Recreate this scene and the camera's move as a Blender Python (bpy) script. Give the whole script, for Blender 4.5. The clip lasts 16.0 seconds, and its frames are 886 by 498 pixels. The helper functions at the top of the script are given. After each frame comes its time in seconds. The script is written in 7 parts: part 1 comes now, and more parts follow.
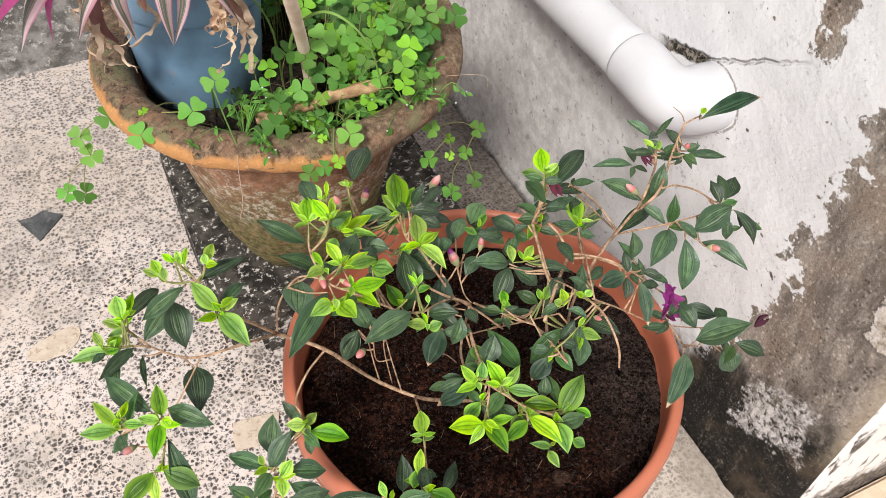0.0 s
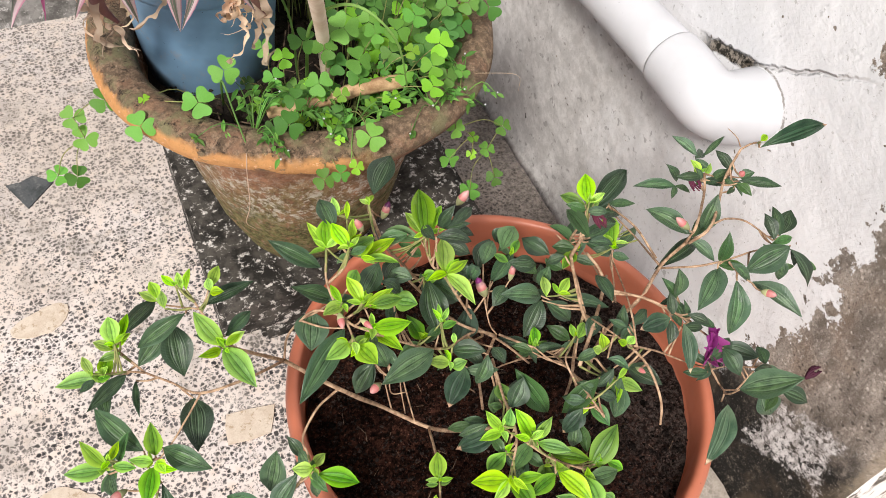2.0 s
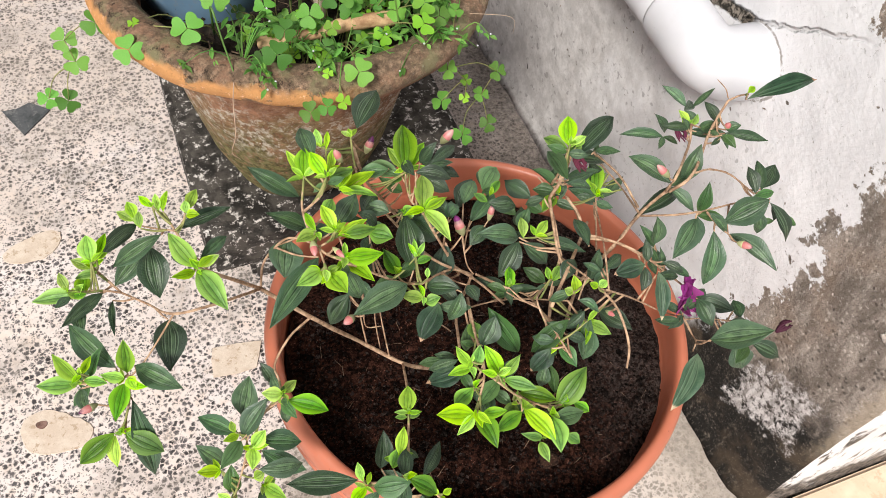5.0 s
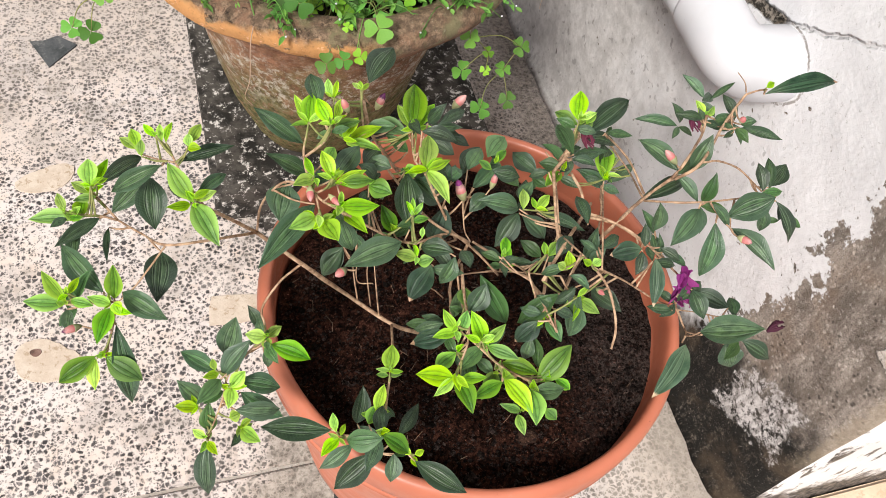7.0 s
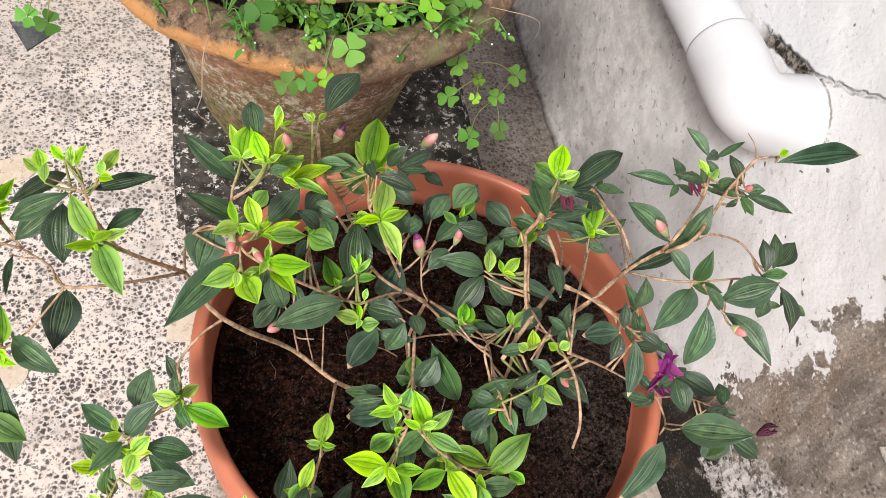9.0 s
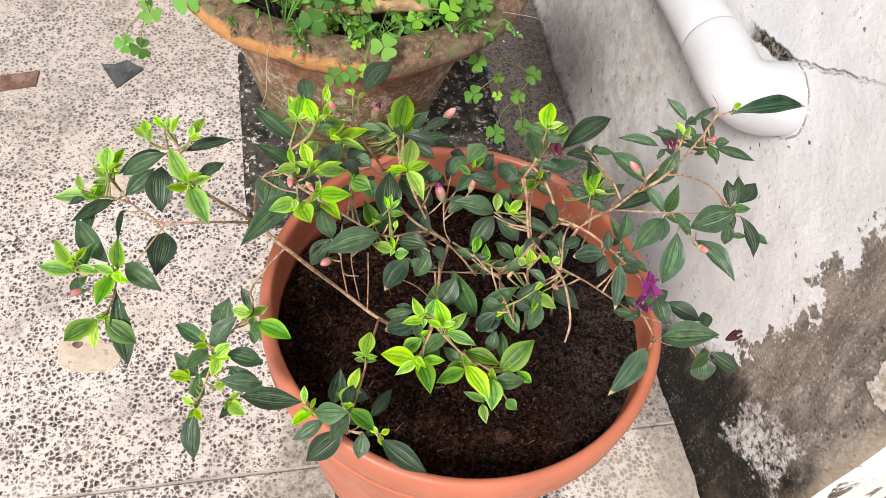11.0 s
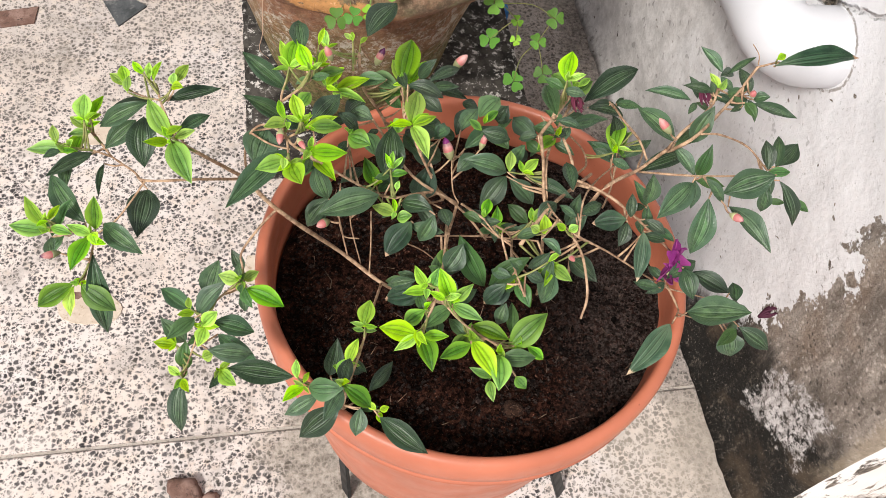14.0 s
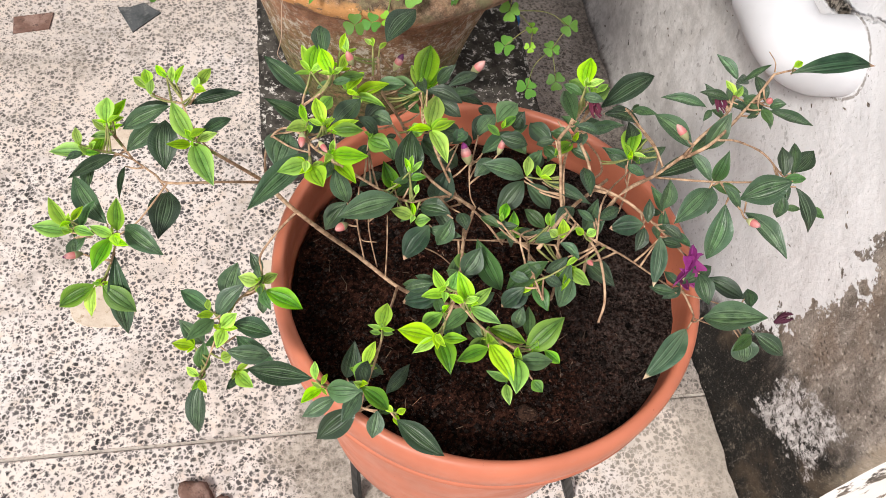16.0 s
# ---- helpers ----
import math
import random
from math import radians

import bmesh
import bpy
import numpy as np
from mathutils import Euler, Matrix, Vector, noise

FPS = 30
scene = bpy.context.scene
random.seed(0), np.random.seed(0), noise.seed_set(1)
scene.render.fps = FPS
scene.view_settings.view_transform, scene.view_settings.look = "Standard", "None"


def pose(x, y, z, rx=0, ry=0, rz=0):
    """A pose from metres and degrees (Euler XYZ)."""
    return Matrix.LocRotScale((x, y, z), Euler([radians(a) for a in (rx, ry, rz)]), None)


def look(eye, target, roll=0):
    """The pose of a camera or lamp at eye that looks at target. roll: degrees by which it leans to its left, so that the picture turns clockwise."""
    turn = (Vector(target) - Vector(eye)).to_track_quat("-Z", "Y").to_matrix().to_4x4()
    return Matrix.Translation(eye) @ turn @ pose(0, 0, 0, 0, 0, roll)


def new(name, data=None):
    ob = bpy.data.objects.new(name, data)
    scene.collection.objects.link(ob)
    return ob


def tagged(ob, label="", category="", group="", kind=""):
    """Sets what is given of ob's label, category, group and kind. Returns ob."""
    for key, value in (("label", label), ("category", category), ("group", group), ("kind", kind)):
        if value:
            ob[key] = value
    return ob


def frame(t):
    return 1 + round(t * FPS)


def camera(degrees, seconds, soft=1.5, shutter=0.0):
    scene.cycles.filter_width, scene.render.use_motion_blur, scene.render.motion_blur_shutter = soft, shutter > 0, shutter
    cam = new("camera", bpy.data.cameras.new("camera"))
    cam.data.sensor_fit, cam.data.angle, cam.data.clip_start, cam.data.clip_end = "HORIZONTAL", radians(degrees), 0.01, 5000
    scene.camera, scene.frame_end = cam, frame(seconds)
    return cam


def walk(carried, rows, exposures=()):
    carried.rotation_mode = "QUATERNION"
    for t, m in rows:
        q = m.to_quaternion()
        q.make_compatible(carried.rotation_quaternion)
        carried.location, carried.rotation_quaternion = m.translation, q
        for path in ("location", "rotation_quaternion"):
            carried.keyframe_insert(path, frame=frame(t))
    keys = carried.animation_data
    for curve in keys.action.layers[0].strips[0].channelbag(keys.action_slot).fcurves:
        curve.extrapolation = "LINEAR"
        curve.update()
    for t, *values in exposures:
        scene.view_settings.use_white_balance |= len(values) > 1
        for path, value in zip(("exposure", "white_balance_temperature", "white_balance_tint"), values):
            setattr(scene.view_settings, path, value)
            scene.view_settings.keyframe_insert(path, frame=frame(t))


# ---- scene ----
cam = camera(55.5, 16.0, soft=0.7)
PATH = [
    (0, (0.0332, 0.0580, 0.9611), (0.6545, 1.1970, -0.5601), 4.53),
    (0.5, (0.0431, 0.0569, 0.9616), (0.6566, 1.1794, -0.5754), 5.50),
    (1, (0.0373, 0.0877, 0.9509), (0.6544, 1.1898, -0.6005), 6.83),
    (1.5, (0.0386, 0.1209, 0.9503), (0.6577, 1.2030, -0.6138), 7.81),
    (2, (0.0415, 0.1322, 0.9470), (0.6523, 1.1871, -0.6390), 8.52),
    (2.5, (0.0454, 0.1284, 0.9410), (0.6479, 1.1582, -0.6641), 9.20),
    (3, (0.0450, 0.1287, 0.9398), (0.6379, 1.1361, -0.6828), 9.75),
    (3.2, (0.0478, 0.1260, 0.9436), (0.6403, 1.1264, -0.6837), 10.23),
    (5.3, (0.0534, 0.1103, 0.9429), (0.6241, 1.0826, -0.7087), 11.95),
    (5.5, (0.0519, 0.1062, 0.9395), (0.6192, 1.0746, -0.7169), 12.22),
    (6, (0.0483, 0.1049, 0.9364), (0.6018, 1.0668, -0.7271), 12.99),
    (6.5, (0.0510, 0.1054, 0.9386), (0.5942, 1.0672, -0.7285), 14.39),
    (7, (0.0627, 0.1010, 0.9355), (0.5959, 1.0620, -0.7363), 16.61),
    (7.5, (0.0788, 0.0937, 0.9281), (0.6147, 1.0486, -0.7446), 18.98),
    (8, (0.0931, 0.1403, 0.9012), (0.6419, 1.0842, -0.7747), 21.38),
    (8.2, (0.0980, 0.1627, 0.8875), (0.6505, 1.1016, -0.7893), 22.00),
    (10.3, (0.1258, 0.0659, 0.9629), (0.5382, 1.1563, -0.6629), 13.75),
    (10.5, (0.1210, 0.0440, 0.9705), (0.5227, 1.1503, -0.6467), 12.88),
    (11, (0.1110, 0.0360, 0.9593), (0.4907, 1.1322, -0.6700), 11.45),
    (11.5, (0.1118, 0.0445, 0.9487), (0.4835, 1.1191, -0.6956), 11.11),
    (12, (0.1208, 0.0505, 0.9420), (0.4827, 1.0881, -0.7285), 11.32),
    (12.5, (0.1262, 0.0595, 0.9346), (0.4788, 1.0710, -0.7556), 11.65),
    (13, (0.1303, 0.0657, 0.9313), (0.4728, 1.0605, -0.7697), 11.79),
    (13.5, (0.1301, 0.0689, 0.9294), (0.4620, 1.0562, -0.7772), 11.70),
    (14, (0.1294, 0.0725, 0.9275), (0.4530, 1.0607, -0.7817), 11.55),
    (14.5, (0.1270, 0.0758, 0.9268), (0.4450, 1.0669, -0.7813), 11.42),
    (15, (0.1255, 0.0761, 0.9268), (0.4410, 1.0717, -0.7791), 11.35),
    (15.5, (0.1223, 0.0722, 0.9297), (0.4377, 1.0733, -0.7732), 11.32),
    (16, (0.1204, 0.0691, 0.9283), (0.4349, 1.0762, -0.7711), 11.27),
]
walk(cam, [(t, look(eye, target, roll)) for t, eye, target, roll in PATH],
     [(0.0, 0.22), (1.0, 0.26), (2.0, 0.29), (3.0, 0.33), (5.5, 0.31), (8.0, 0.31), (10.5, 0.33), (11.5, 0.27), (13.0, 0.26), (16.0, 0.27)])

# ---- light: bright overcast sky over an open terrace ----
SUN_TURN, SUN_HEIGHT = -132.0, 46.0
world = bpy.data.worlds.new("sky")
scene.world = world
world.use_nodes = True
wt = world.node_tree
sky = wt.nodes.new("ShaderNodeTexSky")
sky.sky_type = "NISHITA"
sky.sun_disc = False
sky.sun_elevation = radians(SUN_HEIGHT)
sky.sun_rotation = radians(90 - SUN_TURN)
sky.dust_density = 4.0
sky.air_density = 1.0
soften = wt.nodes.new("ShaderNodeMixRGB")
soften.inputs[0].default_value = 0.75
soften.inputs[2].default_value = (9.0, 9.0, 9.3, 1)
wt.links.new(sky.outputs[0], soften.inputs[1])
back = wt.nodes["Background"]
back.inputs["Strength"].default_value = 0.076
wt.links.new(soften.outputs[0], back.inputs["Color"])
sun = new("sun", bpy.data.lights.new("sun", "SUN"))
sun.data.energy = 3.6
sun.data.angle = radians(11)
sun.data.color = (1.0, 0.96, 0.9)
sun.rotation_euler = Euler((radians(90 - SUN_HEIGHT), 0, radians(SUN_TURN + 90)))


# ---- materials ----
class Mat:
    """A node material built step by step."""

    def __init__(self, name, rough=0.6, spec=0.5):
        self.m = bpy.data.materials.new(name)
        self.m.use_nodes = True
        self.t = self.m.node_tree
        self.b = self.t.nodes["Principled BSDF"]
        self.b.inputs["Roughness"].default_value = rough
        self.b.inputs["Specular IOR Level"].default_value = spec
        self.co = self.t.nodes.new("ShaderNodeTexCoord")

    def put(self, socket, value):
        if isinstance(value, bpy.types.NodeSocket):
            self.t.links.new(value, socket)
        elif value is not None:
            socket.default_value = value

    def place(self):
        return self.co.outputs["Object"]

    def axes(self, vector):
        n = self.t.nodes.new("ShaderNodeSeparateXYZ")
        self.put(n.inputs[0], vector)
        return n.outputs

    def noise(self, scale, detail=4.0, rough=0.55, vector=None, color=False, warp=0.0):
        n = self.t.nodes.new("ShaderNodeTexNoise")
        self.put(n.inputs["Vector"], vector or self.place())
        n.inputs["Scale"].default_value = scale
        n.inputs["Detail"].default_value = detail
        n.inputs["Roughness"].default_value = rough
        n.inputs["Distortion"].default_value = warp
        return n.outputs["Color" if color else "Fac"]

    def cells(self, scale, feature="F1", vector=None, rand=1.0):
        n = self.t.nodes.new("ShaderNodeTexVoronoi")
        n.feature = feature
        self.put(n.inputs["Vector"], vector or self.place())
        n.inputs["Scale"].default_value = scale
        n.inputs["Randomness"].default_value = rand
        return n.outputs

    def warped(self, scale, amount, vector=None):
        c = self.noise(scale, 2.0, 0.5, vector, color=True)
        s = self.t.nodes.new("ShaderNodeVectorMath")
        s.operation = "MULTIPLY_ADD"
        self.put(s.inputs[0], c)
        s.inputs[1].default_value = (amount, amount, amount)
        self.put(s.inputs[2], vector or self.place())
        return s.outputs[0]

    def math(self, op, a, b=None, c=None):
        n = self.t.nodes.new("ShaderNodeMath")
        n.operation = op
        for i, v in enumerate((a, b, c)):
            self.put(n.inputs[i], v)
        return n.outputs[0]

    def step(self, value, lo, hi, a=0.0, b=1.0):
        n = self.t.nodes.new("ShaderNodeMapRange")
        n.interpolation_type = "SMOOTHSTEP"
        self.put(n.inputs[0], value)
        for i, v in enumerate((lo, hi, a, b)):
            n.inputs[1 + i].default_value = v
        return n.outputs[0]

    def mix(self, fac, a, b):
        n = self.t.nodes.new("ShaderNodeMixRGB")
        self.put(n.inputs[0], fac)
        for i, v in ((1, a), (2, b)):
            self.put(n.inputs[i], (*v, 1) if isinstance(v, tuple) else v)
        return n.outputs[0]

    def random(self):
        return self.t.nodes.new("ShaderNodeObjectInfo").outputs["Random"]

    def island(self):
        return self.t.nodes.new("ShaderNodeNewGeometry").outputs["Random Per Island"]

    def tint(self, color, value, hue=0.5, sat=1.0):
        n = self.t.nodes.new("ShaderNodeHueSaturation")
        self.put(n.inputs["Hue"], hue)
        self.put(n.inputs["Saturation"], sat)
        self.put(n.inputs["Value"], value)
        self.put(n.inputs["Color"], (*color, 1) if isinstance(color, tuple) else color)
        return n.outputs[0]

    def bump(self, height, strength=0.5, distance=0.002):
        n = self.t.nodes.new("ShaderNodeBump")
        n.inputs["Strength"].default_value = strength
        n.inputs["Distance"].default_value = distance
        self.put(n.inputs["Height"], height)
        old = self.b.inputs["Normal"]
        if old.is_linked:
            self.put(n.inputs["Normal"], old.links[0].from_socket)
        self.put(old, n.outputs[0])

    def color(self, value, rough=None):
        self.put(self.b.inputs["Base Color"], (*value, 1) if isinstance(value, tuple) else value)
        if rough is not None:
            self.put(self.b.inputs["Roughness"], rough)
        return self

    def thin(self, amount, color):
        """Light shines through, as through a leaf."""
        tr = self.t.nodes.new("ShaderNodeBsdfTranslucent")
        self.put(tr.inputs["Color"], color)
        mx = self.t.nodes.new("ShaderNodeMixShader")
        mx.inputs[0].default_value = amount
        self.t.links.new(self.b.outputs[0], mx.inputs[1])
        self.t.links.new(tr.outputs[0], mx.inputs[2])
        self.t.links.new(mx.outputs[0], self.t.nodes["Material Output"].inputs[0])


def terrazzo():
    s = Mat("terrazzo", 0.55, 0.3)
    p = s.warped(190, 0.0065)
    big = s.cells(158, "F1", p)
    gap = s.cells(158, "DISTANCE_TO_EDGE", p)["Distance"]
    pick = s.axes(big["Color"])
    thick = s.math("MULTIPLY_ADD", s.noise(11, 4), 0.42, -0.21)
    frayed = s.math("MULTIPLY_ADD", s.noise(420, 3, 0.6), 0.26, -0.13)
    size = s.math("MULTIPLY_ADD", pick[2], 0.20, 0.035)
    blunt = s.math("MULTIPLY", s.math("SUBTRACT", s.math("MULTIPLY_ADD", pick[2], -0.12, 0.53), big["Distance"]), 0.8)
    chip = s.math("MULTIPLY", s.step(s.math("ADD", s.math("MINIMUM", s.math("SUBTRACT", gap, size), blunt), s.math("SUBTRACT", frayed, thick)), -0.12, 0.15), s.step(pick[0], 0.10, 0.14))
    p2 = s.warped(300, 0.003)
    small = s.cells(330, "F1", p2)
    gap2 = s.cells(330, "DISTANCE_TO_EDGE", p2)["Distance"]
    pick2 = s.axes(small["Color"])
    chip2 = s.math("MULTIPLY", s.step(s.math("ADD", gap2, frayed), 0.14, 0.22), s.step(pick2[0], 0.55, 0.60))
    grey = s.mix(pick[1], (0.024, 0.022, 0.023), (0.12, 0.108, 0.112))
    grey = s.mix(s.step(s.noise(700, 3, 0.7), 0.40, 0.65), s.tint(grey, 0.75), s.tint(grey, 1.2))
    grey2 = s.mix(pick2[1], (0.12, 0.11, 0.11), (0.42, 0.38, 0.35))
    base = s.mix(s.step(s.noise(5, 5), 0.35, 0.7), (0.70, 0.61, 0.56), (0.72, 0.66, 0.65))
    base = s.mix(s.step(s.noise(60, 4), 0.45, 0.75), base, (0.68, 0.57, 0.50))
    smear = s.math("MULTIPLY", s.step(s.noise(9, 6, 0.62), 0.56, 0.66), s.step(s.noise(130, 5, 0.7), 0.30, 0.60))
    c = s.mix(chip2, base, grey2)
    c = s.mix(chip, c, grey)
    c = s.mix(s.math("MULTIPLY", smear, 0.45), c, (0.74, 0.66, 0.61))
    grime = s.math("MULTIPLY", s.step(s.noise(20, 7, 0.75), 0.42, 0.68), s.step(s.noise(4, 3), 0.36, 0.58))
    c = s.mix(s.math("MULTIPLY", grime, 0.6), c, (0.22, 0.19, 0.16))
    # gritty dirt by the wall, with the corner's shade also put into the colour
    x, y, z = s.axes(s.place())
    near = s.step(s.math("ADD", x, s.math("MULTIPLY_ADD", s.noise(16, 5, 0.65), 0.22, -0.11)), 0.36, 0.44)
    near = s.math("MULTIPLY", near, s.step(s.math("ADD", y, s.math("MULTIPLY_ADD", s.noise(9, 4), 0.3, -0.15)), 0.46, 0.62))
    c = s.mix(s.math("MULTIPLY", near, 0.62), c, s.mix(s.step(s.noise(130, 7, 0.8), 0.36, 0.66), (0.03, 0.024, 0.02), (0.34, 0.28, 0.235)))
    yard = s.step(s.math("ADD", s.math("SUBTRACT", y, s.math("MULTIPLY", x, 0.35)), s.math("MULTIPLY_ADD", s.noise(6, 5, 0.65), 0.6, -0.3)), 0.80, 1.12)
    c = s.mix(s.math("MULTIPLY", yard, 0.36), c, s.mix(s.step(s.noise(60, 7, 0.78), 0.36, 0.66), (0.13, 0.105, 0.085), (0.46, 0.40, 0.35)))
    dx, dy = s.math("SUBTRACT", x, 0.20), s.math("SUBTRACT", y, 0.36)
    ring = s.math("ADD", s.math("SQRT", s.math("ADD", s.math("MULTIPLY", dx, dx), s.math("MULTIPLY", dy, dy))), s.math("MULTIPLY_ADD", s.noise(13, 6, 0.7), 0.20, -0.10))
    c = s.mix(s.math("MULTIPLY", s.step(ring, 0.15, 0.10), 0.75), c, s.mix(s.step(s.noise(70, 7, 0.78), 0.36, 0.66), (0.14, 0.115, 0.09), (0.44, 0.385, 0.33)))
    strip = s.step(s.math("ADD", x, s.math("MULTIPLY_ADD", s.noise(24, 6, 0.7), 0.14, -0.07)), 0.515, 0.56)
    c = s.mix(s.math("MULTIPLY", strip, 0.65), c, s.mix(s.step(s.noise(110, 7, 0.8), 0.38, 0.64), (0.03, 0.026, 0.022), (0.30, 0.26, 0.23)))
    worn = s.math("MULTIPLY", s.step(s.math("ADD", x, s.math("MULTIPLY_ADD", s.noise(12, 5, 0.65), 0.2, -0.1)), 0.38, 0.46), s.step(y, 0.42, 0.34))
    c = s.mix(s.math("MULTIPLY", worn, 0.46), c, s.mix(s.noise(30, 6, 0.7), (0.42, 0.34, 0.25), (0.62, 0.57, 0.52)))
    s.color(c)
    s.bump(s.math("SUBTRACT", s.noise(300, 3), s.math("MULTIPLY", chip, 0.5)), 0.25, 0.0008)
    return s.m


def plaster():
    """Old white paint flaking off grey cement, black mould by the floor."""
    s = Mat("flaking_plaster", 0.85, 0.2)
    x, y, z = s.axes(s.place())
    n = s.math("MULTIPLY_ADD", s.noise(22, 7, 0.68), 0.16, -0.08)
    fine = s.math("MULTIPLY_ADD", s.noise(90, 5, 0.65), 0.085, -0.0425)
    ragged = s.math("ADD", n, fine)
    edge = s.math("ADD", s.math("ADD", y, ragged), s.math("MULTIPLY", s.math("MINIMUM", s.math("SUBTRACT", z, 0.30), 0.0), 0.25))
    paint = s.step(edge, 0.368, 0.374)
    # a bare scab higher up
    dy = s.math("SUBTRACT", y, 0.452)
    dz = s.math("MULTIPLY", s.math("SUBTRACT", z, 0.575), 0.5)
    far = s.math("SQRT", s.math("ADD", s.math("MULTIPLY", dy, dy), s.math("MULTIPLY", dz, dz)))
    scab = s.step(s.math("ADD", far, s.math("MULTIPLY", ragged, 0.35)), 0.017, 0.020)
    paint = s.math("MULTIPLY", paint, scab)
    # pits and small flakes
    pit = s.step(s.math("ADD", s.cells(70, "F1", s.warped(60, 0.02))["Distance"], s.math("MULTIPLY", s.noise(25, 4), 0.9)), 0.42, 0.47)
    paint = s.math("MULTIPLY", paint, pit)
    h = s.math("MULTIPLY_ADD", s.step(y, 0.62, 0.36), 0.165, s.math("MULTIPLY_ADD", s.step(y, 0.32, 0.25), 0.05, -0.022))
    low = s.step(s.math("ADD", s.math("SUBTRACT", z, h), s.math("MULTIPLY", ragged, 0.7)), 0.05, -0.03)
    remnant = s.math("MULTIPLY", s.step(s.math("ADD", s.math("ABSOLUTE", s.math("SUBTRACT", y, 0.300)), s.math("MULTIPLY", ragged, 0.6)), 0.042, 0.03), s.step(s.math("ADD", s.math("ABSOLUTE", s.math("SUBTRACT", s.math("MULTIPLY_ADD", s.math("SUBTRACT", y, 0.300), 0.7, z), 0.150)), s.math("MULTIPLY", ragged, 0.8)), 0.05, 0.035))
    remnant = s.math("MULTIPLY", remnant, s.step(s.math("MULTIPLY_ADD", s.noise(60, 7, 0.76), 0.5, s.math("MULTIPLY", s.noise(190, 7, 0.8), 0.5)), 0.45, 0.52))
    white = s.mix(s.step(s.noise(9, 5), 0.3, 0.7), (0.72, 0.715, 0.735), (0.80, 0.795, 0.815))
    white = s.mix(s.math("MULTIPLY", s.step(s.noise(170, 4, 0.7), 0.60, 0.68), 0.55), white, (0.38, 0.37, 0.36))
    streak = s.t.nodes.new("ShaderNodeMapping")
    s.put(streak.inputs["Vector"], s.place())
    streak.inputs["Scale"].default_value = (1, 1, 0.25)
    dirt = s.math("MULTIPLY", s.step(s.noise(30, 6, 0.7, streak.outputs[0]), 0.5, 0.75), s.step(z, 0.55, 0.05))
    white = s.mix(s.math("MULTIPLY", dirt, 0.4), white, (0.33, 0.31, 0.30))
    # mildew grime plus the shade of pipe and pot, both painted grey
    grime_shade = s.math("MULTIPLY", s.step(s.math("ADD", y, s.math("MULTIPLY_ADD", s.noise(7, 5, 0.6), 0.5, -0.25)), 0.55, 0.80), s.step(s.math("ADD", z, s.math("MULTIPLY_ADD", s.noise(10, 5, 0.6), 0.3, -0.15)), 0.42, 0.24))
    white = s.mix(s.math("MULTIPLY", grime_shade, 0.68), white, s.mix(s.step(s.noise(45, 7, 0.75), 0.38, 0.66), (0.30, 0.275, 0.255), (0.55, 0.52, 0.50)))
    spots = s.math("MULTIPLY", s.step(s.cells(55, "F1", s.warped(80, 0.03))["Distance"], 0.24, 0.12), s.step(s.math("ADD", y, s.noise(9, 4)), 0.98, 1.12))
    white = s.mix(s.math("MULTIPLY", spots, 0.4), white, (0.10, 0.09, 0.085))
    slant = s.t.nodes.new("ShaderNodeMapping")
    s.put(slant.inputs["Vector"], s.place())
    slant.inputs["Rotation"].default_value = (0.7, 0, 0)
    slant.inputs["Scale"].default_value = (1, 1, 0.3)
    cement = s.mix(s.step(s.noise(40, 7, 0.75, slant.outputs[0]), 0.38, 0.66), (0.185, 0.156, 0.133), (0.47, 0.41, 0.36))
    cement = s.mix(s.math("MULTIPLY", s.step(s.noise(11, 4), 0.48, 0.66), 0.55), cement, (0.31, 0.225, 0.165))
    cement = s.mix(s.math("MULTIPLY", s.step(s.noise(330, 5, 0.8), 0.50, 0.63), 0.65), cement, (0.13, 0.105, 0.088))
    cement = s.mix(s.math("MULTIPLY", s.step(s.noise(230, 5, 0.8), 0.57, 0.66), 0.75), cement, (0.64, 0.58, 0.53))
    grain = s.cells(190, "F1", s.warped(300, 0.003))
    pick = s.axes(grain["Color"])
    cement = s.mix(s.math("MULTIPLY", s.step(pick[0], 0.74, 0.80), s.step(grain["Distance"], 0.45, 0.25)), cement, s.tint(cement, 1.5, 0.5, 0.85))
    cement = s.mix(s.math("MULTIPLY", s.step(pick[0], 0.22, 0.16), s.step(grain["Distance"], 0.50, 0.25)), cement, s.tint(cement, 0.45))
    cement = s.mix(s.math("MULTIPLY", s.step(s.math("ADD", z, s.math("MULTIPLY_ADD", s.noise(14, 5), 0.3, -0.15)), 0.27, 0.10), s.step(s.noise(60, 7, 0.78, slant.outputs[0]), 0.36, 0.60)), cement, (0.055, 0.048, 0.042))
    mould = s.math("MULTIPLY_ADD", s.noise(70, 8, 0.80, streak.outputs[0]), 0.5, s.math("MULTIPLY", s.noise(210, 6, 0.78), 0.5))
    black = s.mix(s.step(mould, 0.51, 0.65), (0.014, 0.0125, 0.011), (0.17, 0.142, 0.115))
    black = s.mix(s.math("MULTIPLY", s.step(s.noise(300, 5, 0.75), 0.60, 0.68), 0.7), black, (0.40, 0.35, 0.31))
    black = s.mix(s.math("MULTIPLY", s.step(s.noise(14, 5, 0.6), 0.50, 0.66), 0.55), black, (0.105, 0.075, 0.05))
    sand = s.mix(s.noise(150, 5, 0.7), (0.24, 0.19, 0.14), (0.55, 0.45, 0.33))
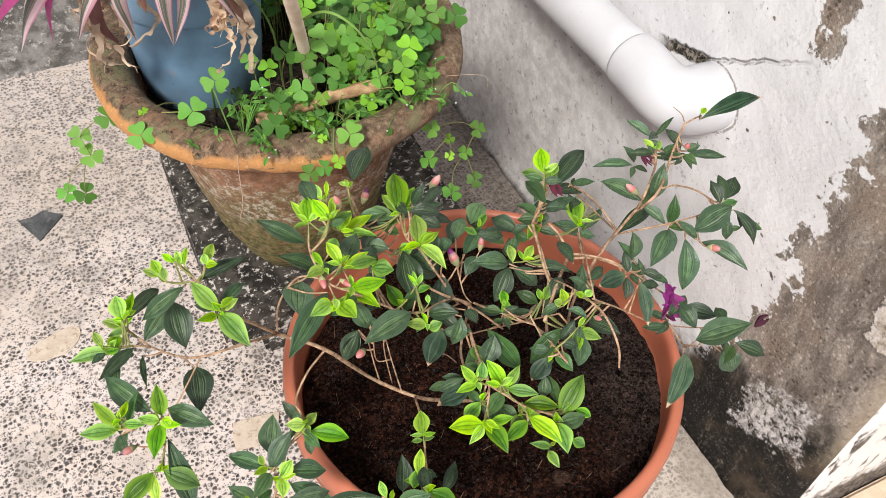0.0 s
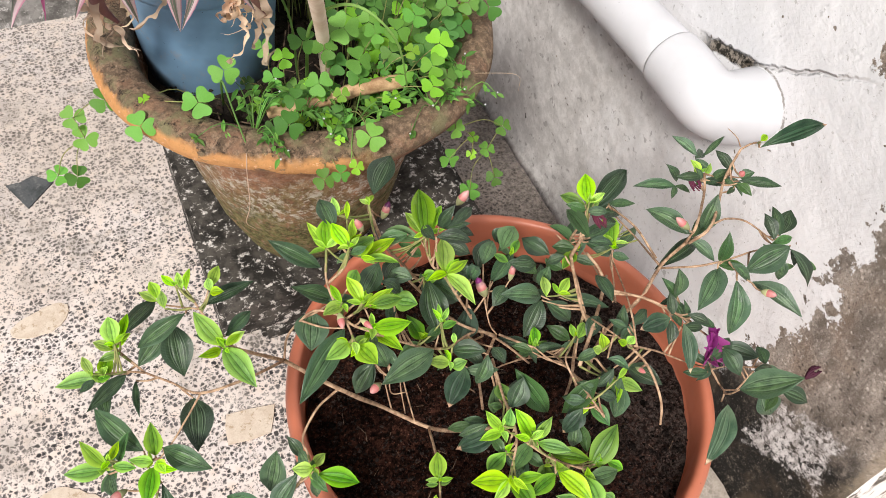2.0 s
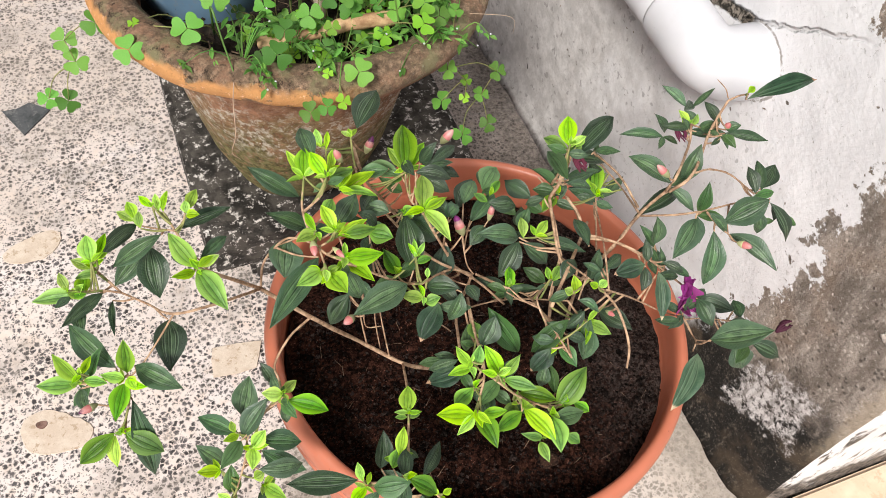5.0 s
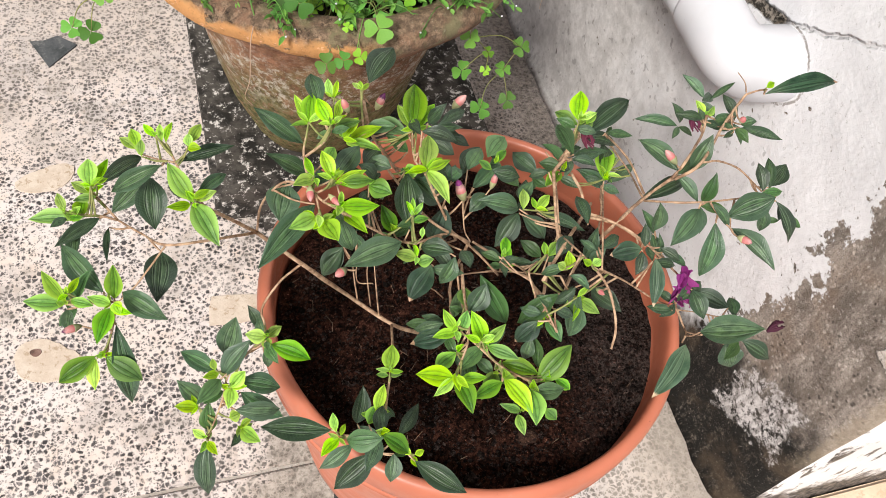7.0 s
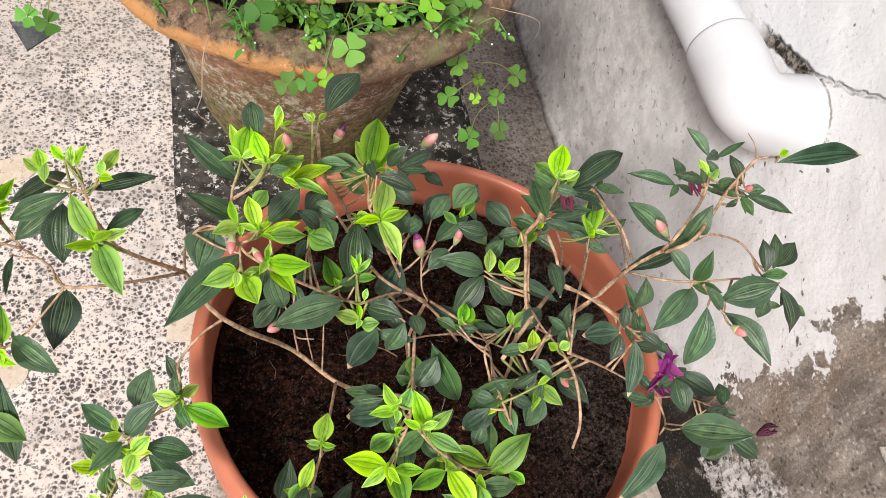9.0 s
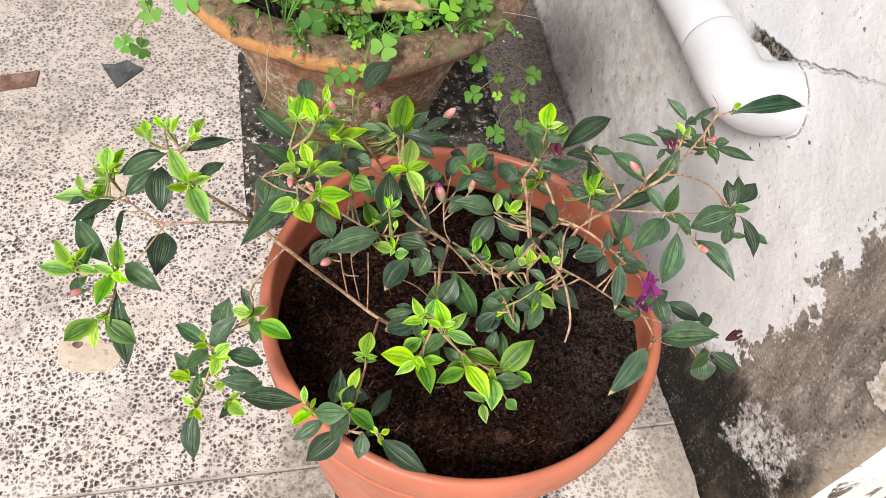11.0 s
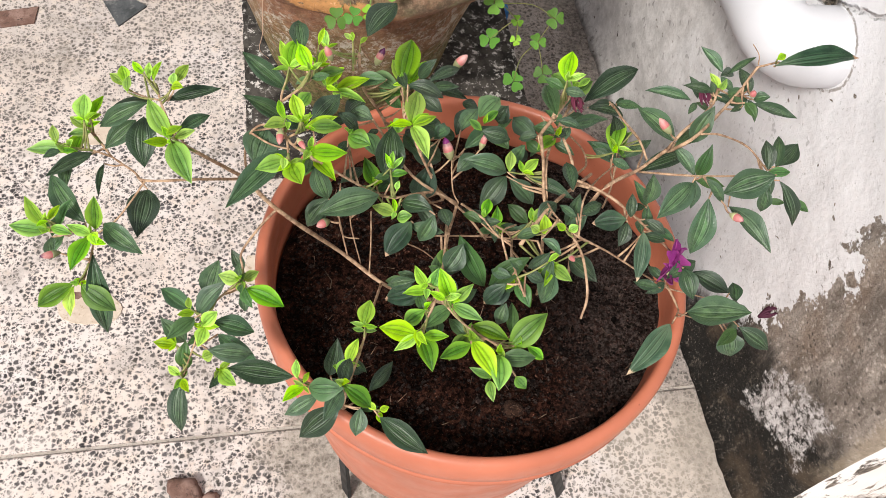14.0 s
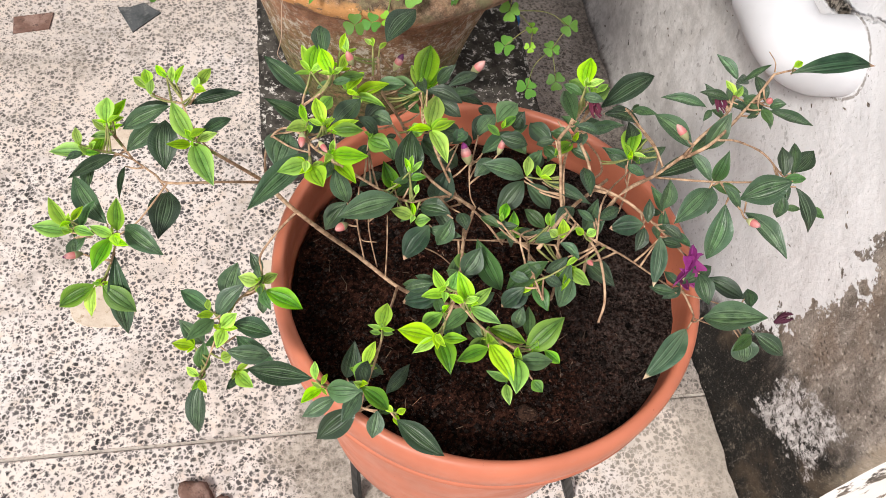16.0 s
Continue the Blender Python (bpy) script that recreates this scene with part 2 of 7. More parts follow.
    crack = s.math("ABSOLUTE", s.math("ADD", s.math("SUBTRACT", s.math("MULTIPLY_ADD", y, 0.67, z), 0.8276), s.math("MULTIPLY_ADD", s.noise(45, 4), 0.016, -0.008)))
    crack = s.math("MULTIPLY", s.step(s.math("MULTIPLY_ADD", s.noise(160, 4), 0.004, crack), 0.0060, 0.0022), s.math("MULTIPLY", s.step(y, 0.43, 0.52), s.step(y, 0.585, 0.575)))
    hole = s.math("MULTIPLY", s.step(s.math("ABSOLUTE", s.math("ADD", s.math("SUBTRACT", s.math("MULTIPLY_ADD", y, 0.27, z), 0.597), s.math("MULTIPLY", ragged, 0.1))), 0.009, 0.005), s.math("MULTIPLY", s.step(y, 0.562, 0.570), s.step(y, 0.650, 0.620)))
    c = s.mix(paint, cement, white)
    c = s.mix(s.math("MULTIPLY", crack, 0.28), c, s.mix(s.noise(200, 4), (0.07, 0.06, 0.05), (0.45, 0.41, 0.36)))
    c = s.mix(hole, c, s.mix(s.step(s.noise(150, 5, 0.7), 0.45, 0.6), (0.03, 0.027, 0.022), (0.30, 0.26, 0.22)))
    ey, ez = s.math("SUBTRACT", y, 0.544), s.math("SUBTRACT", z, 0.418)
    socket = s.math("ADD", s.math("SQRT", s.math("ADD", s.math("MULTIPLY", ey, ey), s.math("MULTIPLY", ez, ez))), s.math("MULTIPLY", ragged, 0.05))
    gap = s.math("MULTIPLY", s.step(s.math("ABSOLUTE", s.math("SUBTRACT", socket, 0.0382)), 0.0020, 0.0007), s.step(s.noise(70, 5, 0.7), 0.42, 0.52))
    c = s.mix(s.math("MULTIPLY", gap, 0.7), c, (0.16, 0.13, 0.10))
    c = s.mix(low, c, black)
    c = s.mix(remnant, c, s.mix(s.step(s.noise(120, 6, 0.75, streak.outputs[0]), 0.42, 0.62), (0.70, 0.67, 0.665), (0.36, 0.335, 0.325)))
    corner = s.step(s.math("ADD", y, s.math("MULTIPLY", ragged, 0.25)), 0.248, 0.238)
    corner = s.math("MULTIPLY", corner, s.step(s.math("ADD", z, s.math("MULTIPLY", ragged, 0.5)), 0.12, 0.2))
    c = s.mix(s.math("MULTIPLY", corner, 0.5), c, sand)
    # a thick scab of old render by the corner, white along its edge
    out = s.math("ADD", s.math("MAXIMUM", s.math("SUBTRACT", y, 0.281), s.math("SUBTRACT", 0.343, z)), s.math("MULTIPLY", ragged, 0.45))
    crust = s.step(out, 0.002, -0.002)
    rimmed = s.math("MULTIPLY", s.step(out, -0.022, -0.006), s.step(s.noise(120, 6, 0.75), 0.36, 0.52))
    old = s.mix(s.step(s.noise(170, 7, 0.8), 0.40, 0.62), (0.20, 0.155, 0.11), (0.52, 0.44, 0.35))
    c = s.mix(s.math("MULTIPLY", s.step(out, 0.016, 0.002), 0.45), c, (0.10, 0.08, 0.065))
    c = s.mix(crust, c, s.mix(rimmed, old, (0.74, 0.68, 0.64)))
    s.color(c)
    s.bump(crust, 0.8, 0.004)
    s.bump(s.noise(38, 4, 0.6), 0.35, 0.006)
    s.bump(s.math("ADD", s.math("MULTIPLY", paint, 1.0), s.math("SUBTRACT", s.math("MULTIPLY", s.noise(140, 7, 0.75), s.math("MULTIPLY_ADD", paint, -1.5, 1.8)), s.math("MULTIPLY", s.math("ADD", hole, crack), 1.5))), 0.9, 0.0026)
    return s.m


def smeared_paint():
    s = Mat("smeared_white_paint", 0.75, 0.3)
    st = s.t.nodes.new("ShaderNodeMapping")
    s.put(st.inputs["Vector"], s.place())
    st.inputs["Scale"].default_value = (1.0, 1.0, 0.35)
    n = s.noise(45, 6, 0.7, st.outputs[0])
    x, y, z = s.axes(s.place())
    foot = s.step(s.math("ADD", z, s.math("MULTIPLY_ADD", s.noise(28, 7, 0.75), 0.16, -0.08)), 0.085, 0.055)
    dark = s.math("MAXIMUM", s.step(n, 0.54, 0.60), foot)
    c = s.mix(dark, s.mix(s.noise(12, 5), (0.70, 0.67, 0.66), (0.78, 0.755, 0.75)), s.mix(s.step(s.noise(90, 7, 0.8), 0.4, 0.65), (0.035, 0.03, 0.026), (0.24, 0.20, 0.17)))
    s.color(c)
    s.bump(n, 0.5, 0.003)
    return s.m


def mottled(name, a, b, c3, scale=40, rough=0.85, bumpy=0.5):
    """Stone-like surface out of three colours."""
    s = Mat(name, rough, 0.25)
    c = s.mix(s.step(s.noise(scale, 6, 0.7), 0.4, 0.62), a, b)
    c = s.mix(s.step(s.noise(scale * 2.2, 7, 0.78), 0.54, 0.61), c, c3)
    s.color(c)
    s.bump(s.noise(scale * 5, 6, 0.65), bumpy, 0.002)
    return s.m


def clay():
    """Weathered red clay with lime bloom and green algae."""
    s = Mat("weathered_clay", 0.85, 0.2)
    x, y, z = s.axes(s.place())
    c = s.mix(s.step(s.noise(44, 8, 0.8), 0.38, 0.64), (0.195, 0.086, 0.050), (0.43, 0.215, 0.128))
    c = s.mix(s.step(s.noise(160, 4, 0.7), 0.5, 0.7), c, (0.24, 0.125, 0.085))
    bloom = s.math("MULTIPLY", s.step(s.noise(120, 7, 0.8), 0.50, 0.62), s.step(s.math("ADD", s.noise(11, 3), s.math("MULTIPLY", x, -1.2)), 0.42, 0.62))
    c = s.mix(s.math("MULTIPLY", bloom, 0.7), c, (0.60, 0.52, 0.43))
    low = s.step(s.math("ADD", z, s.math("MULTIPLY_ADD", s.noise(18, 5), 0.20, -0.10)), 0.45, 0.30)
    c = s.mix(s.math("MULTIPLY", low, s.step(s.noise(110, 7, 0.8), 0.30, 0.54)), c, s.mix(s.step(s.noise(130, 6, 0.8), 0.36, 0.62), (0.050, 0.048, 0.016), (0.20, 0.185, 0.075)))
    band = s.math("MULTIPLY", s.step(s.math("ADD", s.math("ABSOLUTE", s.math("SUBTRACT", z, 0.365)), s.math("MULTIPLY_ADD", s.noise(15, 4), 0.10, -0.05)), 0.050, 0.015), s.step(s.noise(120, 8, 0.84), 0.49, 0.58))
    c = s.mix(s.math("MULTIPLY", band, 0.75), c, (0.60, 0.55, 0.46))
    # the lip: bare orange clay on the rubbed edge, soil and moss on its back
    r = s.math("SQRT", s.math("ADD", s.math("MULTIPLY", x, x), s.math("MULTIPLY", y, y)))
    rub = s.math("ADD", r, s.math("MULTIPLY_ADD", s.noise(40, 6, 0.75), 0.030, -0.015))
    lip = s.step(z, 0.452, 0.457)
    edge = s.math("MULTIPLY", s.math("MULTIPLY", s.step(rub, 0.167, 0.1695), lip), s.step(s.math("ADD", x, s.math("MULTIPLY_ADD", s.noise(14, 4), 0.12, -0.06)), 0.025, -0.03))
    edge = s.math("MULTIPLY", edge, s.step(s.math("ADD", z, s.math("MULTIPLY_ADD", s.noise(50, 5), 0.02, -0.01)), 0.486, 0.478))
    topc = s.mix(s.step(s.noise(150, 8, 0.85), 0.44, 0.64), (0.135, 0.092, 0.062), (0.36, 0.245, 0.165))
    topc = s.mix(s.math("MULTIPLY", s.step(s.noise(34, 6, 0.75), 0.52, 0.66), 0.45), topc, (0.38, 0.20, 0.125))
    topc = s.mix(s.math("MULTIPLY", s.step(s.noise(33, 5, 0.7, s.warped(20, 0.05)), 0.48, 0.62), 0.8), topc, (0.22, 0.205, 0.11))
    topc = s.mix(s.math("MULTIPLY", s.step(s.noise(95, 8, 0.85), 0.52, 0.62), s.step(s.math("MULTIPLY_ADD", x, -2.2, s.noise(9, 3)), 0.38, 0.62)), topc, (0.030, 0.022, 0.016))
    c = s.mix(s.step(z, 0.462, 0.474), c, topc)
    c = s.mix(edge, c, s.mix(s.noise(90, 5, 0.7), (0.50, 0.22, 0.08), (0.76, 0.41, 0.17)))
    c = s.mix(s.math("MULTIPLY", s.step(s.noise(330, 5, 0.75), 0.55, 0.68), 0.5), c, s.tint(c, 0.4))
    c = s.mix(s.math("MULTIPLY", s.step(s.noise(260, 5, 0.75), 0.58, 0.68), 0.4), c, s.tint(c, 2.0, 0.5, 0.6))
    s.color(c)
    s.bump(s.noise(150, 8, 0.8), 1.0, 0.003)
    return s.m


def plastic(name, color, rough=0.42, wear=0.15):
    s = Mat(name, rough, 0.45)
    c = s.tint(color, s.step(s.noise(12, 4), 0.3, 0.7, 1 - wear, 1 + wear * 0.6))
    c = s.mix(s.math("MULTIPLY", s.step(s.noise(70, 6, 0.75), 0.55, 0.72), wear), c, (0.35, 0.28, 0.22))
    c = s.mix(s.math("MULTIPLY", s.step(s.noise(210, 3, 0.6), 0.70, 0.74), wear * 4), c, s.tint(c, 0.3))
    s.color(c, s.step(s.noise(35, 5), 0.3, 0.7, rough - 0.08, rough + 0.15))
    s.bump(s.noise(500, 2), 0.08, 0.0004)
    return s.m


def leafy(name, dark, light, vein, rough=0.42, through_=0.25, tip=None, spread=0.25, margin=None, furrow=0.5, pale=0.12):
    """A leaf blade with long veins in dark furrows and fine cross ribs. u across, v along."""
    s = Mat(name, rough, 0.5)
    uv = s.co.outputs["UV"]
    u, v, w = s.axes(uv)
    side = s.math("ABSOLUTE", s.math("SUBTRACT", u, 0.5))
    line = s.math("MINIMUM", side, s.math("ABSOLUTE", s.math("SUBTRACT", side, 0.20)))
    outer = s.math("ABSOLUTE", s.math("SUBTRACT", side, 0.375))
    fade = s.step(v, 0.98, 0.86)
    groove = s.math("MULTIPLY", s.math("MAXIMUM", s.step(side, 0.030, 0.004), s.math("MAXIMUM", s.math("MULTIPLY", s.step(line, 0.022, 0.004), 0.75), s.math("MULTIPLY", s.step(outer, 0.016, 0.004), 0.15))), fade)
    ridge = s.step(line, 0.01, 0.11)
    painted_sheen = s.math("MULTIPLY", s.step(s.math("ABSOLUTE", s.math("SUBTRACT", line, 0.040)), 0.020, 0.004), fade)
    rim = s.step(side, 0.465, 0.495)
    rib = s.math("SINE", s.math("MULTIPLY", s.math("ADD", v, s.math("MULTIPLY", side, 0.30)), 120.0))
    r = s.random()
    c = s.mix(s.step(s.math("MULTIPLY_ADD", s.noise(5, 3), 0.7, s.math("MULTIPLY", s.noise(45, 5, 0.65), 0.3)), 0.36, 0.64), dark, light)
    if margin:
        c = s.mix(s.step(side, 0.10, 0.45), c, margin)
    c = s.tint(c, s.step(r, 0.0, 1.0, 1 - spread, 1 + spread), s.step(s.math("FRACT", s.math("MULTIPLY", r, 7.3)), 0, 1, 0.486, 0.512), s.step(s.math("FRACT", s.math("MULTIPLY", r, 13.7)), 0, 1, 0.82, 1.05))
    c = s.tint(c, s.math("MULTIPLY_ADD", rib, 0.03, 1.0))
    # ridges lightened and sky sheen painted pale beside the veins, in the base colour
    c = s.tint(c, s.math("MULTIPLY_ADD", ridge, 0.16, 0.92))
    c = s.mix(s.math("MULTIPLY", painted_sheen, pale), c, vein)
    c = s.mix(s.math("MULTIPLY", s.step(v, 0.34, 0.02), 0.5), c, margin or vein)
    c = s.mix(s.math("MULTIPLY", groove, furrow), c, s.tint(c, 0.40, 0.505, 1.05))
    c = s.mix(s.math("MULTIPLY", rim, 0.14), c, vein)
    if tip:
        c = s.mix(s.step(s.math("ADD", v, s.math("MULTIPLY_ADD", s.noise(120, 4), 0.10, -0.05)), 0.90, 0.92), c, tip)
    c = s.mix(s.math("MULTIPLY", s.step(s.noise(240, 3, 0.7), 0.64, 0.72), 0.4), c, (0.20, 0.18, 0.09))
    s.color(c, s.step(s.noise(80, 4), 0.3, 0.7, rough - 0.06, rough + 0.12))
    s.bump(s.math("MULTIPLY", groove, -1.0), 0.6, 0.0006)
    s.bump(s.math("MULTIPLY_ADD", rib, 0.3, s.noise(90, 4, 0.6)), 0.22, 0.0008)
    s.thin(through_, s.tint(c, 1.6, 0.49))
    return s.m


def striped():
    """Long blade with pink, white and grey-green stripes."""
    s = Mat("striped_leaf", 0.5, 0.4)
    u, v, w = s.axes(s.co.outputs["UV"])
    side = s.math("ABSOLUTE", s.math("SUBTRACT", u, 0.5))
    st = s.t.nodes.new("ShaderNodeCombineXYZ")
    s.put(st.inputs[0], s.math("MULTIPLY", u, 9.0))
    s.put(st.inputs[1], s.math("MULTIPLY", v, 0.5))
    s.put(st.inputs[2], s.math("MULTIPLY", s.random(), 30.0))
    streak = s.noise(1.0, 3, 0.6, st.outputs[0])
    c = s.mix(s.step(s.math("ADD", side, s.math("MULTIPLY_ADD", streak, 0.5, -0.25)), 0.24, 0.16), (0.78, 0.60, 0.64), (0.13, 0.17, 0.125))
    c = s.mix(s.math("MULTIPLY", s.step(streak, 0.55, 0.62), 0.7), c, (0.50, 0.24, 0.30))
    c = s.mix(s.step(side, 0.40, 0.48), c, (0.60, 0.24, 0.36))
    s.color(c)
    s.thin(0.2, c)
    return s.m


def plain_leaf(name, a, b, rough=0.5, through_=0.3, bumpy=0.3):
    s = Mat(name, rough, 0.35)
    c = s.mix(s.noise(70, 4), a, b)
    c = s.tint(c, s.step(s.random(), 0, 1, 0.6, 1.45), s.step(s.math("FRACT", s.math("MULTIPLY", s.random(), 9.1)), 0, 1, 0.485, 0.508))
    s.color(c)
    s.bump(s.noise(250, 3), bumpy, 0.0006)
    s.thin(through_, s.tint(c, 1.5))
    return s.m


def bud_skin():
    """Rosy skin, paler towards the furled tip, which is dark purple on some."""
    s = Mat("pink_bud_skin", 0.45, 0.4)
    x, y, z = s.axes(s.place())
    blotch = s.math("MULTIPLY_ADD", s.noise(500, 4, 0.7), 0.005, -0.0025)
    c = s.mix(s.noise(350, 4, 0.6), (0.46, 0.075, 0.085), (0.68, 0.30, 0.28))
    c = s.mix(s.step(s.math("ADD", z, blotch), 0.005, 0.0115, 0.0, 0.5), c, (0.78, 0.56, 0.52))
    tipped = s.step(s.random(), 0.45, 0.50)
    c = s.mix(s.math("MULTIPLY", tipped, s.step(s.math("ADD", z, blotch), 0.0085, 0.0105)), c, (0.09, 0.012, 0.07))
    s.color(c)
    s.bump(s.noise(600, 3), 0.3, 0.0005)
    s.thin(0.15, c)
    return s.m


def bark(name, a, b, scale=160):
    s = Mat(name, 0.75, 0.25)
    c = s.mix(s.step(s.noise(scale, 5, 0.7), 0.35, 0.65), a, b)
    s.color(c)
    s.bump(s.noise(scale * 4, 4, 0.7), 0.5, 0.0008)
    return s.m


def soil_mat():
    s = Mat("potting_soil", 0.95, 0.05)
    c = s.mix(s.step(s.noise(270, 6, 0.8), 0.40, 0.64), (0.0024, 0.0012, 0.0009), (0.025, 0.0100, 0.0066))
    c = s.mix(s.step(s.noise(520, 4, 0.75), 0.60, 0.70), c, (0.13, 0.060, 0.042))
    lump = s.cells(300, "F1", s.warped(200, 0.004))
    c = s.tint(c, s.step(s.axes(lump["Color"])[0], 0, 1, 0.45, 1.7))
    x, y, z = s.axes(s.place())
    dry = s.step(s.math("ADD", x, s.math("MULTIPLY_ADD", s.noise(20, 4), 0.1, -0.05)), 0.04, 0.12)
    c = s.mix(s.math("MULTIPLY", dry, 0.7), c, s.mix(s.step(s.noise(260, 6, 0.8), 0.42, 0.64), (0.0045, 0.0038, 0.0036), (0.062, 0.048, 0.043)))
    c = s.tint(c, s.step(s.island(), 0, 1, 0.35, 2.4))
    s.color(c)
    s.bump(s.noise(420, 6, 0.8), 1.0, 0.005)
    return s.m


TERRAZZO, PLASTER, SMEARED = terrazzo(), plaster(), smeared_paint()
GROUT = mottled("cement_joint", (0.38, 0.34, 0.30), (0.48, 0.44, 0.40), (0.25, 0.22, 0.2), 60)
FAR_WALL = mottled("grey_rendered_wall", (0.10, 0.095, 0.09), (0.26, 0.25, 0.24), (0.42, 0.40, 0.39), 30)
BLOCK = mottled("mouldy_concrete", (0.016, 0.014, 0.012), (0.070, 0.062, 0.054), (0.55, 0.52, 0.49), 42)
BEIGE = mottled("beige_stone", (0.66, 0.50, 0.36), (0.75, 0.60, 0.45), (0.58, 0.43, 0.30), 12, 0.5, 0.1)
INLAY = mottled("cream_stone", (0.56, 0.46, 0.37), (0.64, 0.55, 0.46), (0.42, 0.32, 0.23), 45, 0.6, 0.3)
SLATE = mottled("grey_slate", (0.045, 0.05, 0.052), (0.09, 0.095, 0.10), (0.14, 0.14, 0.14), 40, 0.6, 0.3)
BROWN = mottled("brown_stone", (0.16, 0.09, 0.07), (0.28, 0.18, 0.15), (0.10, 0.06, 0.05), 50, 0.7, 0.4)
CLAY = clay()
POT = plastic("terracotta_plastic", (0.50, 0.155, 0.088), 0.40, 0.14)
BLUE = plastic("blue_grey_plastic", (0.145, 0.25, 0.37), 0.40, 0.45)
PVC = plastic("white_pvc", (0.575, 0.575, 0.605), 0.42, 0.06)
IRON = plastic("black_painted_iron", (0.008, 0.009, 0.010), 0.55, 0.05)
SOIL = soil_mat()
OLDSOIL = mottled("dark_soil", (0.010, 0.007, 0.005), (0.03, 0.02, 0.014), (0.06, 0.045, 0.03), 80, 0.95, 1.0)
CLOD = mottled("fibrous_clod", (0.018, 0.008, 0.005), (0.060, 0.027, 0.016), (0.15, 0.08, 0.048), 330, 0.95, 1.0)
FIBRE = bark("dry_fibre", (0.06, 0.038, 0.026), (0.28, 0.19, 0.13))
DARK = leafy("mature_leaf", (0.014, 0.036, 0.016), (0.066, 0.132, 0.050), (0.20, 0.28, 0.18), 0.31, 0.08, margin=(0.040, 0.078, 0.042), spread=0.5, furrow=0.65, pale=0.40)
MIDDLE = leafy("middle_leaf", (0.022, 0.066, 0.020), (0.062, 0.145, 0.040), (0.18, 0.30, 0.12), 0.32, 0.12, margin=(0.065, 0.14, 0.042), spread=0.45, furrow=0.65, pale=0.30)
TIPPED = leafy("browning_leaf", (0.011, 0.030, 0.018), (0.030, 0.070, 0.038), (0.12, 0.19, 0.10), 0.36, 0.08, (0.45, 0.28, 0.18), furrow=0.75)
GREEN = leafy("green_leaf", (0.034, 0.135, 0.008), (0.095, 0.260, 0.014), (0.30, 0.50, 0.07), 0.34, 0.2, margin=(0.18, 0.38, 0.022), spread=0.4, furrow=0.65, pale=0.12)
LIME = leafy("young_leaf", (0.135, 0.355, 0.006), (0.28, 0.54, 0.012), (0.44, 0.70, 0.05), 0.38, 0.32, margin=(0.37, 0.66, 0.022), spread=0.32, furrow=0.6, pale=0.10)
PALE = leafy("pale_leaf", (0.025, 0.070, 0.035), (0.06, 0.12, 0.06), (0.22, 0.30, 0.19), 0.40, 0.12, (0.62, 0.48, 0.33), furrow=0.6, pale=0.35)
STEM = bark("brown_stem", (0.24, 0.14, 0.085), (0.56, 0.38, 0.25))
STEM_GREEN = bark("green_stem", (0.16, 0.20, 0.06), (0.32, 0.30, 0.12))
BUDSKIN = bud_skin()
CALYX = plain_leaf("bud_calyx", (0.25, 0.30, 0.12), (0.45, 0.40, 0.25), 0.5, 0.15)
PETAL = plain_leaf("magenta_petal", (0.24, 0.014, 0.17), (0.50, 0.10, 0.38), 0.45, 0.3)
WITHER = plain_leaf("withered_petal", (0.05, 0.008, 0.02), (0.14, 0.022, 0.055), 0.7, 0.1)
CLOVER = plain_leaf("clover_leaf", (0.070, 0.225, 0.030), (0.17, 0.39, 0.065), 0.45, 0.3)
CLOVER_YOUNG = plain_leaf("young_clover_leaf", (0.15, 0.37, 0.022), (0.26, 0.50, 0.04), 0.45, 0.35)
CLOVER_DEEP = plain_leaf("deep_clover_leaf", (0.036, 0.115, 0.018), (0.070, 0.18, 0.034), 0.55, 0.25)
STRIPED = striped()
MAGENTA = plain_leaf("magenta_leaf", (0.35, 0.03, 0.18), (0.55, 0.10, 0.32), 0.5, 0.2)
RUSTY = plain_leaf("rusty_leaf", (0.22, 0.09, 0.08), (0.42, 0.22, 0.19), 0.55, 0.2)
STRAW = plain_leaf("dead_leaf", (0.42, 0.28, 0.17), (0.74, 0.62, 0.48), 0.8, 0.3, 0.8)
WOOD = bark("pale_wood", (0.70, 0.53, 0.41), (0.84, 0.70, 0.58), 40)
OLDWOOD = bark("weathered_wood", (0.30, 0.17, 0.09), (0.56, 0.38, 0.22), 60)
GRASS = plain_leaf("grass_blade", (0.13, 0.27, 0.06), (0.22, 0.38, 0.10), 0.5, 0.25)
BLUEBIT = plastic("bright_blue_plastic", (0.02, 0.16, 0.42), 0.4, 0.1)


# ---- builders ----
def mesh_of(name, bm, material, smooth=True):
    me = bpy.data.meshes.new(name)
    bm.normal_update()
    bm.to_mesh(me)
    bm.free()
    me.materials.append(material)
    if smooth:
        me.polygons.foreach_set("use_smooth", [True] * len(me.polygons))
    return me


def part(name, bm, material, parent=None, label="", smooth=True):
    ob = new(name, mesh_of(name, bm, material, smooth))
    ob.parent = parent
    return tagged(ob, label)


def thing(name, label, category, at=(0, 0, 0), group="", kind=""):
    ob = new(name)
    ob.empty_display_size = 0.05
    ob.location = at
    return tagged(ob, label, category, group, kind)


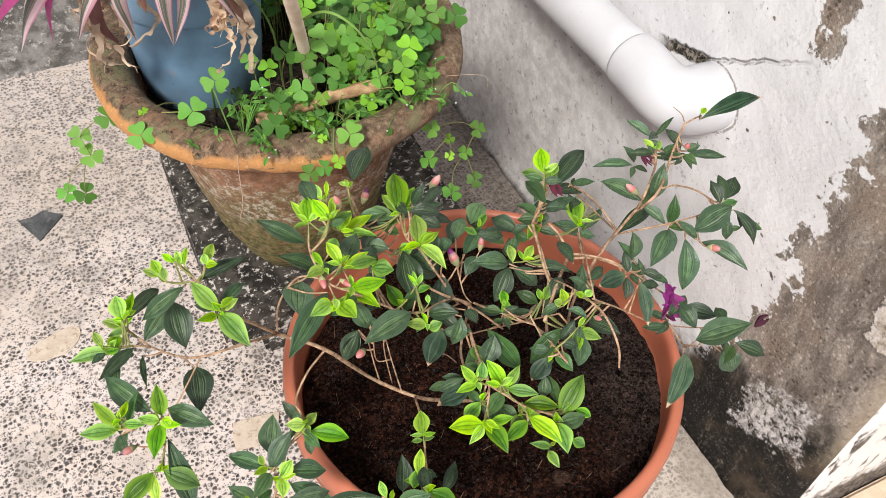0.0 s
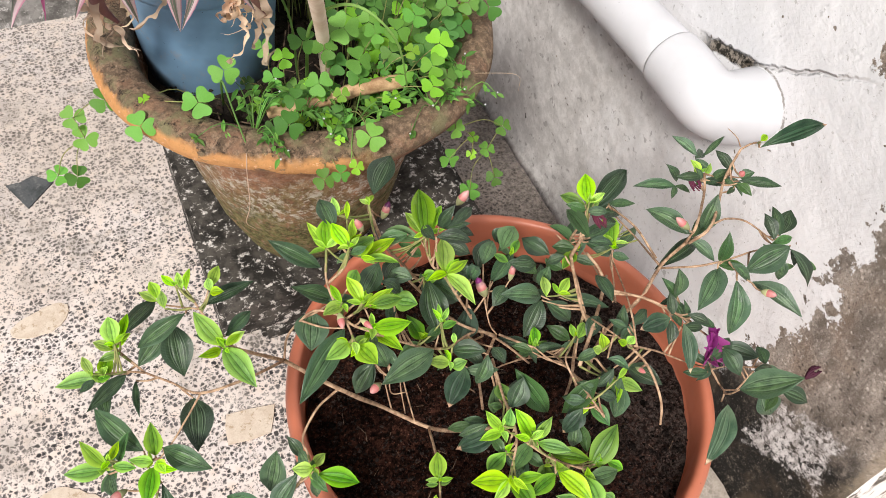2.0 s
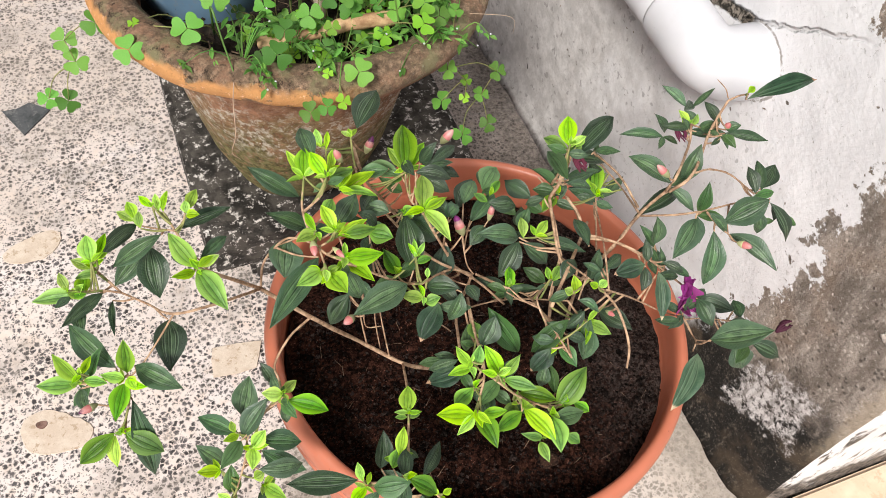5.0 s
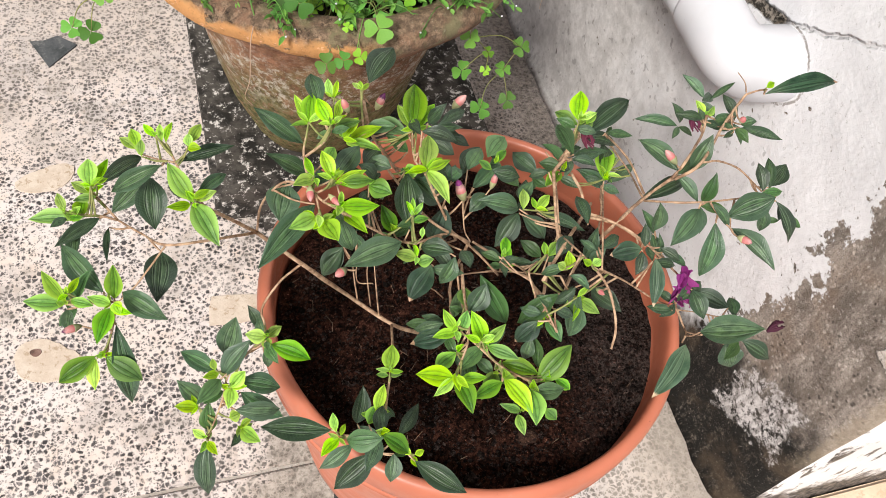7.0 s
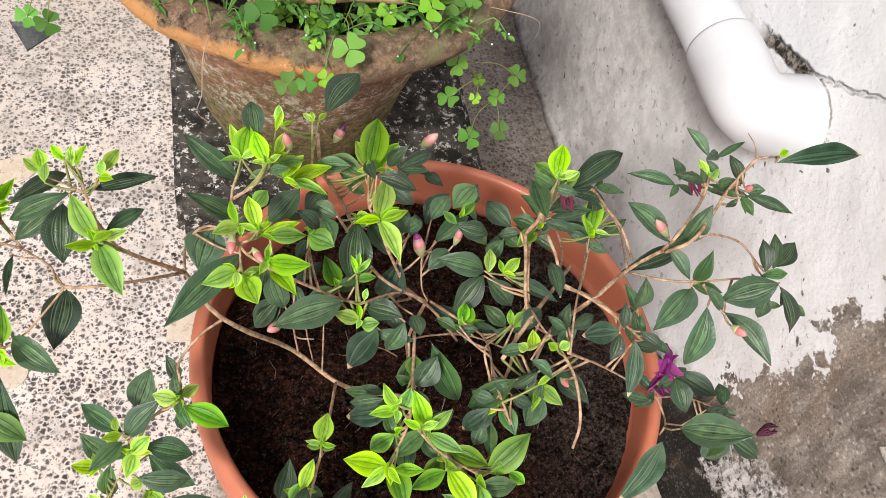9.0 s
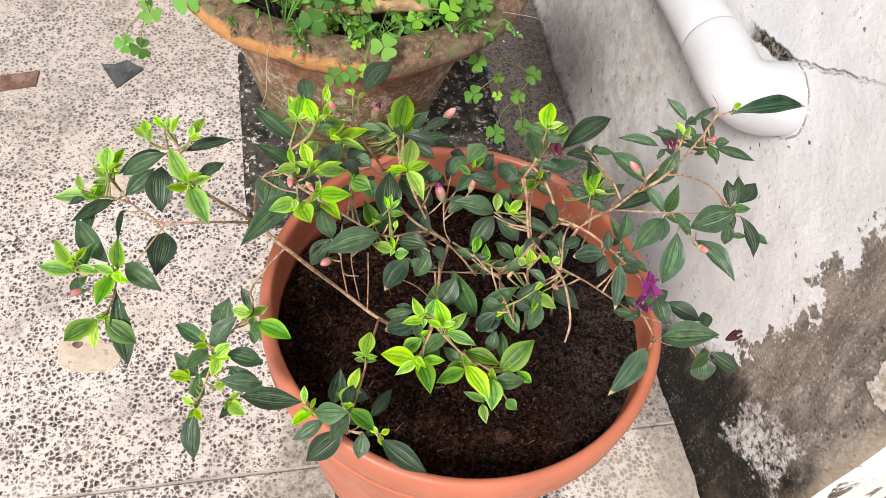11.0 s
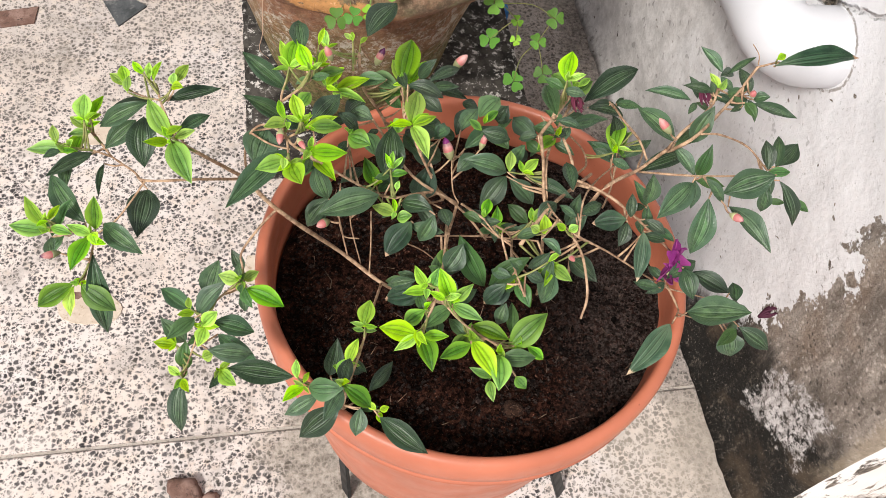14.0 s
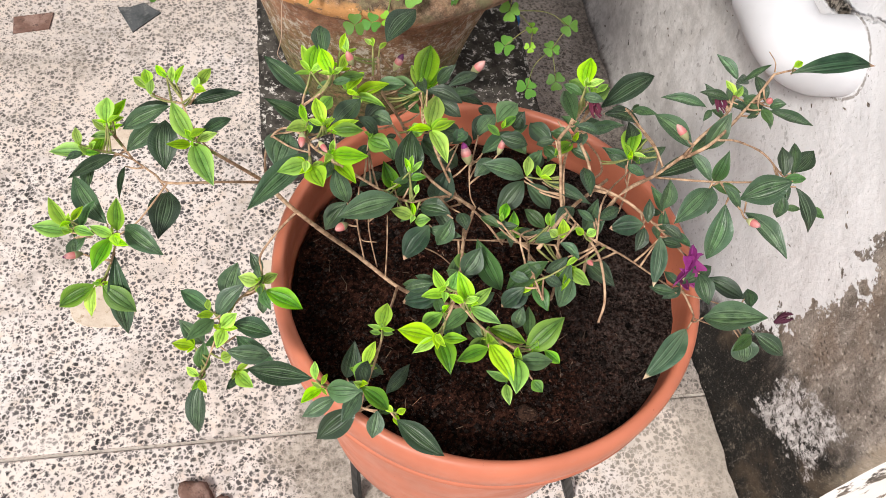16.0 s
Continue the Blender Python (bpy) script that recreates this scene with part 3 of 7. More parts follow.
def lathe(profile, steps=96, wobble=0.0, seed=0.0, closed=True):
    """Turns (radius, height) pairs round the upright axis."""
    bm = bmesh.new()
    rings = []
    for r, z in profile:
        ring = []
        for i in range(steps):
            a = 2 * math.pi * i / steps
            d = Vector((math.cos(a), math.sin(a), 0))
            k = wobble * noise.noise(Vector((d.x * 2.2 + seed, d.y * 2.2, z * 14))) if wobble else 0
            kz = wobble * 0.7 * noise.noise(Vector((d.x * 3 + 9, d.y * 3 + seed, z * 3))) if wobble else 0
            ring.append(bm.verts.new((d.x * (r + k), d.y * (r + k), z + kz)))
        rings.append(ring)
    for a, b in zip(rings, rings[1:]):
        for i in range(steps):
            bm.faces.new((a[i], a[(i + 1) % steps], b[(i + 1) % steps], b[i]))
    for ring, flip in ((rings[0], True), (rings[-1], False)) if closed else ():
        bm.faces.new(reversed(ring) if flip else ring)
    return bm


def smooth_path(points, per=6):
    """Catmull-Rom through the points."""
    p = [Vector(q) for q in points]
    if len(p) == 2:
        return [p[0].lerp(p[1], i / per) for i in range(per + 1)]
    p = [p[0] * 2 - p[1]] + p + [p[-1] * 2 - p[-2]]
    out = []
    for a, b, c, d in zip(p, p[1:], p[2:], p[3:]):
        for i in range(per):
            t = i / per
            out.append(0.5 * (2 * b + (c - a) * t + (2 * a - 5 * b + 4 * c - d) * t * t + (3 * b - a - 3 * c + d) * t ** 3))
    out.append(p[-2])
    return out


def tube(points, r0, r1, sides=8, per=6, rough=0.0, radii=None):
    bm = bmesh.new()
    path = smooth_path(points, per)
    rings = []
    up = Vector((0.31, 0.22, 0.93))
    for i, q in enumerate(path):
        t = (path[min(i + 1, len(path) - 1)] - path[max(i - 1, 0)]).normalized()
        s = t.cross(up).normalized()
        u = s.cross(t)
        r = radii(i / (len(path) - 1)) if radii else r0 + (r1 - r0) * i / (len(path) - 1)
        ring = []
        for k in range(sides):
            a = 2 * math.pi * k / sides
            d = s * math.cos(a) + u * math.sin(a)
            ring.append(bm.verts.new(q + d * r * (1 + rough * noise.noise(q * 90 + d * 1.5))))
        rings.append(ring)
    for a, b in zip(rings, rings[1:]):
        for k in range(sides):
            bm.faces.new((a[k], a[(k + 1) % sides], b[(k + 1) % sides], b[k]))
    bm.faces.new(reversed(rings[0]))
    bm.faces.new(rings[-1])
    return bm


def box(x0, x1, y0, y1, z0, z1, bevel=0.0, bm=None):
    bm = bm or bmesh.new()
    made = bmesh.ops.create_cube(bm, size=1.0)["verts"]
    for v in made:
        v.co = Vector((x0 if v.co.x < 0 else x1, y0 if v.co.y < 0 else y1, z0 if v.co.z < 0 else z1))
    if bevel:
        bmesh.ops.bevel(bm, geom=list(bm.edges), offset=bevel, segments=2, affect="EDGES")
    return bm


def rough_box(x0, x1, y0, y1, z0, z1, amount, cell=0.012):
    """A block with worn edges and an uneven surface."""
    bm = box(x0, x1, y0, y1, z0, z1, 0.006)
    cuts = max(2, int(max(x1 - x0, y1 - y0) / cell / 2))
    bmesh.ops.subdivide_edges(bm, edges=[e for e in bm.edges if e.calc_length() > cell * 2], cuts=min(cuts, 14), use_grid_fill=True)
    for v in bm.verts:
        v.co += Vector((noise.noise(v.co * 40), noise.noise(v.co * 40 + Vector((7, 0, 0))), noise.noise(v.co * 40 + Vector((0, 7, 0))))) * amount
    return bm


def shard(cx, cy, rx, ry, turn, top, seed, sides=14, thick=0.004):
    """A flat stone of uneven outline lying at that height."""
    rnd = random.Random(seed)
    bm = bmesh.new()
    rim = []
    for i in range(sides):
        a = 2 * math.pi * i / sides
        k = 1 + 0.12 * math.sin(2 * a + seed) + 0.08 * math.sin(3 * a + seed * 2.3) + rnd.uniform(-0.035, 0.035)
        x, y = rx * k * math.cos(a), ry * k * math.sin(a)
        c, s = math.cos(turn), math.sin(turn)
        rim.append((cx + x * c - y * s, cy + x * s + y * c))
    lo = [bm.verts.new((x, y, top - thick)) for x, y in rim]
    hi = [bm.verts.new((cx + (x - cx) * 0.96, cy + (y - cy) * 0.96, top)) for x, y in rim]
    n = len(rim)
    for i in range(n):
        bm.faces.new((lo[i], lo[(i + 1) % n], hi[(i + 1) % n], hi[i]))
    bm.faces.new(hi)
    bm.faces.new(reversed(lo))
    return bm


# ---- the ground ----
FLOOR_Y, JOINT = 0.392, 0.005
floor = part("floor", box(-3.0, 3.0, -2.5, 1.6, -0.10, -0.004), GROUT, None, "cement bed under a chipped terrazzo terrace floor", smooth=False)
tagged(floor, category="floor", kind="structure")
for y0, y1 in ((-2.5, FLOOR_Y - JOINT / 2), (FLOOR_Y + JOINT / 2, 1.6)):
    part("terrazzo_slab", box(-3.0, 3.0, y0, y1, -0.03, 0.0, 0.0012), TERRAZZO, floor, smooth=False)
sill = part("door_sill", box(0.625, 1.6, -2.0, 0.219, -0.02, 0.035, 0.004), BEIGE, None, "beige stone sill beside the flaking wall", smooth=False)
tagged(sill, category="sill", kind="structure")


# ---- walls ----
def east_wall():
    """Solid wall; its near end turns a rounded corner into an opening."""
    path = [(0.86, 0.226), (0.80, 0.2255), (0.74, 0.226), (0.68, 0.225), (0.645, 0.226), (0.622, 0.2275), (0.612, 0.231), (0.606, 0.237), (0.602, 0.246), (0.600, 0.258), (0.5985, 0.272)]
    y = 0.284
    while y < 1.46:
        path.append((0.598, y))
        y += 0.012
    heights = [i * 0.012 for i in range(60)] + [0.72 + i * 0.09 for i in range(20)]
    bm = bmesh.new()
    cols = []
    for k, (x, yy) in enumerate(path):
        col = []
        for z in heights:
            q = Vector((x, yy, z))
            d = 0.0030 * noise.noise(q * 9) + 0.0014 * noise.noise(q * 38)
            foot = 0.014 * math.exp(-z / 0.022) * (1 + 0.25 * noise.noise(q * 45))
            side = Vector((-1, 0, 0)) if k > 8 else Vector((-0.5, -0.5, 0)) if k > 5 else Vector((0, -1, 0))
            col.append(bm.verts.new(q + side * (d + foot)))
        cols.append(col)
    for k, (a, b) in enumerate(zip(cols, cols[1:])):
        for i in range(len(heights) - 1):
            f = bm.faces.new((a[i], b[i], b[i + 1], a[i + 1]))
            f.material_index = 1 if k < 6 else 0
    top = heights[-1]
    p, q = bm.verts.new((0.86, 1.46, 0)), bm.verts.new((0.86, 1.46, top))
    bm.faces.new([c[-1] for c in cols] + [q])
    bm.faces.new([c[0] for c in reversed(cols)] + [p])
    bm.faces.new((*cols[-1], q, p))
    bm.faces.new((p, q, *reversed(cols[0])))
    bmesh.ops.recalc_face_normals(bm, faces=bm.faces)
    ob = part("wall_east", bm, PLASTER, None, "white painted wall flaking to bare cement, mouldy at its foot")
    ob.data.materials.append(SMEARED)
    return tagged(ob, category="wall", kind="structure")


east_wall()


def north_wall():
    bm = bmesh.new()
    xs = [-3.0 + i * 0.1 for i in range(26)] + [-0.4 + i * 0.02 for i in range(63)]
    zs = [i * 0.02 for i in range(30)] + [0.6 + i * 0.2 for i in range(10)]
    grid = [[bm.verts.new((x, 1.425 + 0.012 * noise.noise(Vector((x * 6, 3, z * 6))) + 0.004 * noise.noise(Vector((x * 30, 5, z * 30))), z)) for z in zs] for x in xs]
    for a, b in zip(grid, grid[1:]):
        for i in range(len(zs) - 1):
            bm.faces.new((a[i], b[i], b[i + 1], a[i + 1]))
    behind = [bm.verts.new((x, 1.6, z)) for x in (xs[0], xs[-1]) for z in (zs[0], zs[-1])]
    bm.faces.new([g[-1] for g in grid] + [behind[3], behind[1]])
    bm.faces.new((behind[0], behind[1], behind[3], behind[2]))
    bmesh.ops.recalc_face_normals(bm, faces=bm.faces)
    ob = part("wall_north", bm, FAR_WALL, None, "dark stained grey rendered wall closing the terrace")
    return tagged(ob, category="wall", kind="structure")


north_wall()


# ---- drain pipe ----
def drain_pipe():
    pipe = thing("drain_pipe", "white plastic drain pipe bending into the wall", "pipe")
    axis_x = 0.5495
    part("pipe", tube([(axis_x, 1.42, 0.382), (axis_x, 1.0, 0.404), (axis_x, 0.600, 0.4245)], 0.029, 0.029, 40, 8), PVC, pipe)
    bend = [(axis_x, 0.622, 0.4235), (axis_x, 0.600, 0.4240), (axis_x, 0.578, 0.4235), (axis_x + 0.003, 0.561, 0.4220), (axis_x + 0.014, 0.550, 0.4200), (axis_x + 0.030, 0.5455, 0.4185), (axis_x + 0.062, 0.5440, 0.4180)]

    def wide(t):
        s = min(1.0, max(0.0, (t - 0.40) / 0.45))
        return 0.0318 + 0.0040 * s * s * (3 - 2 * s) - (0.0008 if t < 0.02 else 0)

    part("elbow", tube(bend, 0.035, 0.035, 40, 8, radii=wide), PVC, pipe, "thick moulded elbow")
    return pipe


drain_pipe()


# ---- stones on and in the floor ----
def flat_stone(name, label, material, cx, cy, rx, ry, turn, top, seed, sides=30):
    ob = part(name, shard(cx, cy, rx, ry, turn, top, seed, sides), material, None, label, smooth=False)
    return tagged(ob, category="stone", group="stones set in the floor")


def inset(name, label, material, *corners):
    """A flat shard with straight broken sides, barely proud of the floor."""
    bm = bmesh.new()
    hi = [bm.verts.new((x, y, 0.0025)) for x, y in corners]
    lo = [bm.verts.new((x, y, -0.002)) for x, y in corners]
    bm.faces.new(hi)
    for i in range(len(hi)):
        bm.faces.new((hi[i], lo[i], lo[(i + 1) % len(hi)], hi[(i + 1) % len(hi)]))
    bm.faces.new(reversed(lo))
    bmesh.ops.recalc_face_normals(bm, faces=bm.faces)
    return tagged(part(name, bm, material, None, label, smooth=False), category="stone")


inset("slate_shard", "dark grey slate shard set in the terrazzo", SLATE, (-0.137, 1.070), (-0.118, 1.070), (-0.100, 1.078), (-0.075, 1.057), (-0.113, 1.018))
inset("brown_shard", "dull brown stone shard set in the terrazzo", BROWN, (-0.280, 1.053), (-0.226, 1.061), (-0.229, 1.029), (-0.277, 1.021))
flat_stone("cream_inlay", "cream stone piece set flush in the terrazzo", INLAY, -0.122, 0.825, 0.034, 0.022, 0.3, 0.0015, 8)
worn = flat_stone("cream_inlay", "cream stone piece with a worn brown hollow", INLAY, -0.128, 0.567, 0.038, 0.028, -0.2, 0.0015, 9)
part("hollow", shard(-0.140, 0.580, 0.006, 0.005, 0.2, 0.0024, 3, 18, 0.001), BROWN, worn, "brown worn hollow", smooth=False)
inset("cream_inlay", "cream squarish stone piece set beside the planter", INLAY, (0.059, 0.618), (0.087, 0.616), (0.117, 0.611), (0.110, 0.593), (0.103, 0.578), (0.079, 0.577), (0.052, 0.580), (0.054, 0.601))


def rubble(name, label, cx, cy, r, seed, material):
    bm = bmesh.new()
    bmesh.ops.create_icosphere(bm, subdivisions=3, radius=1)
    for v in bm.verts:
        k = 1 + 0.45 * noise.noise(v.co * 1.4 + Vector((seed, 0, 0))) + 0.15 * noise.noise(v.co * 5)
        v.co = Vector((cx + v.co.x * r * k, cy + v.co.y * r * 0.8 * k, max(0.0, 0.35 * r + v.co.z * r * 0.5 * k)))
    return tagged(part(name, bm, material, None, label), category="debris")


rubble("rust_flake", "crumbled rusty brown clod on the floor", -0.014, 0.332, 0.018, 3, BROWN)
rubble("rust_flake", "small rusty brown crumb on the floor", 0.012, 0.322, 0.009, 5, BROWN)


# ---- slab under the clay pot ----
slab = thing("concrete_slab", "thick concrete slab black with mould under the clay pot", "slab")
part("slab_top", rough_box(0.077, 0.392, 0.630, 0.955, 0.140, 0.205, 0.0016), BLOCK, slab)
part("footing", rough_box(0.13, 0.34, 0.70, 0.90, 0.0, 0.140, 0.002, 0.03), BLOCK, slab)


# ---- clay pot with its soil ----
CX, CY = 0.199, 0.716
clay_pot = thing("clay_pot", "large weathered clay flower pot with chipped wide lip", "pot", (CX, CY, 0))
BODY = [(0.03, 0.203), (0.050, 0.203), (0.058, 0.208), (0.077, 0.238), (0.092, 0.278), (0.103, 0.320), (0.113, 0.365), (0.123, 0.410), (0.132, 0.446), (0.137, 0.455), (0.133, 0.430), (0.03, 0.428)]
LIP = [(0.1335, 0.450), (0.139, 0.453), (0.155, 0.455), (0.166, 0.459), (0.172, 0.466), (0.1745, 0.475), (0.172, 0.482), (0.166, 0.487), (0.157, 0.489), (0.148, 0.487), (0.141, 0.481), (0.1375, 0.472), (0.1365, 0.455), (0.1335, 0.450)]


def fine(profile, step):
    out = []
    for (ra, za), (rb, zb) in zip(profile, profile[1:]):
        n = max(1, int(math.hypot(rb - ra, zb - za) / step))
        out += [(ra + (rb - ra) * i / n, za + (zb - za) * i / n) for i in range(n)]
    return out + [profile[-1]]


part("pot_body", lathe(fine(BODY, 0.007), 160, 0.004, 2.0), CLAY, clay_pot)
part("lip", lathe(fine(LIP, 0.005), 200, 0.006, 2.6, closed=False), CLAY, clay_pot, "wide chipped lip rubbed to orange clay")


def earth(cx, cy, r, z, material, name, label, lumps, seed, cat="soil", rise=0.0, slope=0.0):
    """A heaped, crumbly disc of soil."""
    bm = bmesh.new()
    rings, steps = 44, 150
    prev = None
    mid = bm.verts.new((0, 0, rise + lumps * noise.noise(Vector((seed, 0, 0)))))
    for i in range(1, rings + 1):
        rr = r * i / rings
        ring = []
        for k in range(steps):
            a = 2 * math.pi * k / steps
            q = Vector((rr * math.cos(a), rr * math.sin(a), 0))
            h = lumps * (noise.noise(q * 28 + Vector((seed, 0, 0))) + 0.7 * noise.noise(q * 75) + 0.55 * abs(noise.noise(q * 170)) + 0.3 * noise.noise(q * 330)) + rise * (1 - (rr / r) ** 2) + slope * (q.x - q.y)
            ring.append(bm.verts.new(q + Vector((0, 0, h))))
        for k in range(steps):
            if prev:
                bm.faces.new((prev[k], ring[k], ring[(k + 1) % steps], prev[(k + 1) % steps]))
            else:
                bm.faces.new((mid, ring[k], ring[(k + 1) % steps]))
        prev = ring
    ob = part(name, bm, material, None, label)
    ob.location = (cx, cy, z)
    return tagged(ob, category=cat)


earth(CX, CY, 0.1345, 0.438, OLDSOIL, "pot_soil", "dark damp soil filling the clay pot", 0.006, 3.0)

# ---- orange planter on its iron stand ----
PX, PY = 0.259, 0.378
planter = thing("planter", "round terracotta-coloured plastic planter on an iron stand", "planter", (PX, PY, 0))
RIM = [(0.02, 0.120), (0.125, 0.120), (0.1295, 0.123), (0.1335, 0.150), (0.1447, 0.230), (0.1538, 0.295), (0.1578, 0.325), (0.1586, 0.3300), (0.1648, 0.3305), (0.1668, 0.3325), (0.1655, 0.3350), (0.1645, 0.3372), (0.1668, 0.3410), (0.1680, 0.352), (0.1682, 0.360), (0.1676, 0.366), (0.1655, 0.3705), (0.1620, 0.3725), (0.1590, 0.3715), (0.1575, 0.3685), (0.1568, 0.364), (0.1562, 0.355), (0.1550, 0.330), (0.1520, 0.295), (0.150, 0.270), (0.02, 0.262)]
planter.rotation_euler.x = radians(-1.2)
part("pot_shell", lathe(RIM[:8] + [(0.1585, 0.342), (0.1575, 0.3415), (0.1562, 0.3392), (0.1558, 0.3375)] + RIM[-4:], 160), POT, planter)
part("rim", lathe([(0.1580, 0.3300)] + RIM[8:-4] + [(0.1558, 0.339)], 160, closed=False), POT, planter, "rolled orange rim with a groove")


LEGS = (((0.156, 0.312), (0.152, 0.322)), ((0.391, 0.285), (0.357, 0.281)), ((0.360, 0.470), (0.350, 0.458)), ((0.150, 0.470), (0.164, 0.452)))


def stand():
    ob = thing("plant_stand", "black painted iron plant stand with splayed flat legs", "stand", (PX, PY, 0))
    for z, r in ((0.106, 0.116),):
        bm = bmesh.new()
        steps = 72
        for i in range(steps):
            a, b = (2 * math.pi * k / steps for k in (i, i + 1))
            quad = [[bm.verts.new(((r + dr) * math.cos(t), (r + dr) * math.sin(t), z + dz)) for dr, dz in ((0, 0), (0.004, 0), (0.004, 0.012), (0, 0.012))] for t in (a, b)]
            for j in range(4):
                bm.faces.new((quad[0][j], quad[1][j], quad[1][(j + 1) % 4], quad[0][(j + 1) % 4]))
        bmesh.ops.remove_doubles(bm, verts=bm.verts, dist=1e-5)
        part("ring", bm, IRON, ob, smooth=False)
    for s in (0.109,):
        bm = bmesh.new()
        for turn in (0.2, 0.2 + math.pi / 2):
            bar = box(-0.112, 0.112, -0.006, 0.006, s, s + 0.008)
            bar.transform(Matrix.Rotation(turn, 4, "Z"))
            me = bpy.data.meshes.new("bar")
            bar.to_mesh(me)
            bar.free()
            bm.from_mesh(me)
        part("cross_bar", bm, IRON, ob, smooth=False)
    for foot, top in LEGS:
        low, high = Vector((foot[0] - PX, foot[1] - PY, 0)), Vector((top[0] - PX, top[1] - PY, 0))
        out = high.normalized()
        leg = box(-0.002, 0.002, -0.0070, 0.0070, 0.0, 0.116, 0.0008)
        for v in leg.verts:
            v.co = low.lerp(high, v.co.z / 0.116) + out * v.co.x + Vector((-out.y, out.x, 0)) * v.co.y + Vector((0, 0, v.co.z))
        part("leg", leg, IRON, ob, smooth=False)
    return ob


stand()
earth(PX, PY, 0.1550, 0.331, SOIL, "planting_soil", "dark crumbly potting soil filling the planter", 0.0045, 8.0, rise=0.005, slope=0.02)


def crumbs(name, label, count, cx, cy, r, z, size, material, seed, kind="lump", slope=0.0):
    """Loose bits lying on the soil, one mesh."""
    rnd = random.Random(seed)
    verts, faces = [], []
    for _ in range(count):
        rr, a = r * math.sqrt(rnd.random()), rnd.uniform(0, 2 * math.pi)
        x, y = cx + rr * math.cos(a), cy + rr * math.sin(a)
        s = size * rnd.uniform(0.35, 1.0) ** 1.6
        n = len(verts)
        zz = z + 0.006 * (1 - (rr / r) ** 2) + rnd.uniform(-0.001, 0.003) + slope * (x - cx - y + cy)
        if kind == "lump":
            for dx, dy, dz in ((1, 0, 0), (-1, 0, 0), (0, 1, 0), (0, -1, 0), (0, 0, 1), (0, 0, -1)):
                k = rnd.uniform(0.6, 1.2)
                verts.append((x + s * dx * k + s * rnd.uniform(-0.3, 0.3), y + s * dy * k, zz + s * dz * k * 0.8))
            faces += [(n + i, n + j, n + k) for i, j, k in ((0, 2, 4), (2, 1, 4), (1, 3, 4), (3, 0, 4), (2, 0, 5), (1, 2, 5), (3, 1, 5), (0, 3, 5))]
        else:
            t, l, w = rnd.uniform(0, math.pi), size * rnd.uniform(1, 4), size * rnd.uniform(0.08, 0.2)
            dx, dy = math.cos(t), math.sin(t)
            lift = rnd.uniform(0.001, 0.006)
            for u, v, h in ((-1, -1, 0), (-1, 1, 0), (1, 1, lift), (1, -1, lift)):
                verts.append((x + dx * l * u - dy * w * v, y + dy * l * u + dx * w * v, zz + 0.002 + h))
            verts += [(p[0], p[1], p[2] - w) for p in verts[-4:]]
            faces += [tuple(n + q for q in f) for f in ((0, 1, 2, 3), (7, 6, 5, 4), (0, 4, 5, 1), (1, 5, 6, 2), (2, 6, 7, 3), (3, 7, 4, 0))]
    me = bpy.data.meshes.new(name)
    me.from_pydata(verts, [], faces)
    me.materials.append(material)
    return tagged(new(name, me), label, "soil", kind="stuff")


crumbs("soil_crumbs", "loose dark crumbs of potting soil", 11000, PX, PY, 0.152, 0.331, 0.0019, SOIL, 5, slope=0.02)
crumbs("soil_clods", "larger lumps of potting soil", 420, PX, PY, 0.150, 0.330, 0.0048, SOIL, 15, slope=0.02)
crumbs("soil_fibres", "dry coir fibres and bits of bark on the soil", 110, PX, PY, 0.148, 0.331, 0.0012, FIBRE, 6, "fibre", slope=0.02)
crumbs("pot_soil_crumbs", "loose dark crumbs of old soil", 900, CX, CY, 0.13, 0.438, 0.004, OLDSOIL, 7)
crumbs("dead_roots", "dry roots and stalks on the old soil", 50, CX, CY, 0.12, 0.441, 0.003, FIBRE, 8, "fibre")
rubble("bark_clod", "brown fibrous clod lying on the potting soil", 0.273, 0.272, 0.0080, 9, CLOD).location.z = 0.336


# ---- the shrub ----
shrub = thing("melastome_shrub", "sprawling shrub with ribbed dark leaves, lime shoots and pink buds", "plant", (PX, PY, 0.30))
BASE = Vector((PX, PY, 0.30))


def blade(arch, fold, ruffle, seed, nx=14, ny=14, sharp=1.0, veins=True, mid=0.47):
    """A leaf of length 1 and width 1: pointed at both ends, sunk along its veins, arched along its length."""
    bm = bmesh.new()
    uv = bm.loops.layers.uv.new("uv")
    rows = []
    for j in range(ny + 1):
        v = j / ny
        s = v ** (math.log(0.5) / math.log(mid))
        w = max(0.0, math.sin(math.pi * s)) ** sharp
        row = []
        for i in range(nx + 1):
            u = 2 * i / nx - 1
            z = 1.1 * arch * v * (1 - v) + fold * abs(u) * w
            if veins:
                a = abs(u)
                g = min(a, abs(a - 0.42))
                z += 0.16 * w * min(g, 0.2)
            z += ruffle * noise.noise(Vector((v * 4 + seed, u * 1.2, seed))) * abs(u)
            y = 0.5 * u * w + 0.02 * math.sin(v * 5 + seed)
            row.append((bm.verts.new((v, y, z)), (u * 0.5 + 0.5, v)))
        rows.append(row)
    for a, b in zip(rows, rows[1:]):
        for i in range(nx):
            quad = (a[i], b[i], b[i + 1], a[i + 1])
            f = bm.faces.new([q[0] for q in quad])
            for loop, q in zip(f.loops, quad):
                loop[uv].uv = q[1]
    return bm


BLADES = {}


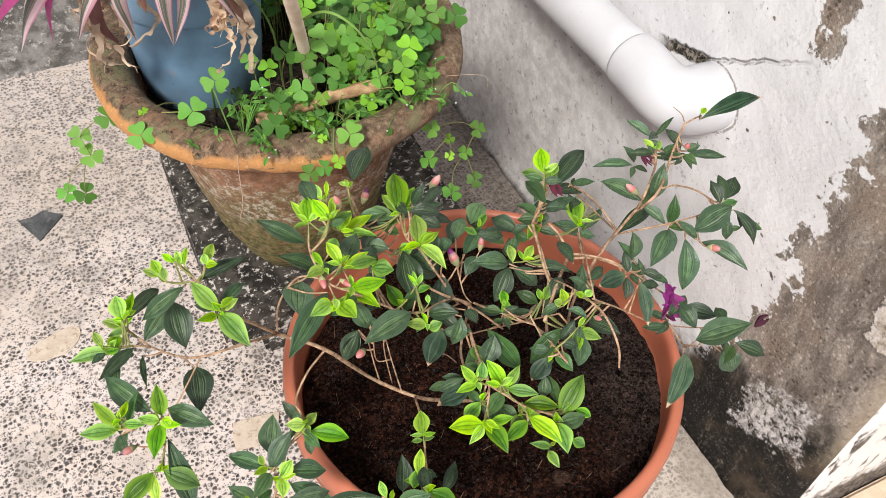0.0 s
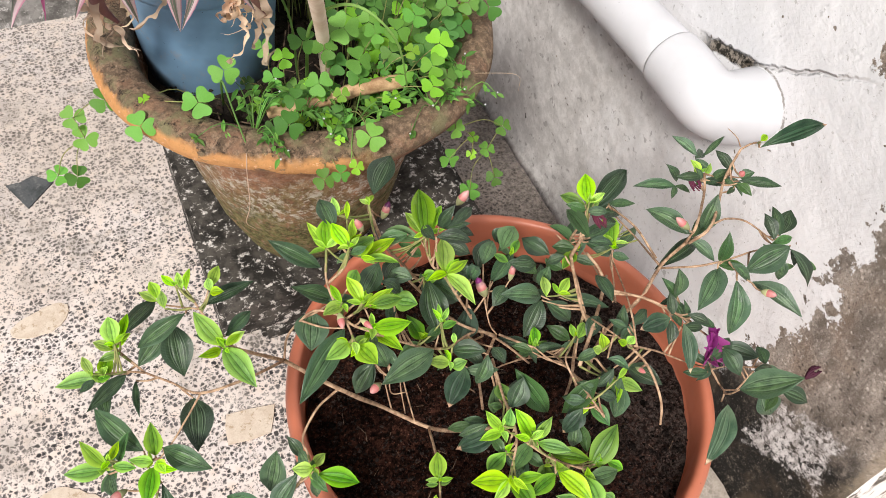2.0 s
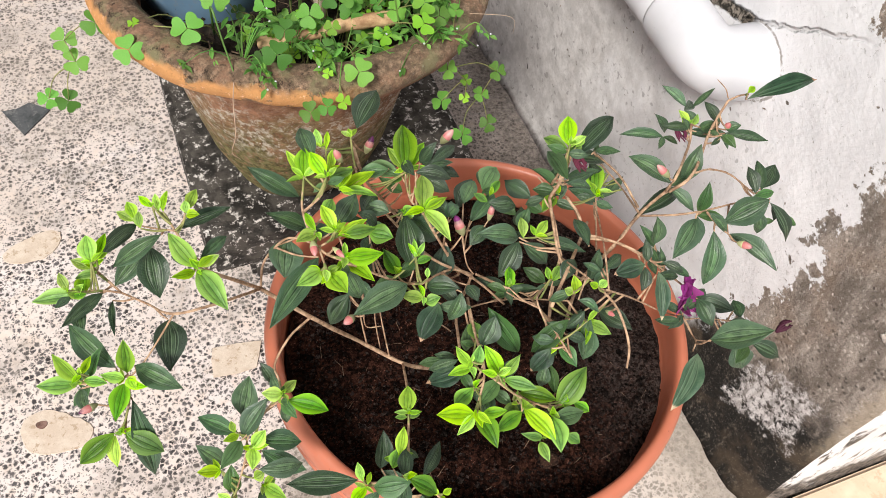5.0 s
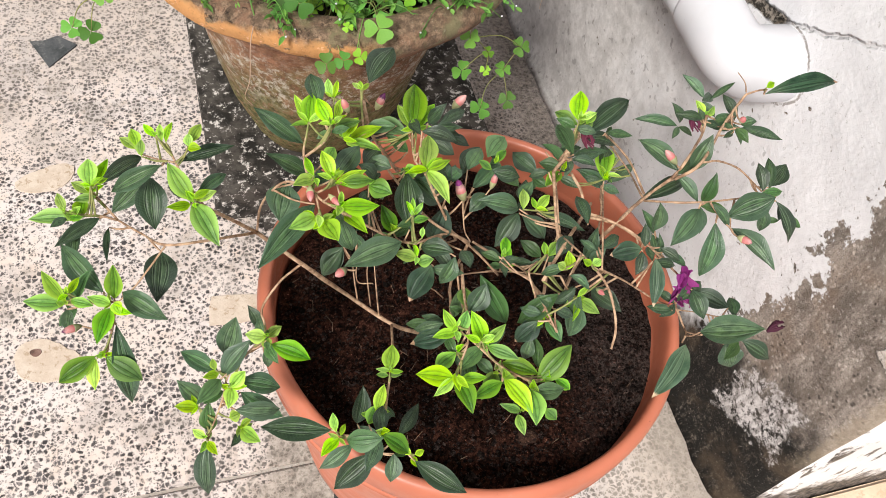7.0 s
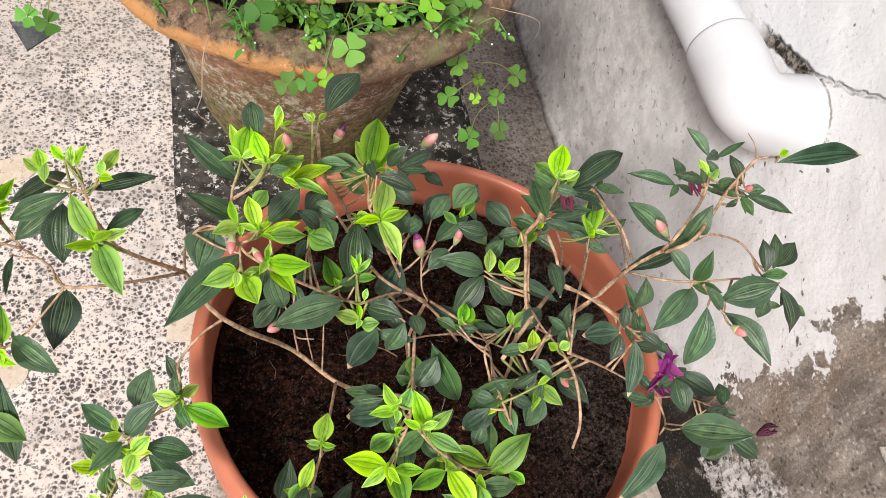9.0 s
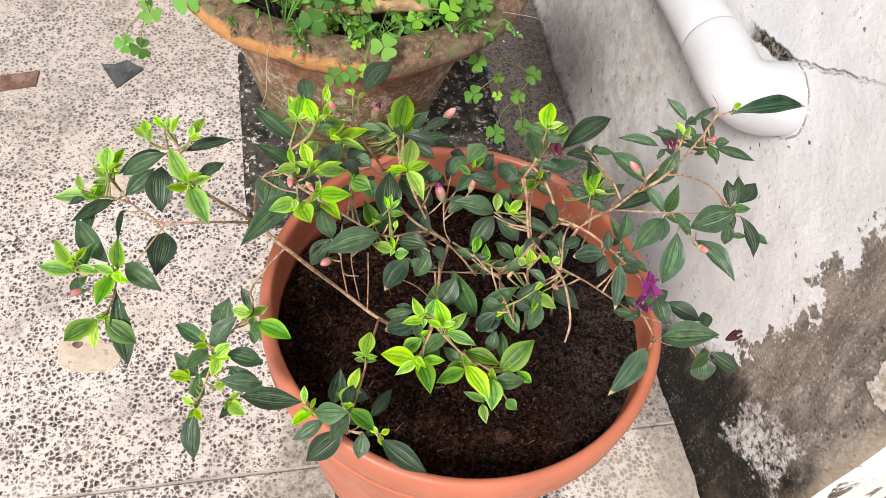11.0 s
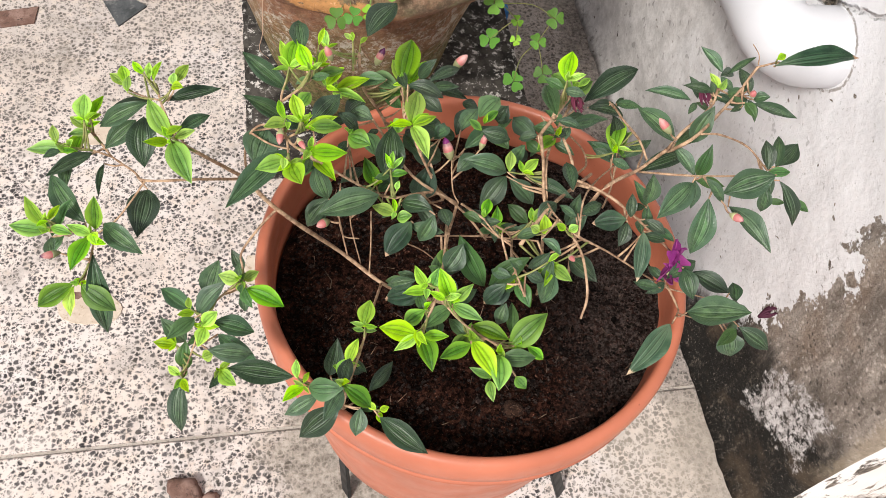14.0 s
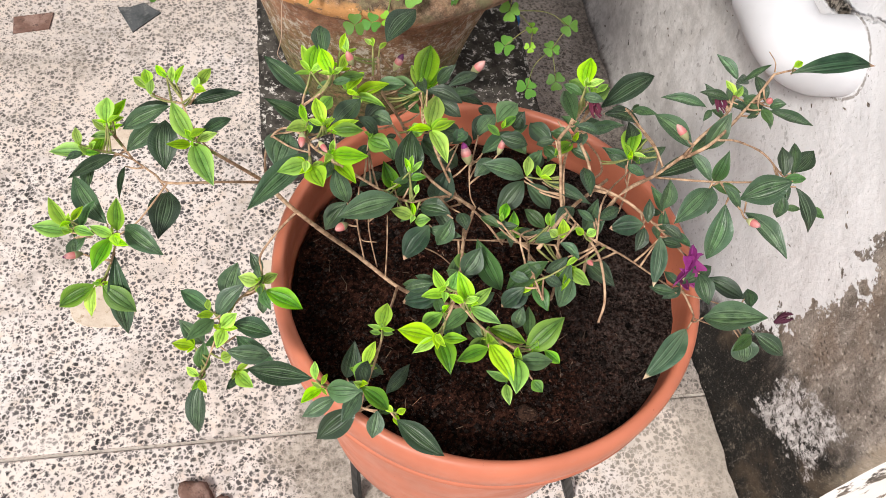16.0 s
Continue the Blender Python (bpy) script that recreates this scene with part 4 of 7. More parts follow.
def blade_mesh(material, i):
    key = (material.name, i)
    if key not in BLADES:
        shapes = ((0.20, 0.10, 0.03), (0.34, 0.07, 0.05), (0.10, 0.16, 0.03), (0.28, 0.12, 0.07), (-0.10, 0.13, 0.05), (0.45, 0.09, 0.04))
        up = material in (LIME,)
        arch, fold, ruffle = shapes[i]
        BLADES[key] = mesh_of("leaf", blade(arch * (0.6 if up else 1), fold * (1.25 if up else 1), ruffle, i * 3.7), material)
    return BLADES[key]


LUCK = random.Random(11)


def leaf(material, x, y, z, dx, dy, dz, width, parent=None, base=None, name="leaf"):
    """A leaf from its foot (x, y, z) to its tip, (dx, dy, dz) away."""
    along = Vector((dx, dy, dz))
    n = Vector((-0.15, -0.45, 1.0)) + Vector((LUCK.uniform(-0.3, 0.3), LUCK.uniform(-0.3, 0.3), 0))
    ex = along.normalized()
    ey = n.cross(ex).normalized()
    ez = ex.cross(ey)
    size = along.length
    m = Matrix((ex, ey, ez)).transposed().to_4x4()
    if parent is None:
        petiole(x, y, z, material)
        (SHOOTS if material in (LIME, GREEN) else SPRIGS).append((Vector((x, y, z)), along))
    ob = new(name, blade_mesh(material, LUCK.randrange(6)))
    ob.parent = parent or shrub
    ob.matrix_basis = Matrix.Translation(Vector((x, y, z)) - (base or BASE)) @ m @ Matrix.Diagonal((size * 1.02, width * (1.16 if material in (LIME, GREEN) else 1.14), size, 1))
    return ob


NODES, USED, SHOOTS, SPRIGS = [], {}, [], []


def petiole(x, y, z, material, reach=0.028):
    """A thin stalk from the nearest stem to a leaf's foot."""
    foot = Vector((x, y, z))
    pick = min(range(len(NODES)), key=lambda i: (NODES[i] - foot).length + max(0.0, NODES[i].z - foot.z) + 0.012 * USED.get(i, 0))
    root = NODES[pick]
    gap = (root - foot).length
    if 0.002 < gap < reach:
        USED[pick] = USED.get(pick, 0) + 1
        mid = root.lerp(foot, 0.5) + Vector((0, 0, -0.12 * gap))
        part("petiole", tube([root - BASE, mid - BASE, foot - BASE], 0.0008, 0.0005, 5, 4, 0.2), STEM_GREEN if material is LIME else STEM, shrub)


def stem(r0, r1, *points):
    NODES.extend(smooth_path(points, 6))
    bm = tube([Vector(p) - BASE for p in points], r0 * 0.52, r1 * 0.52, 7, 5, 0.3)
    return part("stem", bm, STEM if r0 > 0.00085 else STEM_GREEN, shrub)


def bud(kind, x, y, z, dx, dy, dz, width):
    """A bud or a spent flower on its short stalk."""
    petiole(x, y, z, STEM_GREEN, 0.045)
    along = Vector((dx, dy, dz))
    turn = along.to_track_quat("Z", "Y").to_matrix().to_4x4()
    where = Matrix.Translation(Vector((x, y, z)) - BASE) @ turn
    l, r = along.length * 1.15, width * 0.66
    if kind == "withered":
        bm = bmesh.new()
        for i in range(14):
            a = i * 2.4
            p = [Vector((0, 0, 0)), Vector((r * 0.8 * math.cos(a), r * 0.8 * math.sin(a), l * 0.5)), Vector((r * 0.9 * math.cos(a + 0.6), r * 0.9 * math.sin(a + 0.6), l * (0.75 + 0.25 * math.sin(i * 7))))]
            me = bpy.data.meshes.new("shred")
            t = tube(p, 0.0009, 0.0005, 5, 3)
            t.to_mesh(me)
            t.free()
            bm.from_mesh(me)
        head = part("spent_flower", bm, WITHER, shrub, "withered dark crimson flower head")
    else:
        prof = [(0.0004, 0.0), (r * 0.55, l * 0.10), (r * 0.95, l * 0.35), (r, l * 0.55), (r * 0.72, l * 0.8), (r * 0.30, l * 0.95), (0.0003, l)]
        head = part("bud", lathe(prof, 14), BUDSKIN, shrub, "closed pink flower bud")
        cup = lathe([(0.0003, -0.001), (r * 0.62, l * 0.06), (r * 1.06, l * 0.34), (r * 1.02, l * 0.40)], 14)
        part("calyx", cup, CALYX, head)
        if kind == "faded":
            part("petal_tip", lathe([(r * 0.75, l * 0.74), (r * 0.6, l * 0.92), (r * 0.15, l * 1.06)], 12), PETAL, head)
    head.matrix_basis = where
    return head


def flower(x, y, z):
    """A crumpled open flower, its petals collapsing."""
    head = part("flower", lathe([(0.0005, -0.006), (0.003, -0.003), (0.0035, 0.002), (0.001, 0.005)], 12), CALYX, shrub, "collapsing magenta flower")
    head.matrix_basis = Matrix.Translation(Vector((x, y, z)) - BASE)
    rnd = random.Random(4)
    for ax, ay, az, l, w in ((0.35, 0.85, 0.45, 0.024, 0.0055), (0.6, 0.6, 0.65, 0.020, 0.005), (0.15, 0.7, 0.8, 0.017, 0.004), (-0.1, -0.6, 0.3, 0.013, 0.005), (-0.5, -0.25, 0.3, 0.013, 0.004), (0.45, -0.5, -0.1, 0.012, 0.004), (-0.4, 0.3, 0.7, 0.010, 0.004)):
        ex = Vector((ax, ay, az)).normalized()
        ey = Vector((rnd.uniform(-1, 1), rnd.uniform(-1, 1), 1)).cross(ex).normalized()
        m = Matrix((ex, ey, ex.cross(ey))).transposed().to_4x4()
        p = new("petal", mesh_of("petal", blade(rnd.uniform(-0.4, 0.5), 0.45, 0.6, rnd.uniform(0, 9), 8, 10, 0.5, False, 0.6), PETAL))
        p.parent = head
        p.matrix_basis = m @ Matrix.Diagonal((l, w, l, 1))
    return head


stem(0.0032, 0.0026, (0.245, 0.362, 0.335), (0.202, 0.356, 0.375), (0.182, 0.359, 0.390), (0.155, 0.377, 0.406), (0.114, 0.356, 0.500), (0.095, 0.407, 0.460))
stem(0.0026, 0.0016, (0.095, 0.407, 0.460), (0.075, 0.391, 0.507), (0.061, 0.391, 0.523))
stem(0.0019, 0.0012, (0.095, 0.407, 0.460), (0.070, 0.383, 0.496), (0.040, 0.377, 0.506), (0.025, 0.411, 0.469), (0.012, 0.419, 0.476))
stem(0.0015, 0.0010, (0.012, 0.419, 0.476), (0.001, 0.436, 0.480), (-0.002, 0.441, 0.484))
stem(0.0013, 0.0009, (0.012, 0.419, 0.476), (0.000, 0.420, 0.483), (-0.014, 0.421, 0.485))
stem(0.0012, 0.0009, (0.040, 0.377, 0.506), (0.020, 0.367, 0.483), (0.009, 0.358, 0.482))
stem(0.0013, 0.0009, (0.009, 0.358, 0.482), (-0.005, 0.361, 0.480), (-0.015, 0.363, 0.481))
stem(0.0013, 0.0009, (0.008, 0.354, 0.485), (0.004, 0.343, 0.477), (-0.003, 0.334, 0.465))
stem(0.0016, 0.0010, (0.061, 0.391, 0.523), (0.053, 0.412, 0.531), (0.049, 0.431, 0.528))
stem(0.0012, 0.0008, (0.052, 0.413, 0.535), (0.040, 0.431, 0.518), (0.032, 0.432, 0.523))
stem(0.0011, 0.0008, (0.053, 0.414, 0.531), (0.057, 0.425, 0.525), (0.060, 0.428, 0.530))
stem(0.0015, 0.0012, (0.095, 0.407, 0.460), (0.097, 0.401, 0.496), (0.102, 0.389, 0.529), (0.111, 0.385, 0.543), (0.121, 0.376, 0.547), (0.123, 0.371, 0.547))
stem(0.0016, 0.0012, (0.114, 0.356, 0.498), (0.102, 0.361, 0.471), (0.090, 0.352, 0.458), (0.090, 0.343, 0.455), (0.090, 0.335, 0.452))
stem(0.0015, 0.0010, (0.089, 0.335, 0.453), (0.075, 0.325, 0.450), (0.064, 0.318, 0.442), (0.058, 0.307, 0.430), (0.046, 0.295, 0.402))
stem(0.0019, 0.0013, (0.182, 0.357, 0.392), (0.169, 0.316, 0.426), (0.161, 0.294, 0.424), (0.151, 0.268, 0.432), (0.146, 0.259, 0.411))
stem(0.0012, 0.0009, (0.151, 0.267, 0.432), (0.138, 0.267, 0.431), (0.125, 0.268, 0.437))
stem(0.0012, 0.0009, (0.150, 0.264, 0.432), (0.159, 0.257, 0.428), (0.168, 0.251, 0.422))
stem(0.0020, 0.0013, (0.231, 0.373, 0.467), (0.200, 0.375, 0.497), (0.181, 0.407, 0.507), (0.166, 0.424, 0.529), (0.176, 0.475, 0.509))
stem(0.0018, 0.0012, (0.151, 0.360, 0.527), (0.136, 0.359, 0.546), (0.124, 0.369, 0.550), (0.122, 0.395, 0.551), (0.128, 0.414, 0.554))
stem(0.0015, 0.0011, (0.122, 0.395, 0.550), (0.134, 0.399, 0.557), (0.145, 0.422, 0.544))
stem(0.0013, 0.0010, (0.123, 0.371, 0.547), (0.132, 0.370, 0.554), (0.138, 0.372, 0.554))
stem(0.0013, 0.0010, (0.124, 0.368, 0.550), (0.124, 0.359, 0.549), (0.123, 0.354, 0.547))
stem(0.0018, 0.0015, (0.186, 0.358, 0.500), (0.175, 0.364, 0.497), (0.151, 0.360, 0.527))
stem(0.0018, 0.0013, (0.221, 0.373, 0.472), (0.204, 0.385, 0.509), (0.200, 0.402, 0.514), (0.197, 0.413, 0.512), (0.201, 0.434, 0.510))
stem(0.0026, 0.0020, (0.249, 0.376, 0.300), (0.239, 0.381, 0.360), (0.232, 0.380, 0.400), (0.231, 0.373, 0.467))
stem(0.0019, 0.0014, (0.231, 0.372, 0.466), (0.213, 0.372, 0.483), (0.186, 0.358, 0.500))
stem(0.0017, 0.0012, (0.234, 0.373, 0.466), (0.252, 0.365, 0.455), (0.262, 0.346, 0.466), (0.248, 0.304, 0.509), (0.251, 0.280, 0.508))
stem(0.0018, 0.0014, (0.220, 0.379, 0.473), (0.239, 0.370, 0.455), (0.250, 0.353, 0.450))
stem(0.0010, 0.0009, (0.232, 0.373, 0.467), (0.228, 0.379, 0.475), (0.227, 0.392, 0.494))
stem(0.0026, 0.0020, (0.313, 0.366, 0.300), (0.307, 0.363, 0.370), (0.295, 0.361, 0.430), (0.282, 0.354, 0.496))
stem(0.0020, 0.0016, (0.282, 0.354, 0.496), (0.284, 0.374, 0.507), (0.301, 0.409, 0.488), (0.303, 0.408, 0.511), (0.304, 0.404, 0.530))
stem(0.0014, 0.0010, (0.301, 0.409, 0.488), (0.289, 0.404, 0.509), (0.286, 0.407, 0.512))
stem(0.0024, 0.0022, (0.257, 0.318, 0.501), (0.281, 0.342, 0.505), (0.328, 0.390, 0.467))
stem(0.0017, 0.0014, (0.295, 0.355, 0.514), (0.305, 0.339, 0.524), (0.323, 0.326, 0.518), (0.362, 0.318, 0.478))
stem(0.0016, 0.0013, (0.294, 0.355, 0.515), (0.333, 0.409, 0.451), (0.338, 0.430, 0.441), (0.321, 0.420, 0.469))
stem(0.0026, 0.0020, (0.347, 0.382, 0.300), (0.323, 0.367, 0.420), (0.305, 0.337, 0.523), (0.342, 0.362, 0.510), (0.353, 0.361, 0.531))
stem(0.0020, 0.0016, (0.353, 0.361, 0.531), (0.360, 0.365, 0.542), (0.398, 0.400, 0.522), (0.407, 0.414, 0.523))
stem(0.0021, 0.0017, (0.355, 0.360, 0.531), (0.367, 0.360, 0.545), (0.410, 0.399, 0.533), (0.419, 0.405, 0.553))
stem(0.0014, 0.0011, (0.419, 0.405, 0.553), (0.427, 0.406, 0.554), (0.427, 0.400, 0.562))
stem(0.0009, 0.0006, (0.420, 0.407, 0.553), (0.424, 0.416, 0.552), (0.424, 0.426, 0.551))
stem(0.0014, 0.0011, (0.369, 0.360, 0.546), (0.388, 0.366, 0.536), (0.417, 0.371, 0.515), (0.420, 0.349, 0.520))
stem(0.0014, 0.0011, (0.341, 0.360, 0.510), (0.350, 0.343, 0.530), (0.376, 0.342, 0.527), (0.402, 0.346, 0.519), (0.416, 0.339, 0.527))
stem(0.0012, 0.0009, (0.365, 0.334, 0.539), (0.377, 0.331, 0.525), (0.380, 0.321, 0.526))
stem(0.0015, 0.0012, (0.341, 0.363, 0.510), (0.386, 0.431, 0.439), (0.369, 0.438, 0.459), (0.340, 0.424, 0.502))
stem(0.0012, 0.0010, (0.286, 0.308, 0.523), (0.298, 0.338, 0.523), (0.370, 0.431, 0.419))
stem(0.0013, 0.0010, (0.285, 0.309, 0.523), (0.316, 0.313, 0.491), (0.351, 0.313, 0.456), (0.358, 0.301, 0.464))
stem(0.0015, 0.0012, (0.359, 0.301, 0.464), (0.374, 0.296, 0.439), (0.366, 0.286, 0.451), (0.363, 0.282, 0.446))
stem(0.0010, 0.0008, (0.360, 0.300, 0.462), (0.403, 0.312, 0.420), (0.419, 0.302, 0.424))
stem(0.0010, 0.0008, (0.367, 0.287, 0.451), (0.388, 0.290, 0.432))
stem(0.0016, 0.0014, (0.281, 0.313, 0.523), (0.285, 0.298, 0.523), (0.286, 0.285, 0.519), (0.286, 0.274, 0.511), (0.282, 0.265, 0.504))
stem(0.0013, 0.0010, (0.281, 0.352, 0.497), (0.274, 0.324, 0.525), (0.281, 0.313, 0.523))
stem(0.0019, 0.0013, (0.222, 0.358, 0.465), (0.216, 0.331, 0.468), (0.205, 0.296, 0.488), (0.194, 0.278, 0.480))
stem(0.0015, 0.0011, (0.205, 0.294, 0.489), (0.214, 0.281, 0.487), (0.224, 0.276, 0.477), (0.242, 0.266, 0.469))
stem(0.0011, 0.0010, (0.213, 0.349, 0.467), (0.241, 0.362, 0.442), (0.263, 0.358, 0.443), (0.266, 0.316, 0.508))
stem(0.0012, 0.0009, (0.159, 0.373, 0.408), (0.156, 0.376, 0.430), (0.153, 0.378, 0.455))
stem(0.0012, 0.0009, (0.174, 0.365, 0.394), (0.178, 0.392, 0.392), (0.180, 0.413, 0.402))
stem(0.0010, 0.0008, (0.223, 0.369, 0.398), (0.210, 0.363, 0.425), (0.196, 0.359, 0.444))
stem(0.0012, 0.0010, (0.245, 0.302, 0.510), (0.243, 0.317, 0.518), (0.256, 0.330, 0.505))
stem(0.0009, 0.0008, (0.168, 0.369, 0.403), (0.161, 0.367, 0.452), (0.159, 0.364, 0.483))
stem(0.0009, 0.0007, (0.166, 0.367, 0.440), (0.155, 0.368, 0.445), (0.152, 0.366, 0.482))
stem(0.0022, 0.0018, (0.173, 0.459, 0.519), (0.173, 0.435, 0.516), (0.182, 0.428, 0.502), (0.189, 0.412, 0.498))
stem(0.0022, 0.0019, (0.281, 0.346, 0.495), (0.280, 0.355, 0.499), (0.280, 0.371, 0.513), (0.275, 0.376, 0.533))
stem(0.0024, 0.0018, (0.275, 0.376, 0.533), (0.282, 0.379, 0.546), (0.296, 0.395, 0.546))
stem(0.0020, 0.0018, (0.295, 0.384, 0.517), (0.297, 0.369, 0.516), (0.302, 0.361, 0.499))
stem(0.0020, 0.0016, (0.301, 0.359, 0.502), (0.314, 0.345, 0.511), (0.326, 0.331, 0.511))
stem(0.0018, 0.0014, (0.372, 0.392, 0.466), (0.365, 0.408, 0.478), (0.344, 0.404, 0.506), (0.346, 0.430, 0.493))
stem(0.0014, 0.0011, (0.348, 0.389, 0.424), (0.365, 0.415, 0.411), (0.371, 0.432, 0.417))

leaf(LIME, 0.043, 0.432, 0.536, -0.006, 0.008, 0.003, 0.004)
leaf(LIME, 0.046, 0.430, 0.534, 0.000, 0.011, 0.003, 0.004)
leaf(LIME, 0.048, 0.430, 0.533, 0.005, 0.011, 0.004, 0.004)
leaf(LIME, 0.061, 0.426, 0.535, 0.008, 0.010, 0.004, 0.006)
leaf(LIME, 0.061, 0.420, 0.539, 0.000, 0.008, 0.002, 0.005)
leaf(LIME, 0.060, 0.418, 0.541, 0.007, -0.004, 0.003, 0.005)
leaf(LIME, 0.032, 0.430, 0.532, -0.002, 0.011, 0.003, 0.006)
leaf(LIME, 0.031, 0.430, 0.530, -0.008, 0.007, 0.003, 0.005)
leaf(LIME, 0.034, 0.420, 0.535, 0.001, 0.010, 0.003, 0.005)
leaf(LIME, 0.001, 0.429, 0.500, -0.000, 0.017, 0.005, 0.010)
leaf(LIME, -0.002, 0.437, 0.483, -0.010, 0.007, 0.004, 0.006)
leaf(LIME, 0.000, 0.437, 0.483, 0.003, 0.016, 0.005, 0.006)
leaf(LIME, 0.004, 0.432, 0.498, 0.008, 0.014, 0.005, 0.005)
leaf(GREEN, 0.002, 0.430, 0.488, -0.013, -0.002, 0.001, 0.005)
leaf(LIME, -0.015, 0.416, 0.495, -0.003, 0.012, 0.004, 0.005)
leaf(LIME, -0.014, 0.423, 0.487, 0.003, -0.009, 0.000, 0.005)
leaf(LIME, 0.008, 0.353, 0.491, 0.003, -0.009, 0.001, 0.006)
leaf(LIME, 0.057, 0.321, 0.446, -0.001, 0.007, 0.002, 0.004)
leaf(LIME, 0.059, 0.321, 0.442, -0.010, -0.003, 0.003, 0.005)
leaf(LIME, 0.043, 0.314, 0.409, -0.014, 0.002, 0.004, 0.007)
leaf(LIME, 0.045, 0.294, 0.407, -0.007, 0.006, 0.003, 0.005)
leaf(LIME, 0.046, 0.292, 0.405, 0.005, -0.011, 0.004, 0.005)
leaf(LIME, 0.064, 0.307, 0.449, 0.010, 0.007, 0.004, 0.008)
leaf(LIME, 0.065, 0.310, 0.440, -0.004, -0.014, 0.004, 0.008)
leaf(LIME, 0.061, 0.298, 0.423, 0.007, 0.001, 0.002, 0.007)
leaf(LIME, 0.067, 0.305, 0.383, 0.011, -0.014, 0.005, 0.009)
leaf(LIME, 0.089, 0.328, 0.466, -0.012, 0.002, 0.004, 0.008)
leaf(LIME, 0.090, 0.335, 0.452, 0.010, 0.004, 0.003, 0.006)
leaf(LIME, 0.090, 0.331, 0.458, -0.001, -0.009, 0.002, 0.006)
leaf(LIME, 0.120, 0.265, 0.454, 0.000, 0.011, 0.003, 0.005)
leaf(LIME, 0.123, 0.265, 0.446, 0.004, 0.006, 0.002, 0.003)
leaf(LIME, 0.123, 0.267, 0.435, -0.013, -0.010, 0.005, 0.007)
leaf(LIME, 0.166, 0.251, 0.426, -0.005, 0.005, 0.002, 0.004)
leaf(LIME, 0.168, 0.250, 0.427, 0.006, 0.001, 0.002, 0.004)
leaf(LIME, 0.168, 0.252, 0.418, 0.001, -0.008, 0.002, 0.004)
leaf(LIME, 0.151, 0.282, 0.425, 0.008, 0.016, 0.005, 0.007)
leaf(LIME, 0.164, 0.305, 0.433, 0.005, 0.016, 0.005, 0.010)
leaf(LIME, 0.129, 0.419, 0.549, -0.005, 0.019, 0.006, 0.005)
leaf(LIME, 0.128, 0.414, 0.557, 0.005, 0.017, 0.005, 0.009)
leaf(LIME, 0.140, 0.408, 0.560, -0.005, 0.017, 0.005, 0.008)
leaf(LIME, 0.145, 0.421, 0.549, 0.006, 0.012, 0.004, 0.005)
leaf(GREEN, 0.144, 0.417, 0.547, 0.016, 0.002, 0.001, 0.006)
leaf(LIME, 0.153, 0.465, 0.518, -0.000, 0.013, 0.004, 0.005)
leaf(LIME, 0.146, 0.430, 0.558, 0.004, 0.011, 0.003, 0.003)
leaf(LIME, 0.154, 0.422, 0.525, 0.022, 0.004, 0.007, 0.007)
leaf(LIME, 0.149, 0.413, 0.540, 0.011, 0.011, 0.005, 0.007)
leaf(GREEN, 0.153, 0.419, 0.530, 0.019, -0.011, 0.001, 0.005)
leaf(LIME, 0.124, 0.375, 0.559, -0.003, 0.011, 0.003, 0.004)
leaf(LIME, 0.132, 0.366, 0.566, -0.003, 0.016, 0.005, 0.007)
leaf(LIME, 0.125, 0.377, 0.553, -0.013, -0.005, 0.004, 0.007)
leaf(LIME, 0.134, 0.368, 0.559, 0.018, 0.003, 0.005, 0.005)
leaf(GREEN, 0.137, 0.365, 0.564, 0.017, -0.002, 0.001, 0.007)
leaf(GREEN, 0.131, 0.384, 0.558, 0.008, 0.009, 0.001, 0.007)
leaf(GREEN, 0.160, 0.387, 0.527, 0.012, -0.009, 0.001, 0.011)
leaf(LIME, 0.122, 0.359, 0.542, -0.016, -0.009, 0.006, 0.009)
leaf(LIME, 0.122, 0.351, 0.556, -0.001, -0.008, 0.000, 0.004)
leaf(LIME, 0.125, 0.352, 0.549, 0.005, -0.016, 0.003, 0.011)
leaf(LIME, 0.136, 0.359, 0.549, 0.020, -0.006, 0.006, 0.009)
leaf(LIME, 0.138, 0.365, 0.535, 0.011, -0.020, 0.006, 0.008)
leaf(GREEN, 0.197, 0.425, 0.524, 0.010, 0.037, 0.003, 0.014)
leaf(LIME, 0.200, 0.435, 0.515, -0.006, 0.017, 0.005, 0.007)
leaf(LIME, 0.203, 0.433, 0.516, 0.015, 0.015, 0.006, 0.007)
leaf(DARK, 0.198, 0.413, 0.540, 0.021, -0.007, -0.005, 0.009)
leaf(LIME, 0.200, 0.399, 0.519, 0.006, 0.021, 0.007, 0.011)
leaf(LIME, 0.201, 0.398, 0.521, 0.012, 0.002, 0.004, 0.004)
leaf(LIME, 0.200, 0.397, 0.520, 0.006, -0.029, 0.005, 0.009)
leaf(LIME, 0.183, 0.365, 0.520, -0.002, 0.010, 0.003, 0.003)
leaf(LIME, 0.183, 0.367, 0.518, 0.003, 0.011, 0.003, 0.003)
leaf(LIME, 0.184, 0.368, 0.516, 0.008, 0.007, 0.003, 0.003)
leaf(LIME, 0.185, 0.350, 0.519, 0.002, 0.006, 0.002, 0.003)
leaf(LIME, 0.258, 0.367, 0.508, 0.003, 0.013, 0.004, 0.006)
leaf(LIME, 0.267, 0.367, 0.506, 0.011, 0.007, 0.004, 0.006)
leaf(DARK, 0.217, 0.391, 0.513, 0.005, 0.013, 0.000, 0.007)
leaf(MIDDLE, 0.245, 0.408, 0.512, 0.016, 0.014, 0.001, 0.013)
